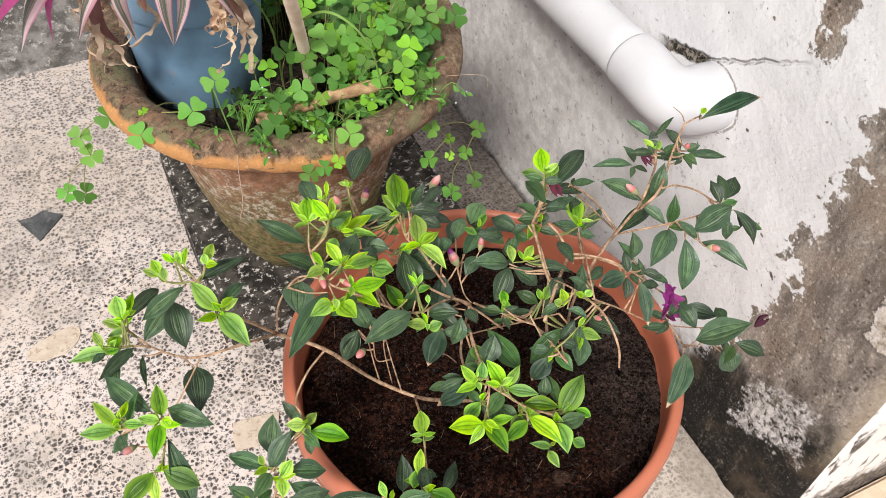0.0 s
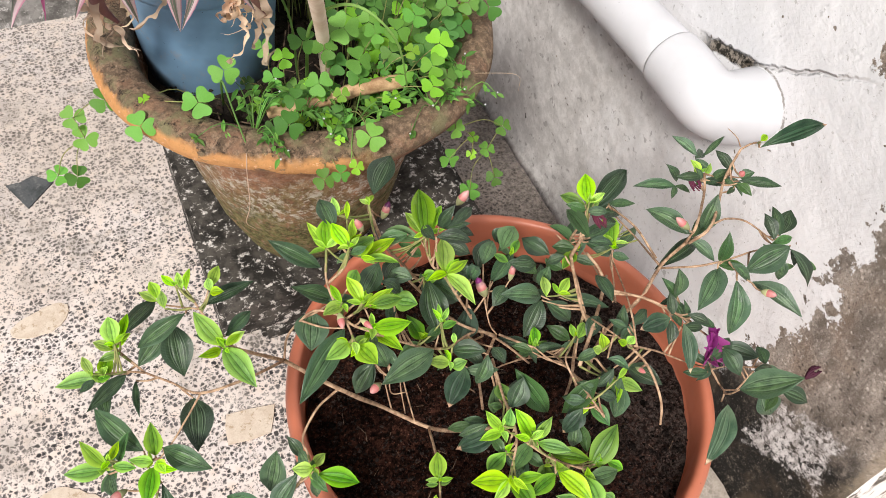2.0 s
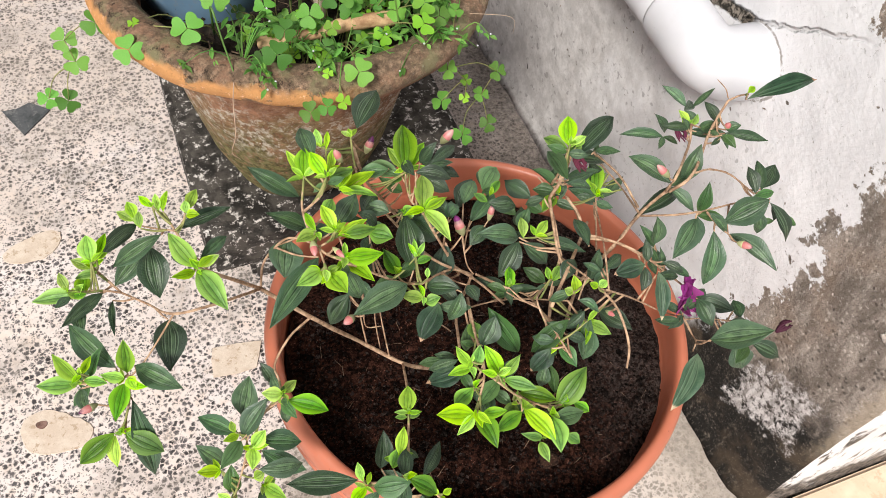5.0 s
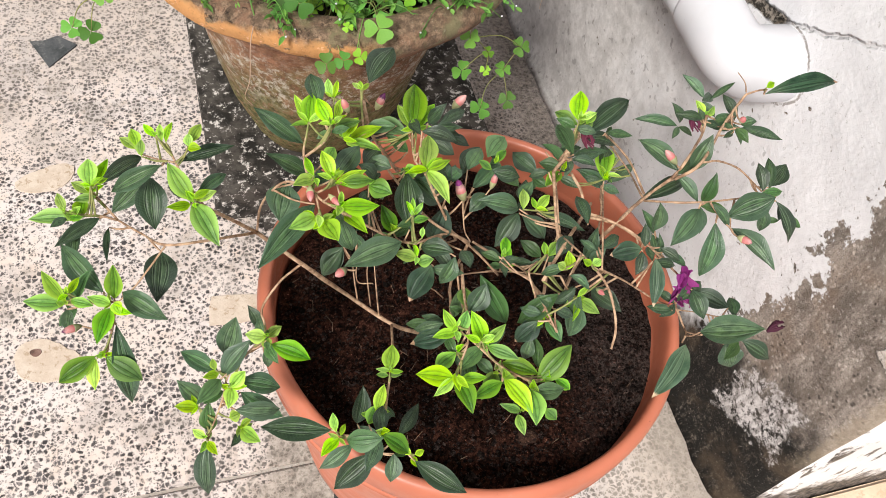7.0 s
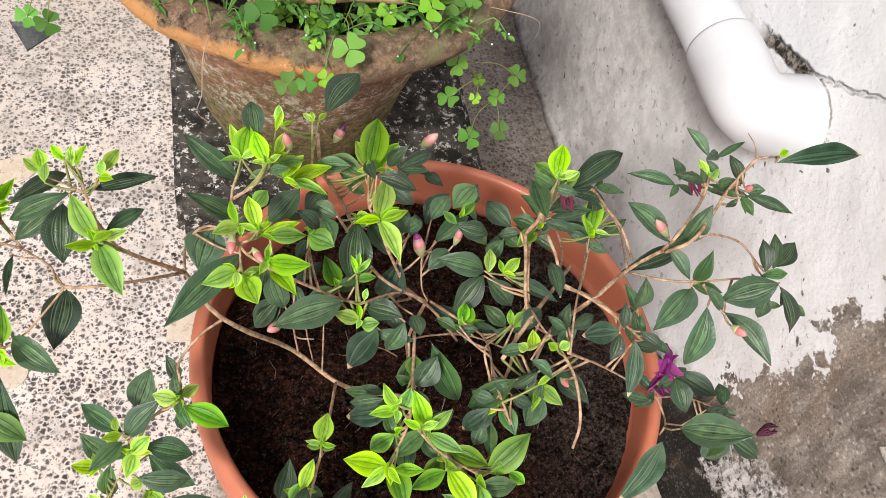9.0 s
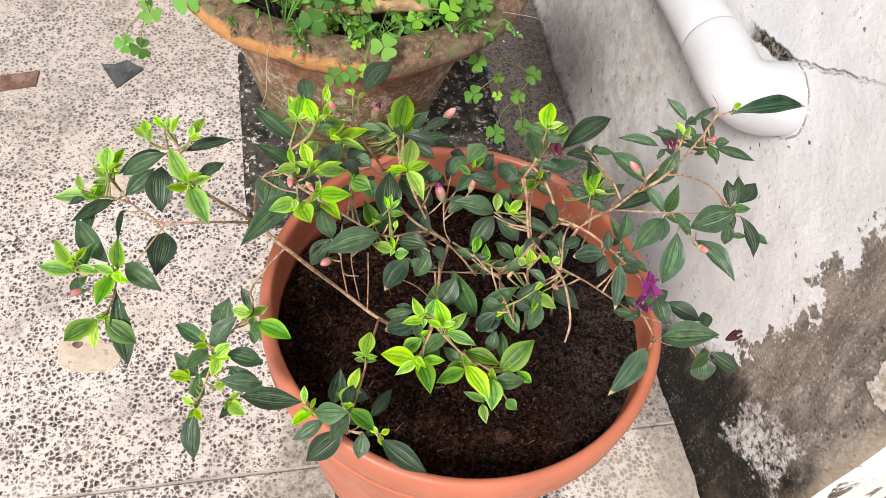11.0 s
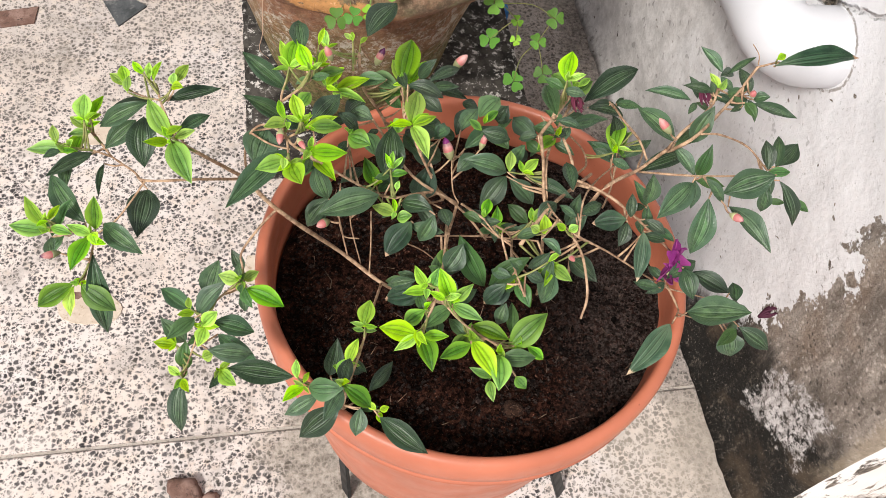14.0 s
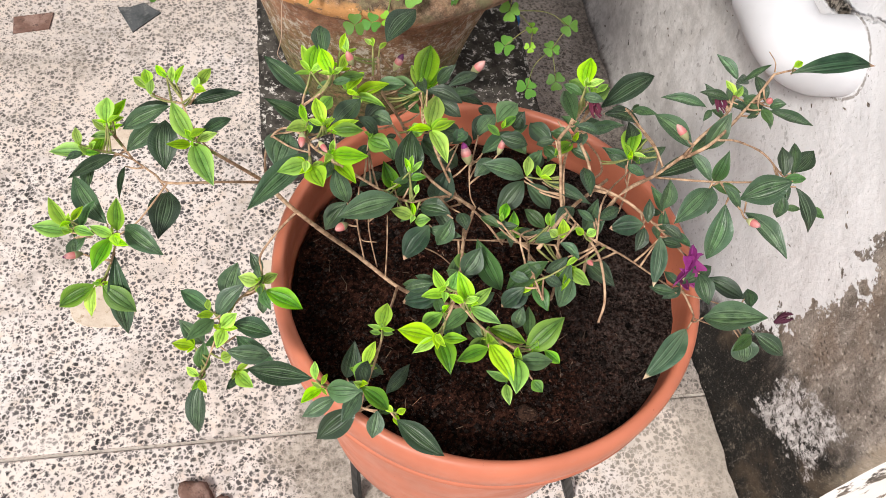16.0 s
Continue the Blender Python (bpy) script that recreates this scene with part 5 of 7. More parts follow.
leaf(LIME, 0.287, 0.389, 0.564, 0.006, 0.018, 0.006, 0.010)
leaf(DARK, 0.318, 0.419, 0.509, 0.043, 0.023, 0.004, 0.014)
leaf(MIDDLE, 0.279, 0.370, 0.557, -0.001, 0.026, -0.003, 0.009)
leaf(LIME, 0.300, 0.398, 0.549, 0.008, 0.004, 0.003, 0.004)
leaf(GREEN, 0.360, 0.424, 0.442, 0.012, 0.030, 0.002, 0.013)
leaf(DARK, 0.368, 0.428, 0.424, 0.012, -0.003, -0.003, 0.006)
leaf(TIPPED, 0.417, 0.391, 0.569, 0.055, 0.001, 0.003, 0.0105)
leaf(LIME, 0.420, 0.395, 0.570, 0.006, 0.002, 0.002, 0.004)
leaf(TIPPED, 0.320, 0.321, 0.518, -0.020, 0.001, -0.004, 0.011)
leaf(DARK, 0.330, 0.318, 0.521, 0.011, -0.010, -0.003, 0.006)
leaf(PALE, 0.336, 0.321, 0.502, -0.007, -0.027, -0.014, 0.009)
leaf(DARK, 0.354, 0.300, 0.476, 0.023, 0.011, 0.000, 0.009)
leaf(DARK, 0.347, 0.294, 0.477, -0.014, 0.007, -0.003, 0.006)
leaf(GREEN, 0.216, 0.327, 0.464, 0.003, 0.013, 0.001, 0.009)
leaf(LIME, 0.263, 0.312, 0.525, -0.005, 0.003, 0.002, 0.005)
leaf(LIME, 0.280, 0.311, 0.525, 0.006, 0.002, 0.002, 0.005)
leaf(LIME, 0.276, 0.308, 0.532, -0.005, 0.003, 0.002, 0.004)
leaf(LIME, 0.274, 0.346, 0.481, 0.001, 0.009, 0.003, 0.004)
leaf(GREEN, 0.273, 0.342, 0.487, 0.009, 0.009, 0.001, 0.007)
leaf(GREEN, 0.239, 0.342, 0.496, 0.006, 0.013, 0.001, 0.006)
leaf(DARK, 0.180, 0.474, 0.519, 0.022, 0.027, 0.003, 0.016)
leaf(LIME, 0.168, 0.451, 0.540, -0.005, 0.004, 0.002, 0.003)
leaf(LIME, 0.175, 0.470, 0.517, 0.005, 0.004, 0.002, 0.003)
leaf(LIME, 0.168, 0.450, 0.540, -0.000, 0.006, 0.002, 0.003)
leaf(MIDDLE, 0.197, 0.431, 0.515, -0.017, 0.019, -0.006, 0.010)
leaf(DARK, 0.136, 0.424, 0.559, -0.001, 0.023, 0.002, 0.010)
leaf(DARK, 0.159, 0.398, 0.530, 0.013, 0.013, -0.001, 0.010)
leaf(DARK, 0.175, 0.393, 0.533, -0.011, 0.011, -0.003, 0.009)
leaf(DARK, 0.207, 0.416, 0.526, 0.013, -0.010, -0.004, 0.009)
leaf(MIDDLE, 0.251, 0.400, 0.509, 0.011, -0.013, -0.004, 0.010)
leaf(DARK, 0.243, 0.390, 0.496, -0.014, -0.009, -0.004, 0.010)
leaf(DARK, 0.284, 0.344, 0.506, -0.013, -0.012, -0.004, 0.009)
leaf(DARK, 0.293, 0.345, 0.515, 0.002, 0.024, -0.003, 0.008)
leaf(GREEN, 0.246, 0.399, 0.516, 0.011, 0.009, 0.001, 0.005)
leaf(DARK, 0.310, 0.427, 0.478, 0.023, 0.006, -0.002, 0.009)
leaf(MIDDLE, 0.293, 0.393, 0.510, -0.012, 0.009, -0.003, 0.009)
leaf(GREEN, 0.295, 0.395, 0.504, -0.014, -0.010, -0.000, 0.008)
leaf(DARK, 0.329, 0.430, 0.490, 0.026, -0.004, -0.006, 0.010)
leaf(DARK, 0.245, 0.396, 0.513, 0.018, -0.005, -0.004, 0.010)
leaf(MIDDLE, 0.307, 0.408, 0.490, -0.007, 0.026, -0.006, 0.008)
leaf(MIDDLE, 0.188, 0.432, 0.524, -0.021, 0.002, -0.005, 0.009)
leaf(DARK, 0.214, 0.393, 0.513, 0.011, 0.008, -0.001, 0.008)
leaf(DARK, 0.288, 0.322, 0.526, 0.016, 0.006, -0.001, 0.007)
leaf(LIME, 0.059, 0.376, 0.549, 0.009, 0.003, 0.003, 0.004)
leaf(LIME, 0.059, 0.380, 0.540, -0.003, 0.006, 0.002, 0.002)
leaf(LIME, 0.059, 0.380, 0.540, 0.001, -0.005, 0.002, 0.002)
leaf(LIME, 0.001, 0.429, 0.501, 0.008, 0.003, 0.003, 0.003)
leaf(LIME, 0.001, 0.429, 0.501, -0.006, 0.000, 0.002, 0.002)
leaf(LIME, 0.000, 0.437, 0.484, 0.007, 0.002, 0.003, 0.003)
leaf(LIME, 0.000, 0.437, 0.484, -0.006, 0.006, 0.003, 0.003)
leaf(LIME, 0.004, 0.432, 0.499, 0.007, 0.001, 0.002, 0.003)
leaf(LIME, 0.004, 0.432, 0.499, -0.006, 0.004, 0.003, 0.003)
leaf(LIME, -0.015, 0.358, 0.498, 0.007, 0.008, 0.004, 0.004)
leaf(LIME, -0.015, 0.358, 0.498, -0.005, -0.005, 0.003, 0.003)
leaf(LIME, 0.005, 0.358, 0.481, -0.001, 0.006, 0.002, 0.002)
leaf(LIME, 0.005, 0.358, 0.481, -0.004, -0.004, 0.002, 0.002)
leaf(LIME, 0.006, 0.352, 0.488, 0.011, -0.009, 0.005, 0.005)
leaf(LIME, -0.003, 0.330, 0.471, 0.008, -0.000, 0.003, 0.003)
leaf(LIME, 0.043, 0.314, 0.410, -0.003, 0.008, 0.003, 0.003)
leaf(LIME, 0.043, 0.314, 0.410, -0.005, -0.005, 0.002, 0.002)
leaf(LIME, 0.065, 0.310, 0.441, -0.007, 0.002, 0.003, 0.003)
leaf(LIME, 0.065, 0.310, 0.441, 0.009, -0.002, 0.003, 0.004)
leaf(LIME, 0.067, 0.305, 0.384, -0.003, -0.007, 0.003, 0.003)
leaf(LIME, 0.067, 0.305, 0.384, 0.009, 0.004, 0.004, 0.004)
leaf(LIME, 0.123, 0.267, 0.436, -0.006, 0.004, 0.002, 0.003)
leaf(LIME, 0.123, 0.267, 0.436, 0.003, -0.006, 0.002, 0.002)
leaf(LIME, 0.151, 0.282, 0.426, 0.008, -0.002, 0.003, 0.003)
leaf(LIME, 0.164, 0.305, 0.434, 0.008, -0.003, 0.003, 0.003)
leaf(LIME, 0.164, 0.305, 0.434, -0.009, 0.002, 0.003, 0.003)
leaf(LIME, 0.129, 0.419, 0.550, 0.009, 0.008, 0.004, 0.003)
leaf(LIME, 0.129, 0.419, 0.550, -0.011, -0.003, 0.004, 0.003)
leaf(LIME, 0.128, 0.414, 0.558, 0.010, 0.003, 0.004, 0.004)
leaf(LIME, 0.128, 0.414, 0.558, -0.006, 0.006, 0.003, 0.003)
leaf(LIME, 0.140, 0.408, 0.561, 0.007, 0.003, 0.003, 0.003)
leaf(LIME, 0.140, 0.408, 0.561, -0.008, -0.001, 0.003, 0.003)
leaf(LIME, 0.145, 0.421, 0.550, 0.007, -0.001, 0.003, 0.002)
leaf(LIME, 0.145, 0.421, 0.550, -0.003, 0.006, 0.002, 0.002)
leaf(LIME, 0.153, 0.465, 0.519, 0.007, 0.001, 0.003, 0.002)
leaf(LIME, 0.153, 0.465, 0.519, -0.004, 0.003, 0.002, 0.002)
leaf(LIME, 0.154, 0.422, 0.526, 0.004, -0.009, 0.004, 0.004)
leaf(LIME, 0.154, 0.422, 0.526, -0.000, 0.010, 0.004, 0.004)
leaf(LIME, 0.149, 0.413, 0.541, 0.007, -0.007, 0.004, 0.003)
leaf(LIME, 0.149, 0.413, 0.541, -0.002, 0.006, 0.002, 0.002)
leaf(LIME, 0.132, 0.366, 0.567, 0.007, 0.002, 0.003, 0.003)
leaf(LIME, 0.132, 0.366, 0.567, -0.008, 0.002, 0.003, 0.003)
leaf(LIME, 0.125, 0.377, 0.554, -0.005, 0.003, 0.002, 0.002)
leaf(LIME, 0.125, 0.377, 0.554, 0.000, -0.008, 0.003, 0.003)
leaf(LIME, 0.134, 0.368, 0.560, 0.008, -0.008, 0.004, 0.002)
leaf(LIME, 0.134, 0.368, 0.560, 0.004, 0.008, 0.003, 0.002)
leaf(LIME, 0.122, 0.359, 0.543, -0.006, 0.003, 0.002, 0.003)
leaf(LIME, 0.122, 0.359, 0.543, 0.002, -0.007, 0.003, 0.003)
leaf(LIME, 0.125, 0.352, 0.550, -0.007, -0.008, 0.004, 0.004)
leaf(LIME, 0.125, 0.352, 0.550, 0.006, 0.001, 0.002, 0.002)
leaf(LIME, 0.136, 0.359, 0.550, -0.004, -0.009, 0.004, 0.004)
leaf(LIME, 0.136, 0.359, 0.550, 0.002, 0.008, 0.003, 0.003)
leaf(LIME, 0.138, 0.365, 0.536, -0.007, -0.008, 0.004, 0.004)
leaf(LIME, 0.138, 0.365, 0.536, 0.013, 0.000, 0.005, 0.004)
leaf(LIME, 0.200, 0.435, 0.516, 0.007, 0.003, 0.003, 0.003)
leaf(LIME, 0.200, 0.435, 0.516, -0.008, -0.003, 0.003, 0.003)
leaf(LIME, 0.203, 0.433, 0.517, 0.010, -0.003, 0.004, 0.003)
leaf(LIME, 0.203, 0.433, 0.517, -0.002, 0.010, 0.004, 0.003)
leaf(LIME, 0.200, 0.399, 0.520, 0.011, 0.004, 0.004, 0.004)
leaf(LIME, 0.200, 0.399, 0.520, -0.008, 0.001, 0.003, 0.003)
leaf(LIME, 0.200, 0.397, 0.521, -0.016, -0.005, 0.006, 0.005)
leaf(LIME, 0.200, 0.397, 0.521, 0.015, 0.002, 0.005, 0.005)
leaf(LIME, 0.186, 0.352, 0.493, -0.001, 0.009, 0.003, 0.003)
leaf(LIME, 0.186, 0.352, 0.493, -0.003, -0.007, 0.003, 0.003)
leaf(LIME, 0.267, 0.367, 0.507, 0.006, -0.005, 0.003, 0.003)
leaf(LIME, 0.267, 0.367, 0.507, -0.001, 0.007, 0.003, 0.003)
leaf(LIME, 0.287, 0.389, 0.565, 0.011, 0.001, 0.004, 0.004)
leaf(LIME, 0.363, 0.428, 0.444, 0.009, -0.006, 0.004, 0.003)
leaf(LIME, 0.363, 0.428, 0.444, -0.005, 0.008, 0.003, 0.003)
leaf(DARK, 0.365, 0.304, 0.481, 0.003, -0.019, -0.006, 0.011)
leaf(DARK, 0.404, 0.296, 0.439, 0.016, -0.002, -0.002, 0.008)
leaf(LIME, 0.200, 0.304, 0.487, 0.002, 0.004, 0.002, 0.002)
leaf(LIME, 0.200, 0.304, 0.487, -0.005, -0.004, 0.002, 0.003)
leaf(LIME, 0.200, 0.303, 0.482, -0.002, -0.009, 0.004, 0.004)
leaf(LIME, 0.207, 0.286, 0.500, 0.009, 0.001, 0.003, 0.004)
leaf(LIME, 0.207, 0.286, 0.500, -0.009, 0.004, 0.004, 0.004)
leaf(LIME, 0.213, 0.290, 0.491, -0.002, -0.009, 0.003, 0.003)
leaf(LIME, 0.191, 0.275, 0.486, -0.002, -0.013, 0.005, 0.005)
leaf(LIME, 0.189, 0.270, 0.494, 0.004, -0.010, 0.004, 0.004)
leaf(LIME, 0.193, 0.271, 0.486, 0.014, -0.004, 0.005, 0.006)
leaf(LIME, 0.202, 0.298, 0.464, -0.004, 0.007, 0.003, 0.003)
leaf(LIME, 0.202, 0.298, 0.464, -0.002, -0.012, 0.004, 0.004)
leaf(LIME, 0.255, 0.272, 0.460, -0.003, -0.006, 0.003, 0.003)
leaf(LIME, 0.255, 0.272, 0.460, 0.004, 0.004, 0.002, 0.002)
leaf(LIME, 0.265, 0.294, 0.521, 0.008, 0.004, 0.003, 0.003)

leaf(DARK, 0.127, 0.423, 0.527, -0.026, 0.020, 0.014, 0.010)
leaf(DARK, 0.124, 0.393, 0.535, -0.023, 0.003, 0.021, 0.009)
leaf(DARK, 0.112, 0.394, 0.529, -0.008, -0.022, -0.005, 0.018)
leaf(DARK, 0.125, 0.374, 0.533, -0.037, -0.033, -0.006, 0.013)
leaf(DARK, 0.139, 0.384, 0.543, 0.017, 0.018, 0.003, 0.012)
leaf(DARK, 0.154, 0.393, 0.541, 0.011, -0.004, -0.013, 0.008)
leaf(DARK, 0.139, 0.367, 0.528, 0.006, -0.011, -0.022, 0.011)
leaf(DARK, 0.184, 0.368, 0.501, 0.004, 0.031, 0.016, 0.016)
leaf(TIPPED, 0.204, 0.374, 0.473, 0.008, 0.010, 0.025, 0.015)
leaf(DARK, 0.210, 0.348, 0.494, -0.009, -0.007, -0.018, 0.010)
leaf(DARK, 0.215, 0.352, 0.494, 0.002, -0.013, -0.000, 0.008)
leaf(DARK, 0.208, 0.429, 0.527, 0.010, 0.001, 0.016, 0.007)
leaf(DARK, 0.214, 0.427, 0.527, 0.021, 0.010, -0.001, 0.007)
leaf(DARK, 0.223, 0.449, 0.496, 0.015, -0.009, 0.009, 0.006)
leaf(MIDDLE, 0.214, 0.435, 0.500, 0.013, 0.007, -0.000, 0.006)
leaf(MIDDLE, 0.199, 0.431, 0.497, -0.015, 0.007, 0.012, 0.007)
leaf(GREEN, 0.189, 0.406, 0.509, 0.009, -0.003, 0.006, 0.008)
leaf(DARK, 0.198, 0.408, 0.498, 0.010, -0.020, 0.000, 0.010)
leaf(DARK, 0.208, 0.409, 0.507, 0.015, -0.004, -0.007, 0.011)
leaf(DARK, 0.155, 0.384, 0.482, 0.016, 0.012, -0.002, 0.008)
leaf(DARK, 0.147, 0.380, 0.468, -0.014, -0.005, -0.017, 0.010)
leaf(MIDDLE, 0.177, 0.435, 0.467, 0.005, -0.018, -0.002, 0.011)
leaf(DARK, 0.355, 0.440, 0.481, 0.012, -0.013, 0.010, 0.006)
leaf(DARK, 0.360, 0.366, 0.531, -0.017, 0.028, -0.000, 0.012)
leaf(DARK, 0.381, 0.375, 0.506, -0.040, -0.011, -0.003, 0.010)
leaf(DARK, 0.371, 0.368, 0.527, 0.011, 0.009, 0.023, 0.011)
leaf(MIDDLE, 0.368, 0.342, 0.528, 0.003, 0.007, 0.022, 0.008)
leaf(DARK, 0.364, 0.338, 0.527, -0.026, -0.020, -0.006, 0.013)
leaf(DARK, 0.344, 0.341, 0.502, 0.000, 0.009, 0.019, 0.010)
leaf(DARK, 0.344, 0.340, 0.500, -0.010, 0.011, 0.014, 0.006)
leaf(DARK, 0.324, 0.323, 0.516, 0.001, 0.011, 0.009, 0.006)
leaf(DARK, 0.322, 0.321, 0.514, -0.007, -0.012, -0.007, 0.008)
leaf(DARK, 0.335, 0.318, 0.514, 0.016, -0.008, -0.008, 0.005)
leaf(DARK, 0.338, 0.322, 0.504, -0.002, 0.008, 0.014, 0.004)
leaf(DARK, 0.403, 0.428, 0.495, -0.029, 0.013, -0.003, 0.008)
leaf(DARK, 0.427, 0.443, 0.506, -0.012, 0.019, 0.006, 0.008)
leaf(DARK, 0.428, 0.439, 0.508, 0.018, 0.004, 0.012, 0.004)
leaf(DARK, 0.431, 0.411, 0.518, -0.003, 0.019, 0.006, 0.008)
leaf(DARK, 0.427, 0.400, 0.523, 0.023, -0.017, 0.004, 0.007)
leaf(DARK, 0.402, 0.410, 0.524, -0.019, 0.007, 0.000, 0.006)
leaf(DARK, 0.420, 0.444, 0.477, -0.010, 0.009, 0.015, 0.007)
leaf(MIDDLE, 0.411, 0.389, 0.538, 0.004, -0.012, -0.001, 0.006)
leaf(DARK, 0.409, 0.330, 0.542, -0.025, 0.002, -0.019, 0.016)
leaf(DARK, 0.420, 0.348, 0.521, 0.001, 0.017, 0.008, 0.009)
leaf(DARK, 0.426, 0.349, 0.521, 0.007, 0.021, 0.005, 0.007)
leaf(DARK, 0.429, 0.351, 0.520, 0.015, 0.012, 0.006, 0.011)
leaf(DARK, 0.412, 0.333, 0.525, -0.000, -0.008, -0.015, 0.008)
leaf(DARK, 0.420, 0.335, 0.528, 0.013, -0.019, -0.024, 0.009)
leaf(MIDDLE, 0.433, 0.332, 0.510, 0.014, -0.007, -0.005, 0.005)
leaf(DARK, 0.368, 0.336, 0.536, 0.013, -0.011, -0.013, 0.006)
leaf(DARK, 0.371, 0.326, 0.527, -0.006, -0.019, -0.031, 0.014)
leaf(DARK, 0.391, 0.329, 0.511, 0.016, -0.034, 0.000, 0.012)
leaf(LIME, 0.059, 0.386, 0.533, -0.011, 0.019, 0.012, 0.010)
leaf(GREEN, 0.058, 0.387, 0.530, 0.011, -0.027, -0.005, 0.012)
leaf(LIME, 0.057, 0.387, 0.529, -0.013, -0.005, 0.007, 0.005)
leaf(LIME, 0.060, 0.389, 0.529, 0.012, 0.003, 0.003, 0.005)
leaf(DARK, 0.061, 0.396, 0.526, 0.018, 0.013, -0.002, 0.007)
leaf(DARK, 0.054, 0.424, 0.521, 0.032, 0.003, 0.006, 0.008)
leaf(DARK, 0.044, 0.419, 0.526, -0.030, -0.003, -0.016, 0.010)
leaf(DARK, 0.030, 0.435, 0.492, -0.020, -0.014, -0.010, 0.011)
leaf(DARK, 0.028, 0.486, 0.451, -0.029, -0.026, 0.009, 0.010)
leaf(DARK, 0.035, 0.435, 0.495, -0.001, -0.028, -0.016, 0.017)
leaf(DARK, 0.002, 0.418, 0.482, -0.025, -0.019, 0.004, 0.008)
leaf(DARK, 0.005, 0.422, 0.465, -0.003, -0.023, -0.004, 0.004)
leaf(DARK, 0.002, 0.364, 0.485, -0.020, 0.031, 0.007, 0.013)
leaf(DARK, 0.035, 0.392, 0.476, -0.005, -0.033, -0.003, 0.017)
leaf(DARK, 0.012, 0.363, 0.484, 0.023, -0.021, -0.002, 0.012)
leaf(MIDDLE, -0.012, 0.362, 0.486, 0.010, 0.009, 0.014, 0.006)
leaf(GREEN, -0.020, 0.363, 0.479, -0.021, 0.003, 0.005, 0.009)
leaf(LIME, -0.017, 0.358, 0.492, -0.010, 0.014, 0.012, 0.007)
leaf(GREEN, 0.007, 0.361, 0.481, 0.003, 0.011, 0.019, 0.009)
leaf(LIME, 0.005, 0.357, 0.483, -0.011, 0.001, 0.010, 0.006)
leaf(MIDDLE, -0.016, 0.370, 0.463, -0.012, -0.008, -0.007, 0.006)
leaf(GREEN, 0.005, 0.352, 0.486, -0.008, -0.022, 0.002, 0.010)
leaf(GREEN, -0.011, 0.420, 0.483, -0.027, 0.005, -0.003, 0.009)
leaf(GREEN, -0.007, 0.333, 0.467, -0.022, -0.008, -0.010, 0.011)
leaf(LIME, -0.007, 0.332, 0.466, -0.003, -0.015, -0.009, 0.007)
leaf(GREEN, -0.001, 0.329, 0.473, 0.017, -0.013, -0.012, 0.012)
leaf(DARK, 0.007, 0.343, 0.483, -0.000, -0.030, -0.044, 0.012)
leaf(DARK, 0.064, 0.342, 0.419, 0.010, 0.015, 0.022, 0.015)
leaf(DARK, 0.061, 0.319, 0.440, 0.019, 0.012, 0.019, 0.012)
leaf(DARK, 0.059, 0.323, 0.439, -0.021, 0.018, -0.001, 0.010)
leaf(DARK, 0.045, 0.327, 0.386, -0.013, 0.010, 0.019, 0.011)
leaf(MIDDLE, 0.059, 0.316, 0.443, -0.015, -0.016, 0.006, 0.009)
leaf(DARK, 0.070, 0.313, 0.441, 0.024, -0.004, -0.010, 0.012)
leaf(DARK, 0.070, 0.316, 0.417, 0.024, -0.017, -0.011, 0.013)
leaf(DARK, 0.065, 0.300, 0.430, 0.027, -0.001, -0.009, 0.011)
leaf(MIDDLE, 0.048, 0.300, 0.402, 0.002, 0.013, 0.015, 0.010)
leaf(DARK, 0.046, 0.293, 0.402, -0.005, -0.025, -0.026, 0.013)
leaf(DARK, 0.088, 0.352, 0.432, -0.006, 0.011, 0.012, 0.007)
leaf(GREEN, 0.092, 0.329, 0.453, 0.022, -0.012, -0.006, 0.011)
leaf(DARK, 0.089, 0.332, 0.444, -0.000, -0.009, -0.011, 0.006)
leaf(DARK, 0.118, 0.268, 0.451, -0.039, 0.015, -0.013, 0.013)
leaf(MIDDLE, 0.126, 0.262, 0.447, 0.020, -0.007, 0.009, 0.013)
leaf(DARK, 0.132, 0.265, 0.425, -0.022, -0.008, -0.008, 0.009)
leaf(DARK, 0.144, 0.258, 0.422, -0.026, -0.011, -0.020, 0.015)
leaf(DARK, 0.157, 0.256, 0.418, -0.004, -0.014, -0.011, 0.010)
leaf(DARK, 0.168, 0.247, 0.423, 0.027, -0.025, -0.002, 0.013)
leaf(GREEN, 0.146, 0.260, 0.451, 0.016, -0.011, -0.014, 0.010)
leaf(DARK, 0.164, 0.269, 0.411, 0.017, 0.017, 0.005, 0.008)
leaf(DARK, 0.140, 0.284, 0.407, 0.006, 0.017, 0.020, 0.011)
leaf(GREEN, 0.145, 0.277, 0.421, 0.007, 0.010, 0.005, 0.008)
leaf(DARK, 0.156, 0.286, 0.428, 0.007, -0.007, -0.009, 0.004)
leaf(GREEN, 0.248, 0.270, 0.459, 0.025, 0.014, 0.014, 0.014)
leaf(GREEN, 0.240, 0.263, 0.467, -0.005, -0.023, 0.002, 0.012)
leaf(LIME, 0.225, 0.273, 0.469, 0.009, -0.027, 0.002, 0.011)
leaf(GREEN, 0.225, 0.283, 0.456, -0.014, -0.017, 0.001, 0.009)
leaf(GREEN, 0.226, 0.283, 0.469, 0.021, -0.011, -0.001, 0.009)
leaf(MIDDLE, 0.252, 0.279, 0.459, 0.003, 0.019, 0.005, 0.007)
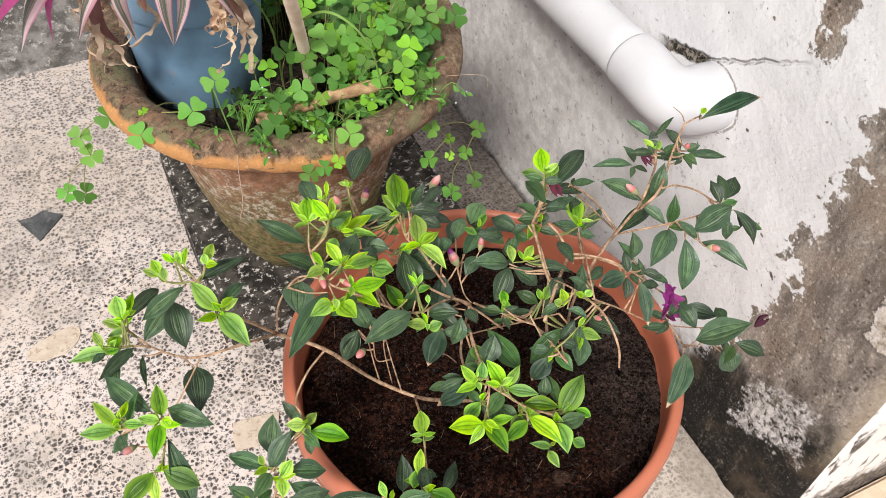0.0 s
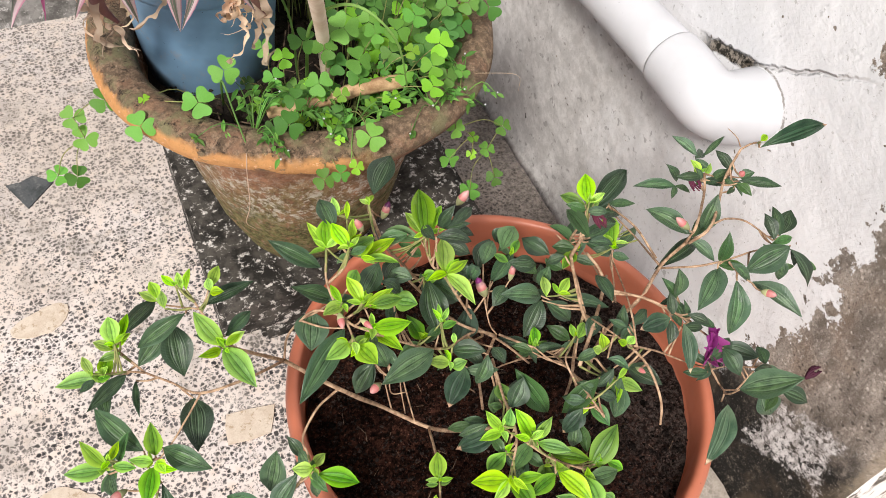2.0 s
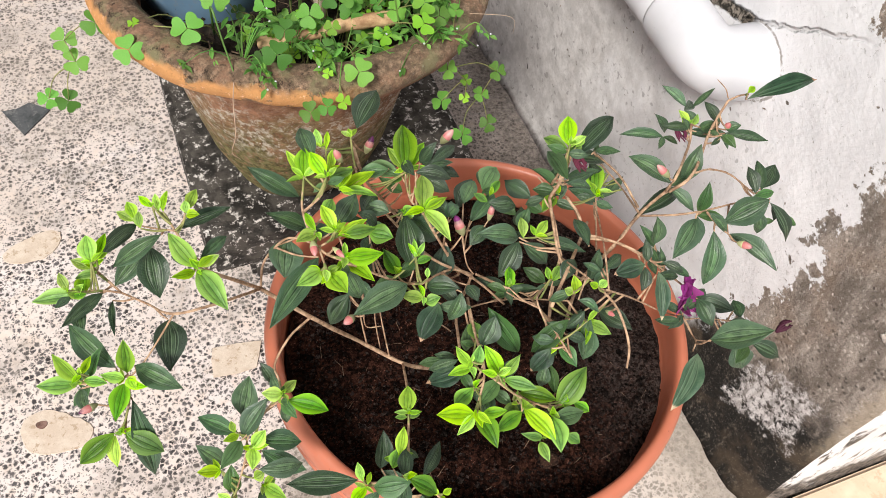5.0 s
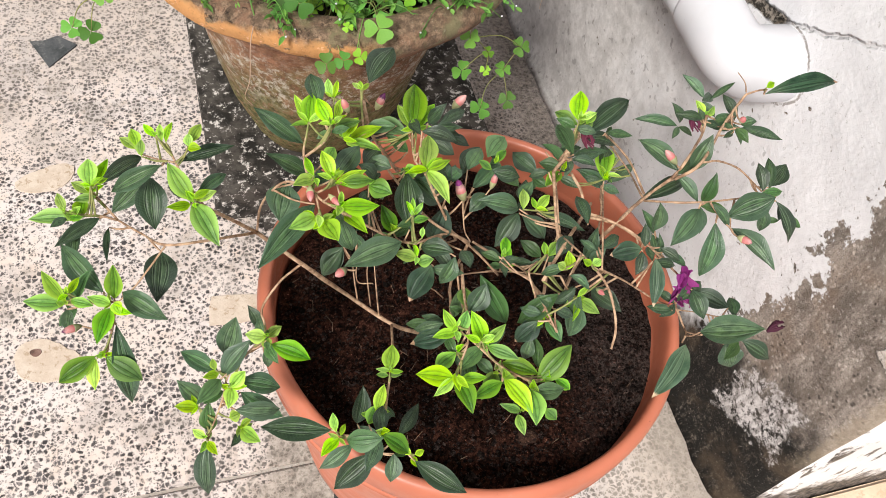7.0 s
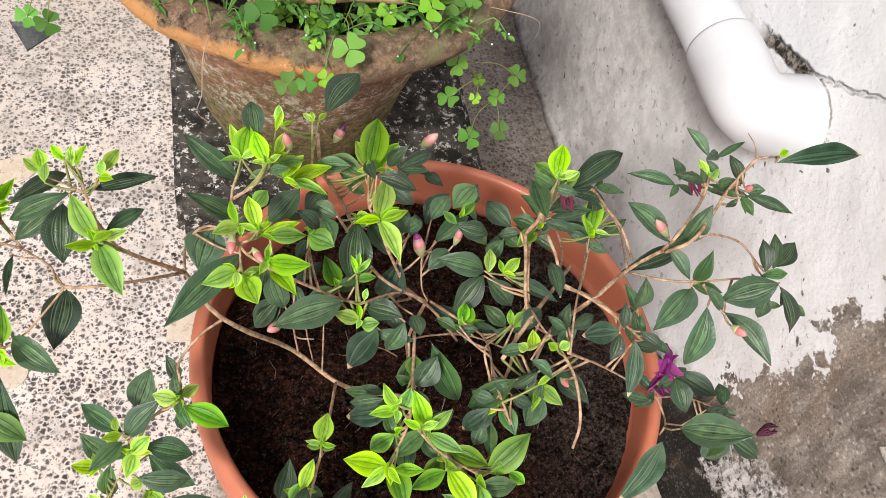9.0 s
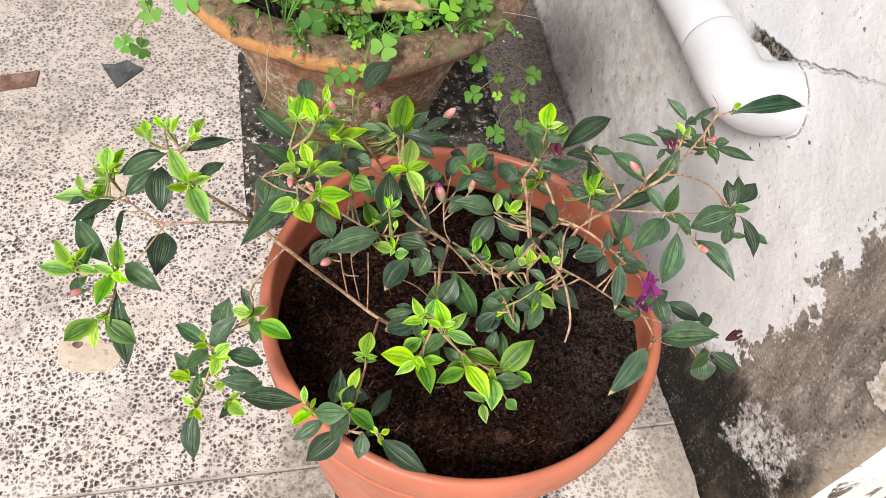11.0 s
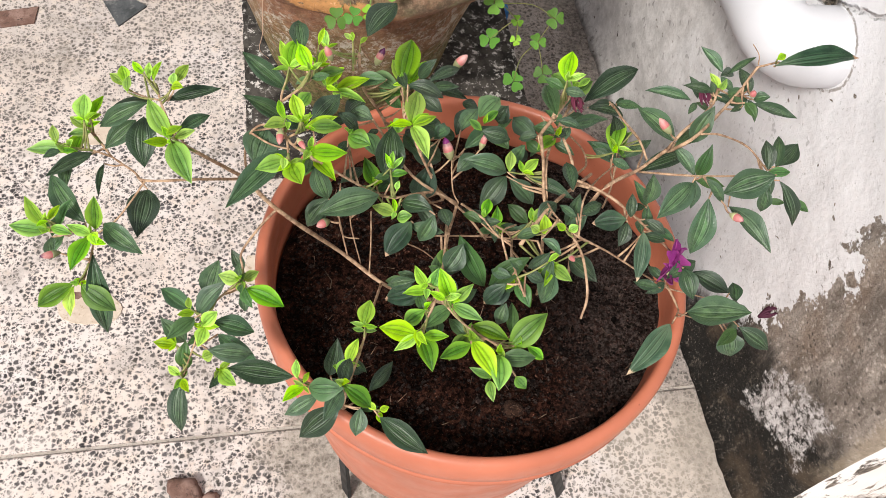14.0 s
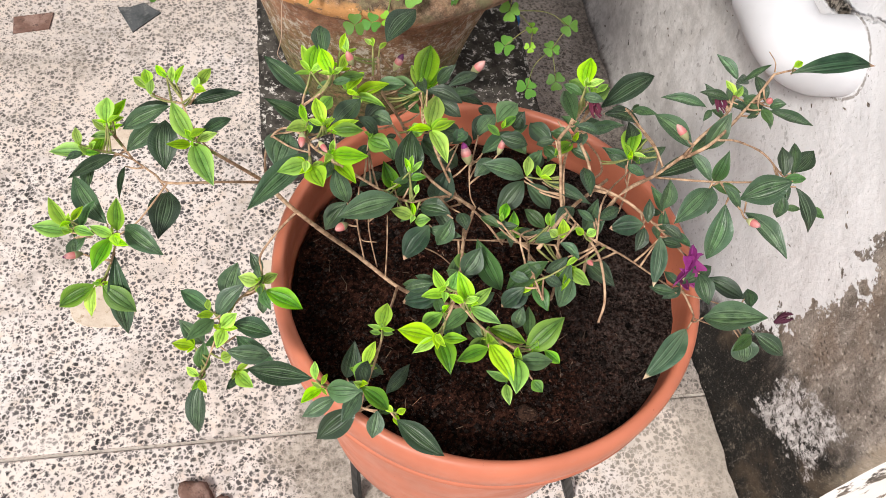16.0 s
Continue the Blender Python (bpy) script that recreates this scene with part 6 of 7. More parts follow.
leaf(LIME, 0.213, 0.290, 0.489, -0.007, 0.015, 0.014, 0.009)
leaf(LIME, 0.212, 0.288, 0.492, 0.012, 0.005, 0.012, 0.006)
leaf(GREEN, 0.211, 0.284, 0.497, 0.015, -0.013, 0.003, 0.007)
leaf(LIME, 0.201, 0.306, 0.479, -0.007, 0.010, 0.010, 0.006)
leaf(LIME, 0.202, 0.305, 0.476, -0.016, -0.001, 0.001, 0.006)
leaf(GREEN, 0.203, 0.303, 0.482, 0.004, 0.007, 0.012, 0.007)
leaf(TIPPED, 0.200, 0.306, 0.475, -0.023, 0.004, -0.015, 0.011)
leaf(DARK, 0.195, 0.311, 0.480, -0.017, 0.004, -0.011, 0.007)
leaf(MIDDLE, 0.239, 0.311, 0.464, -0.014, 0.026, 0.021, 0.013)
leaf(DARK, 0.222, 0.329, 0.454, 0.009, 0.008, 0.018, 0.011)
leaf(DARK, 0.203, 0.291, 0.471, -0.003, -0.021, 0.001, 0.010)
leaf(LIME, 0.191, 0.275, 0.481, -0.022, 0.005, 0.002, 0.011)
leaf(LIME, 0.191, 0.275, 0.479, -0.015, -0.010, 0.003, 0.006)
leaf(GREEN, 0.193, 0.275, 0.476, 0.004, -0.023, 0.002, 0.011)
leaf(GREEN, 0.198, 0.292, 0.477, -0.012, -0.003, -0.012, 0.009)
leaf(TIPPED, 0.243, 0.290, 0.506, -0.012, -0.004, -0.015, 0.009)
leaf(DARK, 0.246, 0.293, 0.508, -0.010, 0.008, -0.004, 0.006)
leaf(MIDDLE, 0.250, 0.293, 0.504, 0.004, -0.017, -0.002, 0.008)
leaf(DARK, 0.253, 0.295, 0.511, -0.008, 0.008, 0.003, 0.005)
leaf(DARK, 0.257, 0.297, 0.503, 0.008, -0.008, 0.005, 0.005)
leaf(DARK, 0.271, 0.295, 0.510, -0.005, -0.011, -0.020, 0.009)
leaf(LIME, 0.272, 0.299, 0.507, 0.008, -0.013, 0.004, 0.007)
leaf(LIME, 0.273, 0.301, 0.503, -0.006, -0.012, -0.002, 0.005)
leaf(DARK, 0.287, 0.308, 0.499, 0.010, -0.021, 0.006, 0.011)
leaf(DARK, 0.264, 0.306, 0.492, 0.009, 0.003, 0.013, 0.007)
leaf(GREEN, 0.260, 0.270, 0.460, 0.010, -0.007, -0.007, 0.006)
leaf(GREEN, 0.252, 0.255, 0.449, 0.005, -0.008, -0.001, 0.007)
leaf(GREEN, 0.239, 0.260, 0.439, -0.014, 0.005, 0.007, 0.005)
leaf(PALE, 0.350, 0.271, 0.471, -0.033, -0.027, -0.008, 0.013)
leaf(DARK, 0.361, 0.276, 0.475, 0.024, -0.017, 0.029, 0.017)
leaf(DARK, 0.418, 0.288, 0.413, 0.004, -0.014, -0.014, 0.017)
leaf(DARK, 0.413, 0.279, 0.438, 0.020, -0.015, -0.009, 0.011)
leaf(DARK, 0.414, 0.304, 0.439, -0.021, 0.019, -0.002, 0.012)
leaf(DARK, 0.418, 0.298, 0.436, 0.003, 0.015, 0.000, 0.009)
leaf(GREEN, 0.177, 0.376, 0.488, -0.007, 0.011, 0.016, 0.009)
leaf(DARK, 0.176, 0.358, 0.505, -0.037, -0.011, -0.001, 0.015)
leaf(DARK, 0.191, 0.361, 0.491, 0.017, -0.012, 0.007, 0.011)
leaf(TIPPED, 0.196, 0.350, 0.485, -0.017, -0.017, -0.012, 0.014)
leaf(LIME, 0.186, 0.352, 0.492, -0.014, 0.004, 0.004, 0.007)
leaf(GREEN, 0.187, 0.351, 0.488, 0.009, -0.002, 0.005, 0.007)
leaf(DARK, 0.260, 0.374, 0.498, -0.030, 0.004, 0.010, 0.012)
leaf(DARK, 0.270, 0.368, 0.500, 0.029, -0.016, -0.004, 0.008)
leaf(DARK, 0.259, 0.371, 0.498, -0.018, -0.014, -0.014, 0.013)
leaf(DARK, 0.260, 0.369, 0.499, 0.016, -0.011, -0.015, 0.011)
leaf(DARK, 0.266, 0.386, 0.491, 0.008, 0.005, 0.012, 0.008)
leaf(DARK, 0.294, 0.419, 0.471, -0.014, 0.016, 0.006, 0.010)
leaf(GREEN, 0.301, 0.406, 0.538, -0.010, 0.015, -0.003, 0.007)
leaf(DARK, 0.308, 0.407, 0.504, 0.023, -0.004, 0.006, 0.006)
leaf(DARK, 0.369, 0.436, 0.434, -0.007, 0.013, 0.023, 0.012)
leaf(DARK, 0.378, 0.442, 0.411, -0.024, 0.009, 0.012, 0.008)
leaf(DARK, 0.375, 0.436, 0.420, 0.027, 0.012, 0.005, 0.008)
leaf(GREEN, 0.375, 0.444, 0.425, 0.006, 0.002, 0.014, 0.006)
leaf(DARK, 0.237, 0.398, 0.493, 0.021, 0.013, 0.005, 0.007)
leaf(DARK, 0.236, 0.412, 0.495, 0.013, 0.014, 0.003, 0.010)
leaf(DARK, 0.278, 0.455, 0.445, 0.005, 0.005, 0.015, 0.010)
leaf(MIDDLE, 0.273, 0.348, 0.476, -0.012, 0.013, 0.004, 0.008)
leaf(GREEN, 0.258, 0.365, 0.447, 0.001, 0.008, 0.014, 0.007)
leaf(LIME, 0.268, 0.315, 0.517, -0.000, 0.007, 0.010, 0.007)
leaf(DARK, 0.287, 0.327, 0.505, 0.006, 0.009, 0.020, 0.008)
leaf(DARK, 0.288, 0.322, 0.507, 0.008, 0.002, 0.012, 0.007)
leaf(DARK, 0.258, 0.368, 0.447, -0.020, 0.010, 0.005, 0.007)
leaf(DARK, 0.275, 0.352, 0.459, -0.013, 0.011, -0.008, 0.005)
leaf(DARK, 0.266, 0.315, 0.520, -0.012, 0.004, -0.011, 0.006)
leaf(LIME, 0.417, 0.425, 0.508, -0.008, 0.007, 0.010, 0.006)
leaf(LIME, 0.410, 0.415, 0.520, 0.002, 0.002, 0.009, 0.004)
leaf(DARK, 0.426, 0.400, 0.527, 0.007, -0.004, 0.007, 0.007)
leaf(DARK, 0.424, 0.407, 0.528, -0.009, 0.006, -0.013, 0.007)
leaf(MIDDLE, 0.257, 0.300, 0.517, -0.021, -0.003, -0.024, 0.011)
leaf(DARK, 0.270, 0.304, 0.514, -0.011, -0.002, -0.013, 0.007)
leaf(MIDDLE, 0.254, 0.298, 0.506, -0.007, 0.008, 0.002, 0.006)
leaf(MIDDLE, 0.250, 0.299, 0.494, -0.013, 0.004, 0.007, 0.007)
leaf(DARK, 0.254, 0.294, 0.511, 0.010, -0.006, -0.002, 0.006)
leaf(TIPPED, 0.248, 0.295, 0.499, -0.015, -0.007, -0.012, 0.011)
leaf(GREEN, 0.249, 0.293, 0.504, 0.007, -0.015, -0.006, 0.008)
leaf(LIME, 0.249, 0.294, 0.503, -0.008, -0.006, -0.000, 0.004)
leaf(DARK, 0.270, 0.299, 0.516, -0.005, -0.015, -0.025, 0.008)
leaf(LIME, 0.271, 0.299, 0.507, -0.007, -0.013, -0.001, 0.004)
leaf(LIME, 0.271, 0.300, 0.508, -0.008, -0.003, -0.004, 0.004)
leaf(DARK, 0.249, 0.294, 0.473, -0.005, -0.008, -0.013, 0.008)
leaf(DARK, 0.262, 0.305, 0.529, 0.010, -0.009, -0.004, 0.006)
leaf(DARK, 0.214, 0.317, 0.477, 0.011, 0.010, 0.014, 0.013)
leaf(DARK, 0.147, 0.381, 0.470, -0.015, -0.008, -0.019, 0.012)
leaf(MIDDLE, 0.195, 0.326, 0.452, -0.015, 0.005, -0.008, 0.006)
leaf(DARK, 0.198, 0.318, 0.468, -0.012, 0.007, -0.002, 0.005)
leaf(TIPPED, 0.202, 0.320, 0.445, -0.024, -0.006, 0.005, 0.012)
leaf(MIDDLE, 0.213, 0.330, 0.445, 0.003, 0.011, 0.017, 0.007)


def gathered(leaves):
    """Leaves that spring from one node."""
    groups = []
    for foot, along in leaves:
        near = [g for g in groups if (g[0] - foot).length < 0.013]
        if near:
            near[0][1].append(along)
        else:
            groups.append((foot, [along]))
    return groups


def fill_sprigs():
    """Old leaves stand in pairs: where one is alone, a smaller one faces it or crosses it."""
    rnd = random.Random(8)
    for foot, spread in gathered(SPRIGS):
        size = sum(a.length for a in spread) / len(spread)
        arm = foot.x > 0.33 and foot.z > 0.45
        if not 0.012 < size < 0.030 or len(spread) > (3 if arm else 1) or not (arm or rnd.random() < 0.5):
            continue
        first = Vector((spread[0].x, spread[0].y, 0)).normalized()
        cross = Vector((-first.y, first.x, 0)) * rnd.choice((-1, 1))
        for way in ((cross, -first) if arm else (cross - first * 0.4,)):
            d = (way + Vector((0, 0, rnd.uniform(-0.4, 0.1)))).normalized() * size * rnd.uniform(0.6, 0.85)
            leaf(rnd.choice((DARK, DARK, MIDDLE)), *(foot - Vector((0, 0, 0.004))), *d, d.length * 0.36)


def fill_shoots():
    """Each young shoot ends in two furled leaves and carries a shorter pair below, crosswise."""
    rnd = random.Random(5)
    for foot, spread in gathered(SHOOTS):
        size = sum(a.length for a in spread) / len(spread)
        if size < 0.011 or len(spread) > 5:
            continue
        first = Vector((spread[0].x, spread[0].y, 0)).normalized()
        cross = Vector((-first.y, first.x, 0))
        for side in (1, -1):
            d = (first.lerp(cross, 0.3) * side * 0.55 + Vector((0, -0.25, 0.9))).normalized() * size * rnd.uniform(0.38, 0.5)
            leaf(LIME, *(foot + Vector((0, 0, 0.002))), *d, d.length * 0.38)
        if len(spread) <= 3:
            for side in (1, -1):
                d = (cross * side + first * rnd.uniform(-0.3, 0.3) + Vector((0, 0, rnd.uniform(-0.15, 0.3)))).normalized() * size * rnd.uniform(0.65, 1.0)
                leaf(rnd.choice((GREEN, MIDDLE, DARK)), *(foot - Vector((0, 0, 0.006))), *d, d.length * 0.42)


fill_sprigs()
fill_shoots()

# leaves along the far rim
leaf(DARK, 0.234, 0.414, 0.487, 0.017, 0.018, 0.004, 0.012)
leaf(DARK, 0.238, 0.402, 0.488, 0.021, 0.013, 0.005, 0.009)
leaf(DARK, 0.275, 0.459, 0.446, 0.008, 0.001, 0.013, 0.011)
leaf(MIDDLE, 0.277, 0.455, 0.437, 0.012, 0.005, 0.007, 0.005)
leaf(DARK, 0.289, 0.411, 0.483, -0.011, 0.020, -0.002, 0.012)
leaf(DARK, 0.277, 0.383, 0.523, -0.010, 0.004, -0.008, 0.006)
leaf(MIDDLE, 0.285, 0.389, 0.497, -0.007, 0.010, -0.001, 0.007)
leaf(DARK, 0.276, 0.399, 0.471, 0.002, 0.006, 0.014, 0.010)
leaf(DARK, 0.307, 0.404, 0.503, 0.018, -0.004, 0.011, 0.006)
leaf(DARK, 0.233, 0.417, 0.477, -0.004, 0.005, 0.010, 0.006)
leaf(DARK, 0.220, 0.400, 0.502, -0.011, 0.012, 0.003, 0.012)
leaf(DARK, 0.227, 0.417, 0.454, -0.023, 0.008, 0.019, 0.015)
leaf(DARK, 0.239, 0.489, 0.446, 0.017, -0.015, 0.006, 0.007)
leaf(DARK, 0.259, 0.494, 0.425, 0.011, -0.012, 0.003, 0.008)
leaf(DARK, 0.371, 0.432, 0.420, -0.025, 0.011, 0.014, 0.010)

bud("bud", 0.186, 0.470, 0.497, 0.005, 0.003, 0.010, 0.0043)
bud("bud", 0.239, 0.463, 0.499, 0.007, 0.001, 0.009, 0.0048)
bud("bud", 0.146, 0.367, 0.465, -0.007, -0.004, 0.001, 0.0044)
bud("bud", 0.153, 0.422, 0.554, -0.003, 0.003, 0.007, 0.0034)
bud("bud", 0.350, 0.362, 0.546, -0.006, 0.006, 0.005, 0.0040)
bud("bud", 0.379, 0.312, 0.530, 0.003, -0.007, 0.004, 0.0037)
bud("bud", -0.012, 0.346, 0.482, -0.008, -0.004, 0.004, 0.0035)
bud("bud", 0.130, 0.361, 0.559, 0.003, -0.007, 0.001, 0.0025)
bud("bud", 0.245, 0.391, 0.501, 0.003, 0.004, 0.009, 0.0033)
bud("bud", 0.276, 0.294, 0.527, 0.001, -0.005, 0.003, 0.0023)
bud("faded", 0.225, 0.386, 0.499, -0.003, 0.007, 0.009, 0.0051)
bud("bud", 0.121, 0.371, 0.555, -0.001, -0.008, -0.001, 0.0032)
bud("withered", 0.294, 0.392, 0.553, 0.002, -0.012, -0.002, 0.0054)
bud("withered", 0.398, 0.420, 0.522, 0.000, -0.013, -0.003, 0.0058)
bud("withered", 0.400, 0.264, 0.486, 0.009, 0.002, 0.004, 0.0050)
bud("bud", 0.417, 0.394, 0.538, -0.000, -0.001, 0.005, 0.0033)
flower(0.359, 0.306, 0.471)


# ---- blue pot with the striped plant, standing in the clay pot ----
BX, BY = 0.128, 0.742
blue_pot = thing("blue_pot", "dull blue plastic pot sunk in the clay pot", "pot", (BX, BY, 0))
part("pot_shell", lathe([(0.01, 0.428), (0.052, 0.428), (0.055, 0.431), (0.0600, 0.49), (0.0638, 0.526), (0.0650, 0.5325), (0.0658, 0.543), (0.0640, 0.543), (0.0625, 0.53), (0.01, 0.525)], 80), BLUE, blue_pot)
part("rim", lathe([(0.0646, 0.5320), (0.0668, 0.5335), (0.0682, 0.538), (0.0755, 0.602), (0.0765, 0.606), (0.0745, 0.609), (0.0715, 0.606), (0.068, 0.57), (0.0654, 0.545), (0.0646, 0.5320)], 80, closed=False), BLUE, blue_pot)
earth(BX, BY, 0.070, 0.585, OLDSOIL, "blue_pot_soil", "dark soil in the blue pot", 0.004, 5.0)

rhoeo = thing("striped_spiderwort", "drooping plant with pink, white and grey-striped leaves", "plant", (BX, BY, 0.585))
CROWN = Vector((BX, BY, 0.585))


def strap(material, width, *points, twist=0.0):
    """A long drooping leaf along a curve."""
    path = smooth_path(points, 7 if material is not STRAW else 12)
    bm = bmesh.new()
    uv = bm.loops.layers.uv.new("uv")
    rows = []
    for i, q in enumerate(path):
        v = i / (len(path) - 1)
        t = (path[min(i + 1, len(path) - 1)] - path[max(i - 1, 0)]).normalized()
        s = t.cross(Vector((-0.1, -0.6, 0.8))).normalized()
        n = s.cross(t)
        s, n = s * math.cos(v * twist) + n * math.sin(v * twist), n * math.cos(v * twist) - s * math.sin(v * twist)
        w = width * min(1.0, 0.55 + v * 1.5) * max(0.02, 1 - v ** 3.2)
        if material is STRAW:
            q = q + Vector([noise.noise(q * 120 + Vector((k * 9.0, 0, 0))) for k in range(3)]) * 0.0045
            w *= 0.75 + 0.7 * noise.noise(q * 150)
        curl = 0.22 if material is not STRAW else 0.9 * noise.noise(q * 60)
        rows.append([(bm.verts.new(q - CROWN + s * w * 0.5 * u + n * w * curl * (1 - u * u)), (u * 0.5 + 0.5, v)) for u in (-1, -0.6, -0.2, 0.2, 0.6, 1)])
    for a, b in zip(rows, rows[1:]):
        for i in range(5):
            quad = (a[i], b[i], b[i + 1], a[i + 1])
            f = bm.faces.new([k[0] for k in quad])
            for loop, k in zip(f.loops, quad):
                loop[uv].uv = k[1]
    return part("leaf", bm, material, rhoeo, "dead papery leaf" if material is STRAW else "")


strap(MAGENTA, 0.016, (0.10, 0.72, 0.60), (0.05, 0.62, 0.67), (0.005, 0.60, 0.645), (-0.025, 0.635, 0.595))
strap(MAGENTA, 0.014, (0.10, 0.72, 0.60), (0.055, 0.64, 0.66), (0.020, 0.625, 0.630), (-0.005, 0.64, 0.585))
strap(STRIPED, 0.021, (0.10, 0.71, 0.60), (0.05, 0.62, 0.665), (0.010, 0.615, 0.625), (-0.014, 0.668, 0.552))
strap(MAGENTA, 0.013, (0.11, 0.71, 0.60), (0.06, 0.61, 0.665), (0.022, 0.615, 0.630), (0.010, 0.660, 0.560))
strap(STRIPED, 0.017, (0.11, 0.71, 0.60), (0.075, 0.61, 0.66), (0.045, 0.615, 0.620), (0.028, 0.655, 0.560))
strap(RUSTY, 0.015, (0.11, 0.71, 0.60), (0.06, 0.63, 0.65), (0.045, 0.64, 0.590), (0.060, 0.676, 0.530))
strap(STRIPED, 0.018, (0.12, 0.70, 0.60), (0.075, 0.60, 0.66), (0.062, 0.605, 0.625), (0.069, 0.653, 0.550))
strap(RUSTY, 0.011, (0.12, 0.70, 0.60), (0.085, 0.60, 0.66), (0.078, 0.605, 0.625), (0.079, 0.625, 0.590))
strap(STRIPED, 0.016, (0.12, 0.70, 0.60), (0.095, 0.585, 0.665), (0.089, 0.585, 0.625), (0.093, 0.623, 0.560))
strap(STRIPED, 0.013, (0.12, 0.70, 0.60), (0.110, 0.585, 0.665), (0.102, 0.590, 0.615), (0.094, 0.622, 0.562))
strap(RUSTY, 0.014, (0.13, 0.70, 0.60), (0.115, 0.580, 0.66), (0.130, 0.580, 0.625), (0.148, 0.598, 0.580))
strap(STRIPED, 0.013, (0.13, 0.70, 0.60), (0.110, 0.575, 0.66), (0.124, 0.575, 0.63), (0.140, 0.594, 0.588))
for k in range(20):
    rnd = random.Random(50 + k)
    x = rnd.choice((0.045, 0.050, 0.058, 0.132, 0.138, 0.145, 0.075)) + rnd.uniform(-0.008, 0.008)
    y = 0.655 - max(0, x - 0.05) * 0.55
    low = rnd.uniform(0.505, 0.57) if x < 0.07 else rnd.uniform(0.515, 0.58)
    strap(STRAW, rnd.uniform(0.005, 0.011), (0.11, 0.70, 0.60), (x * 0.6 + 0.04, y - 0.03, 0.645), (x + rnd.uniform(-0.006, 0.006), y - 0.012, 0.60), (x + rnd.uniform(-0.012, 0.012), y + rnd.uniform(-0.01, 0.012), (low + 0.60) / 2), (x + rnd.uniform(-0.014, 0.014), y + rnd.uniform(-0.006, 0.014), low + 0.012), (x + rnd.uniform(-0.016, 0.016), y + rnd.uniform(-0.01, 0.014), low + rnd.uniform(-0.006, 0.010)), twist=rnd.uniform(-1.6, 1.6))


# ---- sticks and weeds in the clay pot ----
stick = part("wooden_stake", tube([(0.218, 0.680, 0.425), (0.210, 0.662, 0.455), (0.196, 0.628, 0.53), (0.171, 0.563, 0.62), (0.140, 0.485, 0.73)], 0.0052, 0.0052, 14, 6, 0.03), WOOD, None, "pale round wooden stake stuck in the soil")
tagged(stick, category="stake")
twig = part("broken_stick", tube([(0.145, 0.612, 0.478), (0.185, 0.604, 0.486), (0.220, 0.602, 0.492), (0.252, 0.600, 0.492)], 0.0045, 0.0058, 12, 8, 0.35), OLDWOOD, None, "broken barkless stick lying across the soil")
tagged(twig, category="stick")
chip = part("blue_scrap", box(0.445, 0.453, 0.978, 0.994, 0.0, 0.05, 0.001), BLUEBIT, None, "scrap of bright blue plastic behind the slab", smooth=False)
tagged(chip, category="scrap")

weeds = thing("clover_weed", "wood sorrel weed spilling over the clay pot lip", "weed", (CX, CY, 0.455))
ROOT = Vector((CX, CY, 0.455))


def clover_mesh(material, seed):
    """Three folded heart-shaped leaflets; diameter 1."""
    bm = bmesh.new()
    rnd = random.Random(seed)
    for k in range(3):
        a = 2 * math.pi * k / 3 + rnd.uniform(-0.12, 0.12)
        droop = rnd.uniform(0.05, 0.16)
        c, s = math.cos(a), math.sin(a)

        def spot(x, y):
            z = -droop * x * 2 * x + 0.26 * abs(y) - 0.25 * y * y
            return bm.verts.new((x * c - y * s, x * s + y * c, z))

        half = [(0.03, 0.03), (0.10, 0.14), (0.20, 0.25), (0.32, 0.315), (0.43, 0.30), (0.495, 0.215), (0.495, 0.10)]
        spine = [(0.02, 0), (0.10, 0), (0.18, 0), (0.26, 0), (0.35, 0), (0.42, 0), (0.462, 0)]
        mid = [spot(x, y) for x, y in spine]
        for sign in (1, -1):
            rim = [spot(x, y * sign) for x, y in half]
            for i in range(6):
                q = (mid[i], mid[i + 1], rim[i + 1], rim[i])
                bm.faces.new(q if sign < 0 else tuple(reversed(q)))
    bmesh.ops.recalc_face_normals(bm, faces=bm.faces)
    return mesh_of("clover_leaf", bm, material)


CLOVERS = {}
SPOTS = []
WIND = random.Random(21)


def clover(material, x, y, z, size, foot=None):
    key = (material.name, WIND.randrange(3))
    if key not in CLOVERS:
        CLOVERS[key] = clover_mesh(material, key[1])
    ob = new("clover_leaf", CLOVERS[key])
    ob.parent = weeds
    turn = WIND.uniform(0, 6.28)
    tilt = Euler((WIND.uniform(0.3, 0.85) if z > 0.45 or x > 0.32 else WIND.uniform(0.75, 1.1), WIND.uniform(-0.35, 0.25), 0)).to_matrix().to_4x4() @ Matrix.Rotation(turn, 4, "Z")
    ob.matrix_basis = Matrix.Translation(Vector((x, y, z)) - ROOT) @ tilt @ Matrix.Diagonal((size * 0.98, size * 0.98, size * 0.98, 1))
    d = Vector((x - CX, y - CY, 0))
    SPOTS.append(Vector((x, y, z)))
    if z < 0.465:
        near = [q for q in SPOTS if q.z > z + 0.012]
        if near:
            foot = min(near, key=lambda q: (q - SPOTS[-1]).length)
    if foot is None:
        inside = d * min(1.0, 0.11 / max(0.02, d.length))
        foot = Vector((CX, CY, 0)) + inside * WIND.uniform(0.75, 0.95) + Vector((0, 0, 0.438))
    over = Vector((x, y, z)).lerp(foot, 0.45) + Vector((WIND.uniform(-0.006, 0.006), WIND.uniform(-0.004, 0.006), 0.012 if z > 0.465 else 0.004))
    part("stalk", tube([foot - ROOT, over - ROOT, Vector((x, y, z - 0.0005)) - ROOT], 0.0006, 0.0004, 5, 4), STEM_GREEN, weeds)
    return ob


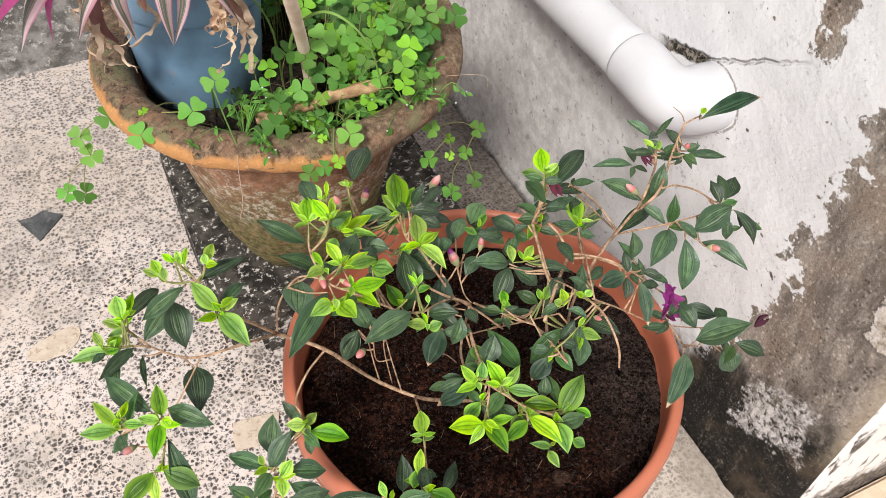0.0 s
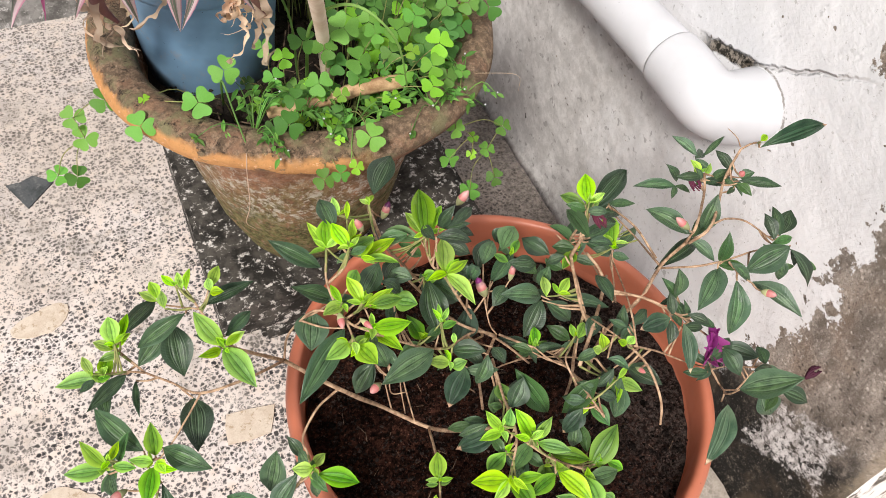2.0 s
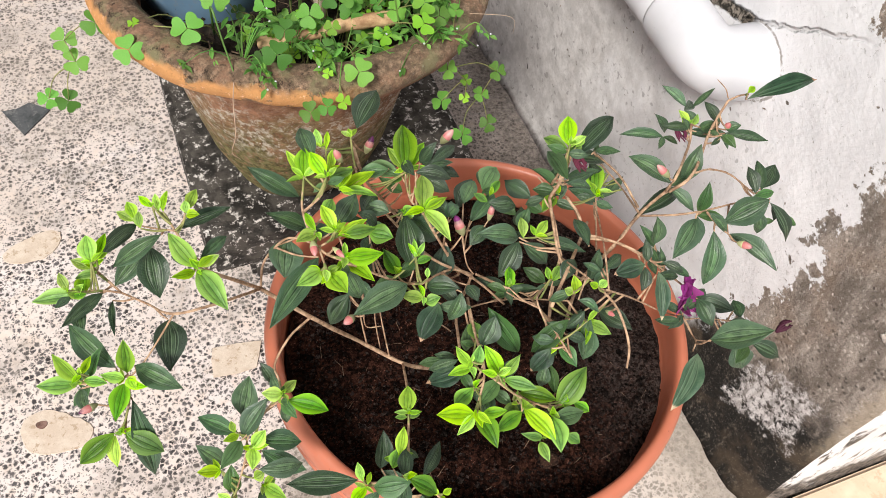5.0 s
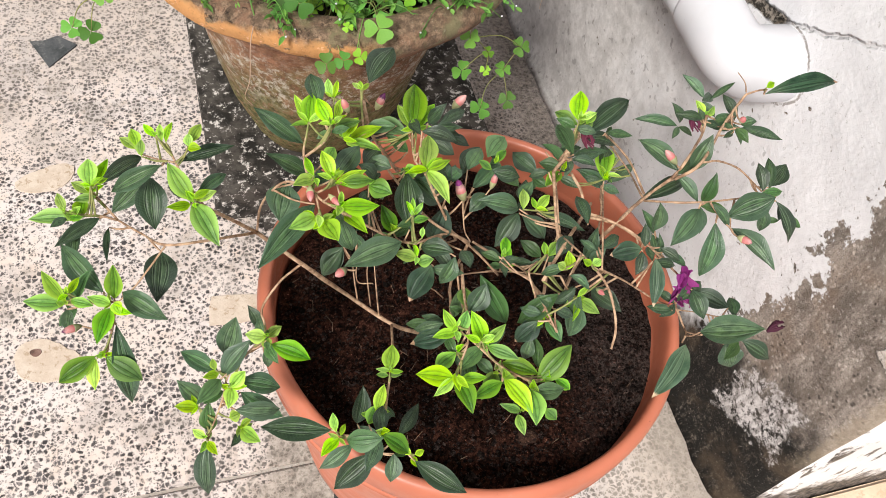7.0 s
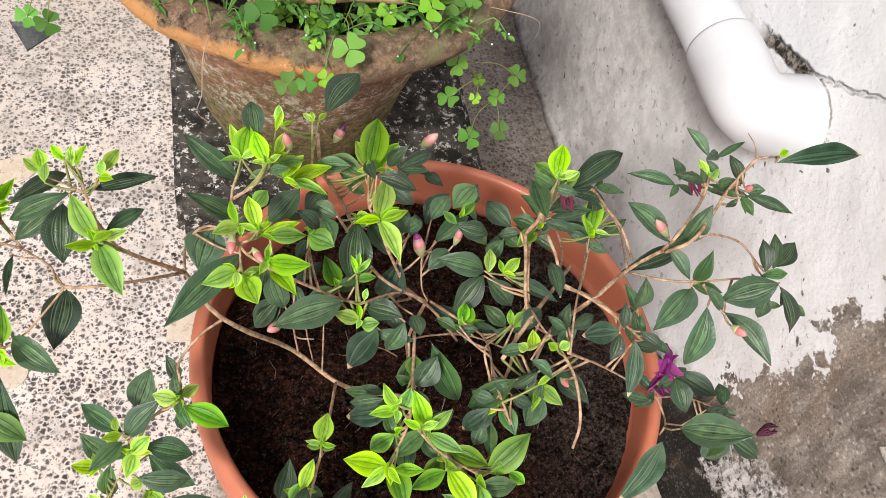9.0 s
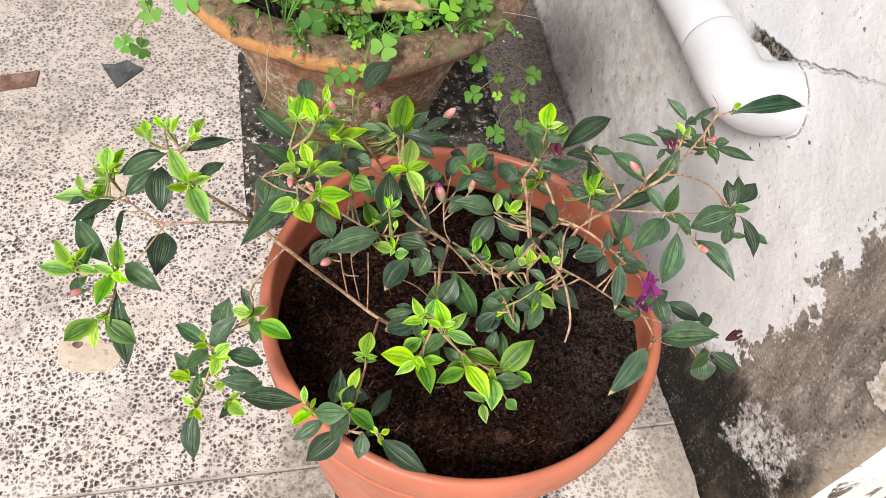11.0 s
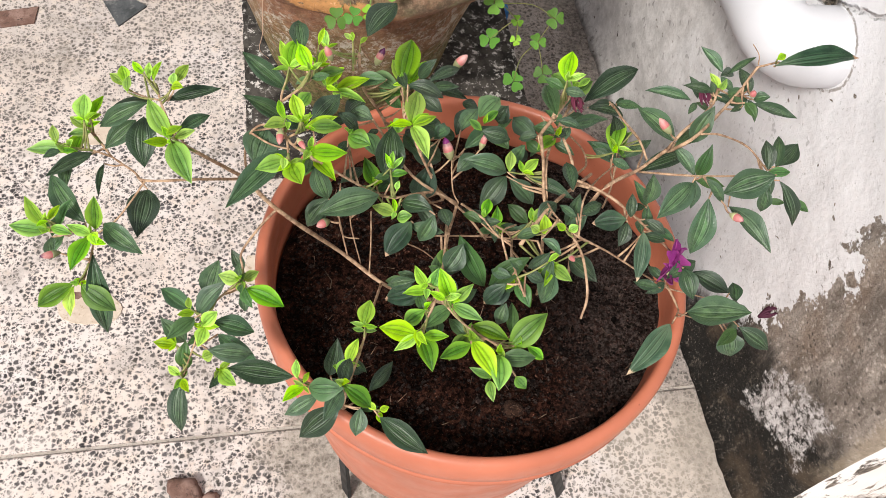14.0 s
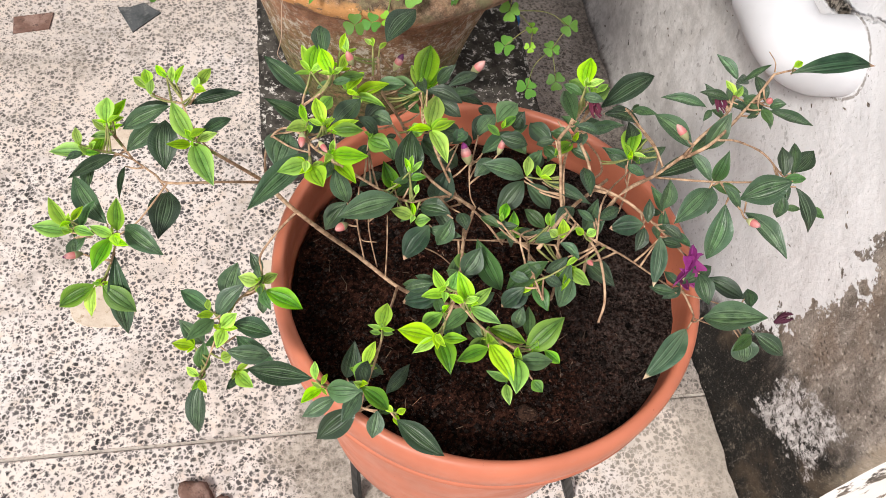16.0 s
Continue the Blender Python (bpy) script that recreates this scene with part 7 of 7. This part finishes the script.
clover(CLOVER, 0.095, 0.616, 0.500, 0.0244)
clover(CLOVER, 0.150, 0.568, 0.505, 0.0223)
clover(CLOVER, 0.204, 0.542, 0.500, 0.0222)
clover(CLOVER_YOUNG, 0.183, 0.551, 0.495, 0.0084)
clover(CLOVER_YOUNG, 0.197, 0.587, 0.505, 0.0125)
clover(CLOVER, 0.183, 0.598, 0.510, 0.0203)
clover(CLOVER, 0.161, 0.587, 0.510, 0.0171)
clover(CLOVER_YOUNG, 0.163, 0.622, 0.520, 0.0166)
clover(CLOVER, 0.154, 0.620, 0.505, 0.0167)
clover(CLOVER, 0.183, 0.637, 0.520, 0.0229)
clover(CLOVER, 0.196, 0.623, 0.520, 0.0197)
clover(CLOVER, 0.214, 0.631, 0.530, 0.0248)
clover(CLOVER_DEEP, 0.252, 0.679, 0.500, 0.0216)
clover(CLOVER, 0.218, 0.609, 0.515, 0.0226)
clover(CLOVER, 0.218, 0.605, 0.500, 0.0198)
clover(CLOVER, 0.235, 0.618, 0.530, 0.0177)
clover(CLOVER, 0.252, 0.616, 0.530, 0.0218)
clover(CLOVER, 0.270, 0.623, 0.535, 0.0210)
clover(CLOVER_DEEP, 0.276, 0.617, 0.510, 0.0203)
clover(CLOVER_YOUNG, 0.254, 0.590, 0.530, 0.0125)
clover(CLOVER_YOUNG, 0.275, 0.587, 0.535, 0.0223)
clover(CLOVER_YOUNG, 0.263, 0.570, 0.530, 0.0190)
clover(CLOVER_YOUNG, 0.257, 0.554, 0.525, 0.0187)
clover(CLOVER, 0.276, 0.570, 0.515, 0.0165)
clover(CLOVER, 0.293, 0.578, 0.510, 0.0128)
clover(CLOVER, 0.302, 0.634, 0.530, 0.0175)
clover(CLOVER, 0.320, 0.632, 0.530, 0.0187)
clover(CLOVER, 0.341, 0.634, 0.520, 0.0233)
clover(CLOVER_DEEP, 0.315, 0.630, 0.510, 0.0210)
clover(CLOVER_DEEP, 0.289, 0.636, 0.510, 0.0188)
clover(CLOVER, 0.248, 0.588, 0.510, 0.0166)
clover(CLOVER, 0.246, 0.610, 0.515, 0.0179)
clover(CLOVER, 0.241, 0.611, 0.500, 0.0121)
clover(CLOVER_DEEP, 0.206, 0.627, 0.500, 0.0202)
clover(CLOVER, 0.154, 0.650, 0.510, 0.0152)
clover(CLOVER, 0.118, 0.622, 0.520, 0.0222)
clover(CLOVER_DEEP, 0.221, 0.601, 0.490, 0.0150)
clover(CLOVER, 0.260, 0.655, 0.540, 0.0174)
clover(CLOVER_YOUNG, 0.270, 0.644, 0.540, 0.0112)
clover(CLOVER_DEEP, 0.247, 0.678, 0.520, 0.0159)
clover(CLOVER, 0.292, 0.654, 0.530, 0.0157)
clover(CLOVER_DEEP, 0.218, 0.682, 0.510, 0.0159)
clover(CLOVER, 0.236, 0.676, 0.540, 0.0177)
clover(CLOVER, 0.320, 0.644, 0.540, 0.0177)
clover(CLOVER, 0.353, 0.654, 0.530, 0.0194)
clover(CLOVER_YOUNG, 0.294, 0.648, 0.550, 0.0185)
clover(CLOVER, 0.275, 0.665, 0.550, 0.0186)
clover(CLOVER, 0.260, 0.680, 0.550, 0.0188)
clover(CLOVER, 0.319, 0.667, 0.550, 0.0212)
clover(CLOVER_YOUNG, 0.303, 0.693, 0.550, 0.0194)
clover(CLOVER, 0.354, 0.681, 0.540, 0.0197)
clover(CLOVER, 0.031, 0.684, 0.460, 0.0226)
clover(CLOVER, 0.051, 0.620, 0.485, 0.0227)
clover(CLOVER, 0.002, 0.716, 0.420, 0.0206)
clover(CLOVER, 0.006, 0.710, 0.400, 0.0219)
clover(CLOVER, -0.027, 0.723, 0.350, 0.0194)
clover(CLOVER, -0.011, 0.716, 0.350, 0.0217)
clover(CLOVER_YOUNG, 0.059, 0.642, 0.490, 0.0091)
clover(CLOVER, 0.298, 0.585, 0.440, 0.0180)
clover(CLOVER, 0.373, 0.627, 0.380, 0.0189)
clover(CLOVER_YOUNG, 0.329, 0.605, 0.400, 0.0112)
clover(CLOVER, 0.307, 0.604, 0.380, 0.0192)
clover(CLOVER_YOUNG, 0.334, 0.611, 0.370, 0.0104)
clover(CLOVER, 0.367, 0.637, 0.340, 0.0171)
clover(CLOVER, 0.379, 0.631, 0.300, 0.0189)
clover(CLOVER, 0.347, 0.623, 0.300, 0.0223)
clover(CLOVER, 0.164, 0.531, 0.480, 0.0166)
clover(CLOVER_YOUNG, 0.188, 0.528, 0.488, 0.0119)
clover(CLOVER, 0.176, 0.529, 0.484, 0.0138)
for k in range(200):
    a, r = WIND.uniform(-1.2, 2.0), 0.128 * math.sqrt(WIND.uniform(0.05, 1))
    x, y = CX + 0.015 + r * math.cos(a), CY + r * math.sin(a)
    clover(WIND.choice((CLOVER, CLOVER, CLOVER_YOUNG, CLOVER_DEEP, CLOVER_DEEP)), x, y, WIND.uniform(0.472, 0.512), WIND.uniform(0.014, 0.024))
for k in range(55):
    clover(WIND.choice((CLOVER, CLOVER_YOUNG, CLOVER_DEEP)), WIND.uniform(0.135, 0.245), WIND.uniform(0.568, 0.635), WIND.uniform(0.468, 0.494), WIND.uniform(0.008, 0.017))


def grass(name, label, material, r, *points):
    ob = part(name, tube(points, r, r * 0.4, 6, 8), material, None, label)
    return tagged(ob, category="weed")


grass("grass_blade", "long arching green grass stalk", GRASS, 0.0016, (0.191, 0.660, 0.46), (0.188, 0.630, 0.54), (0.198, 0.568, 0.60), (0.225, 0.555, 0.575), (0.250, 0.582, 0.497))
grass("grass_blade", "thin bent green grass stalk", GRASS, 0.0012, (0.185, 0.665, 0.46), (0.175, 0.640, 0.54), (0.150, 0.590, 0.61), (0.120, 0.540, 0.66))
grass("grass_blade", "thin green stalk hanging over the lip", GRASS, 0.0011, (0.118, 0.650, 0.46), (0.112, 0.600, 0.53), (0.116, 0.585, 0.505), (0.122, 0.566, 0.470))
grass("dry_stalk", "thin dry yellow stalk hanging over the lip", STRAW, 0.00045, (0.125, 0.60, 0.475), (0.113, 0.553, 0.486), (0.110, 0.543, 0.458), (0.106, 0.546, 0.436), (0.112, 0.549, 0.422))
grass("dry_stalk", "thin dry brown stalk reaching past the lip", STRAW, 0.0003, (0.30, 0.62, 0.47), (0.325, 0.590, 0.490), (0.350, 0.585, 0.485), (0.352, 0.582, 0.470))


def bitter_weed(cx, cy, cz, seed, count):
    """A low weed with thin leaves and tiny pale flowers."""
    rnd = random.Random(seed)
    ob = thing("small_weed", "low weed with narrow leaves and tiny white flowers", "weed", (cx, cy, cz))
    for k in range(count):
        a = rnd.uniform(0, 6.28)
        l = rnd.uniform(0.018, 0.045)
        tip = Vector((math.cos(a) * l, math.sin(a) * l, rnd.uniform(-0.012, 0.018)))
        part("stalk", tube([(0, 0, -0.01), tip * 0.5 + Vector((0, 0, 0.01)), tip], 0.0005, 0.0003, 5, 3), GRASS_LEAF, ob)
        for j in range(5):
            d = Vector((rnd.uniform(-1, 1), rnd.uniform(-1, 1), rnd.uniform(-0.3, 0.5))) * 0.010
            q = tip * rnd.uniform(0.4, 1.0)
            leaf(GRASS_LEAF, q.x, q.y, q.z, d.x, d.y, d.z, 0.0030, ob, Vector((0, 0, 0)))
        bm = bmesh.new()
        bmesh.ops.create_icosphere(bm, subdivisions=1, radius=0.0009)
        bmesh.ops.translate(bm, verts=bm.verts, vec=tip + Vector((0, 0, 0.002)))
        part("flower_head", bm, PVC if rnd.random() < 0.5 else CLOVER_YOUNG, ob)
    return ob


GRASS_LEAF = plain_leaf("weed_leaf", (0.08, 0.24, 0.04), (0.16, 0.34, 0.07), 0.5, 0.3)
bitter_weed(0.128, 0.588, 0.492, 1, 11)
bitter_weed(0.268, 0.575, 0.492, 2, 11)
bitter_weed(0.300, 0.585, 0.485, 3, 8)
bitter_weed(0.165, 0.592, 0.485, 4, 10)
bitter_weed(0.205, 0.582, 0.485, 5, 9)
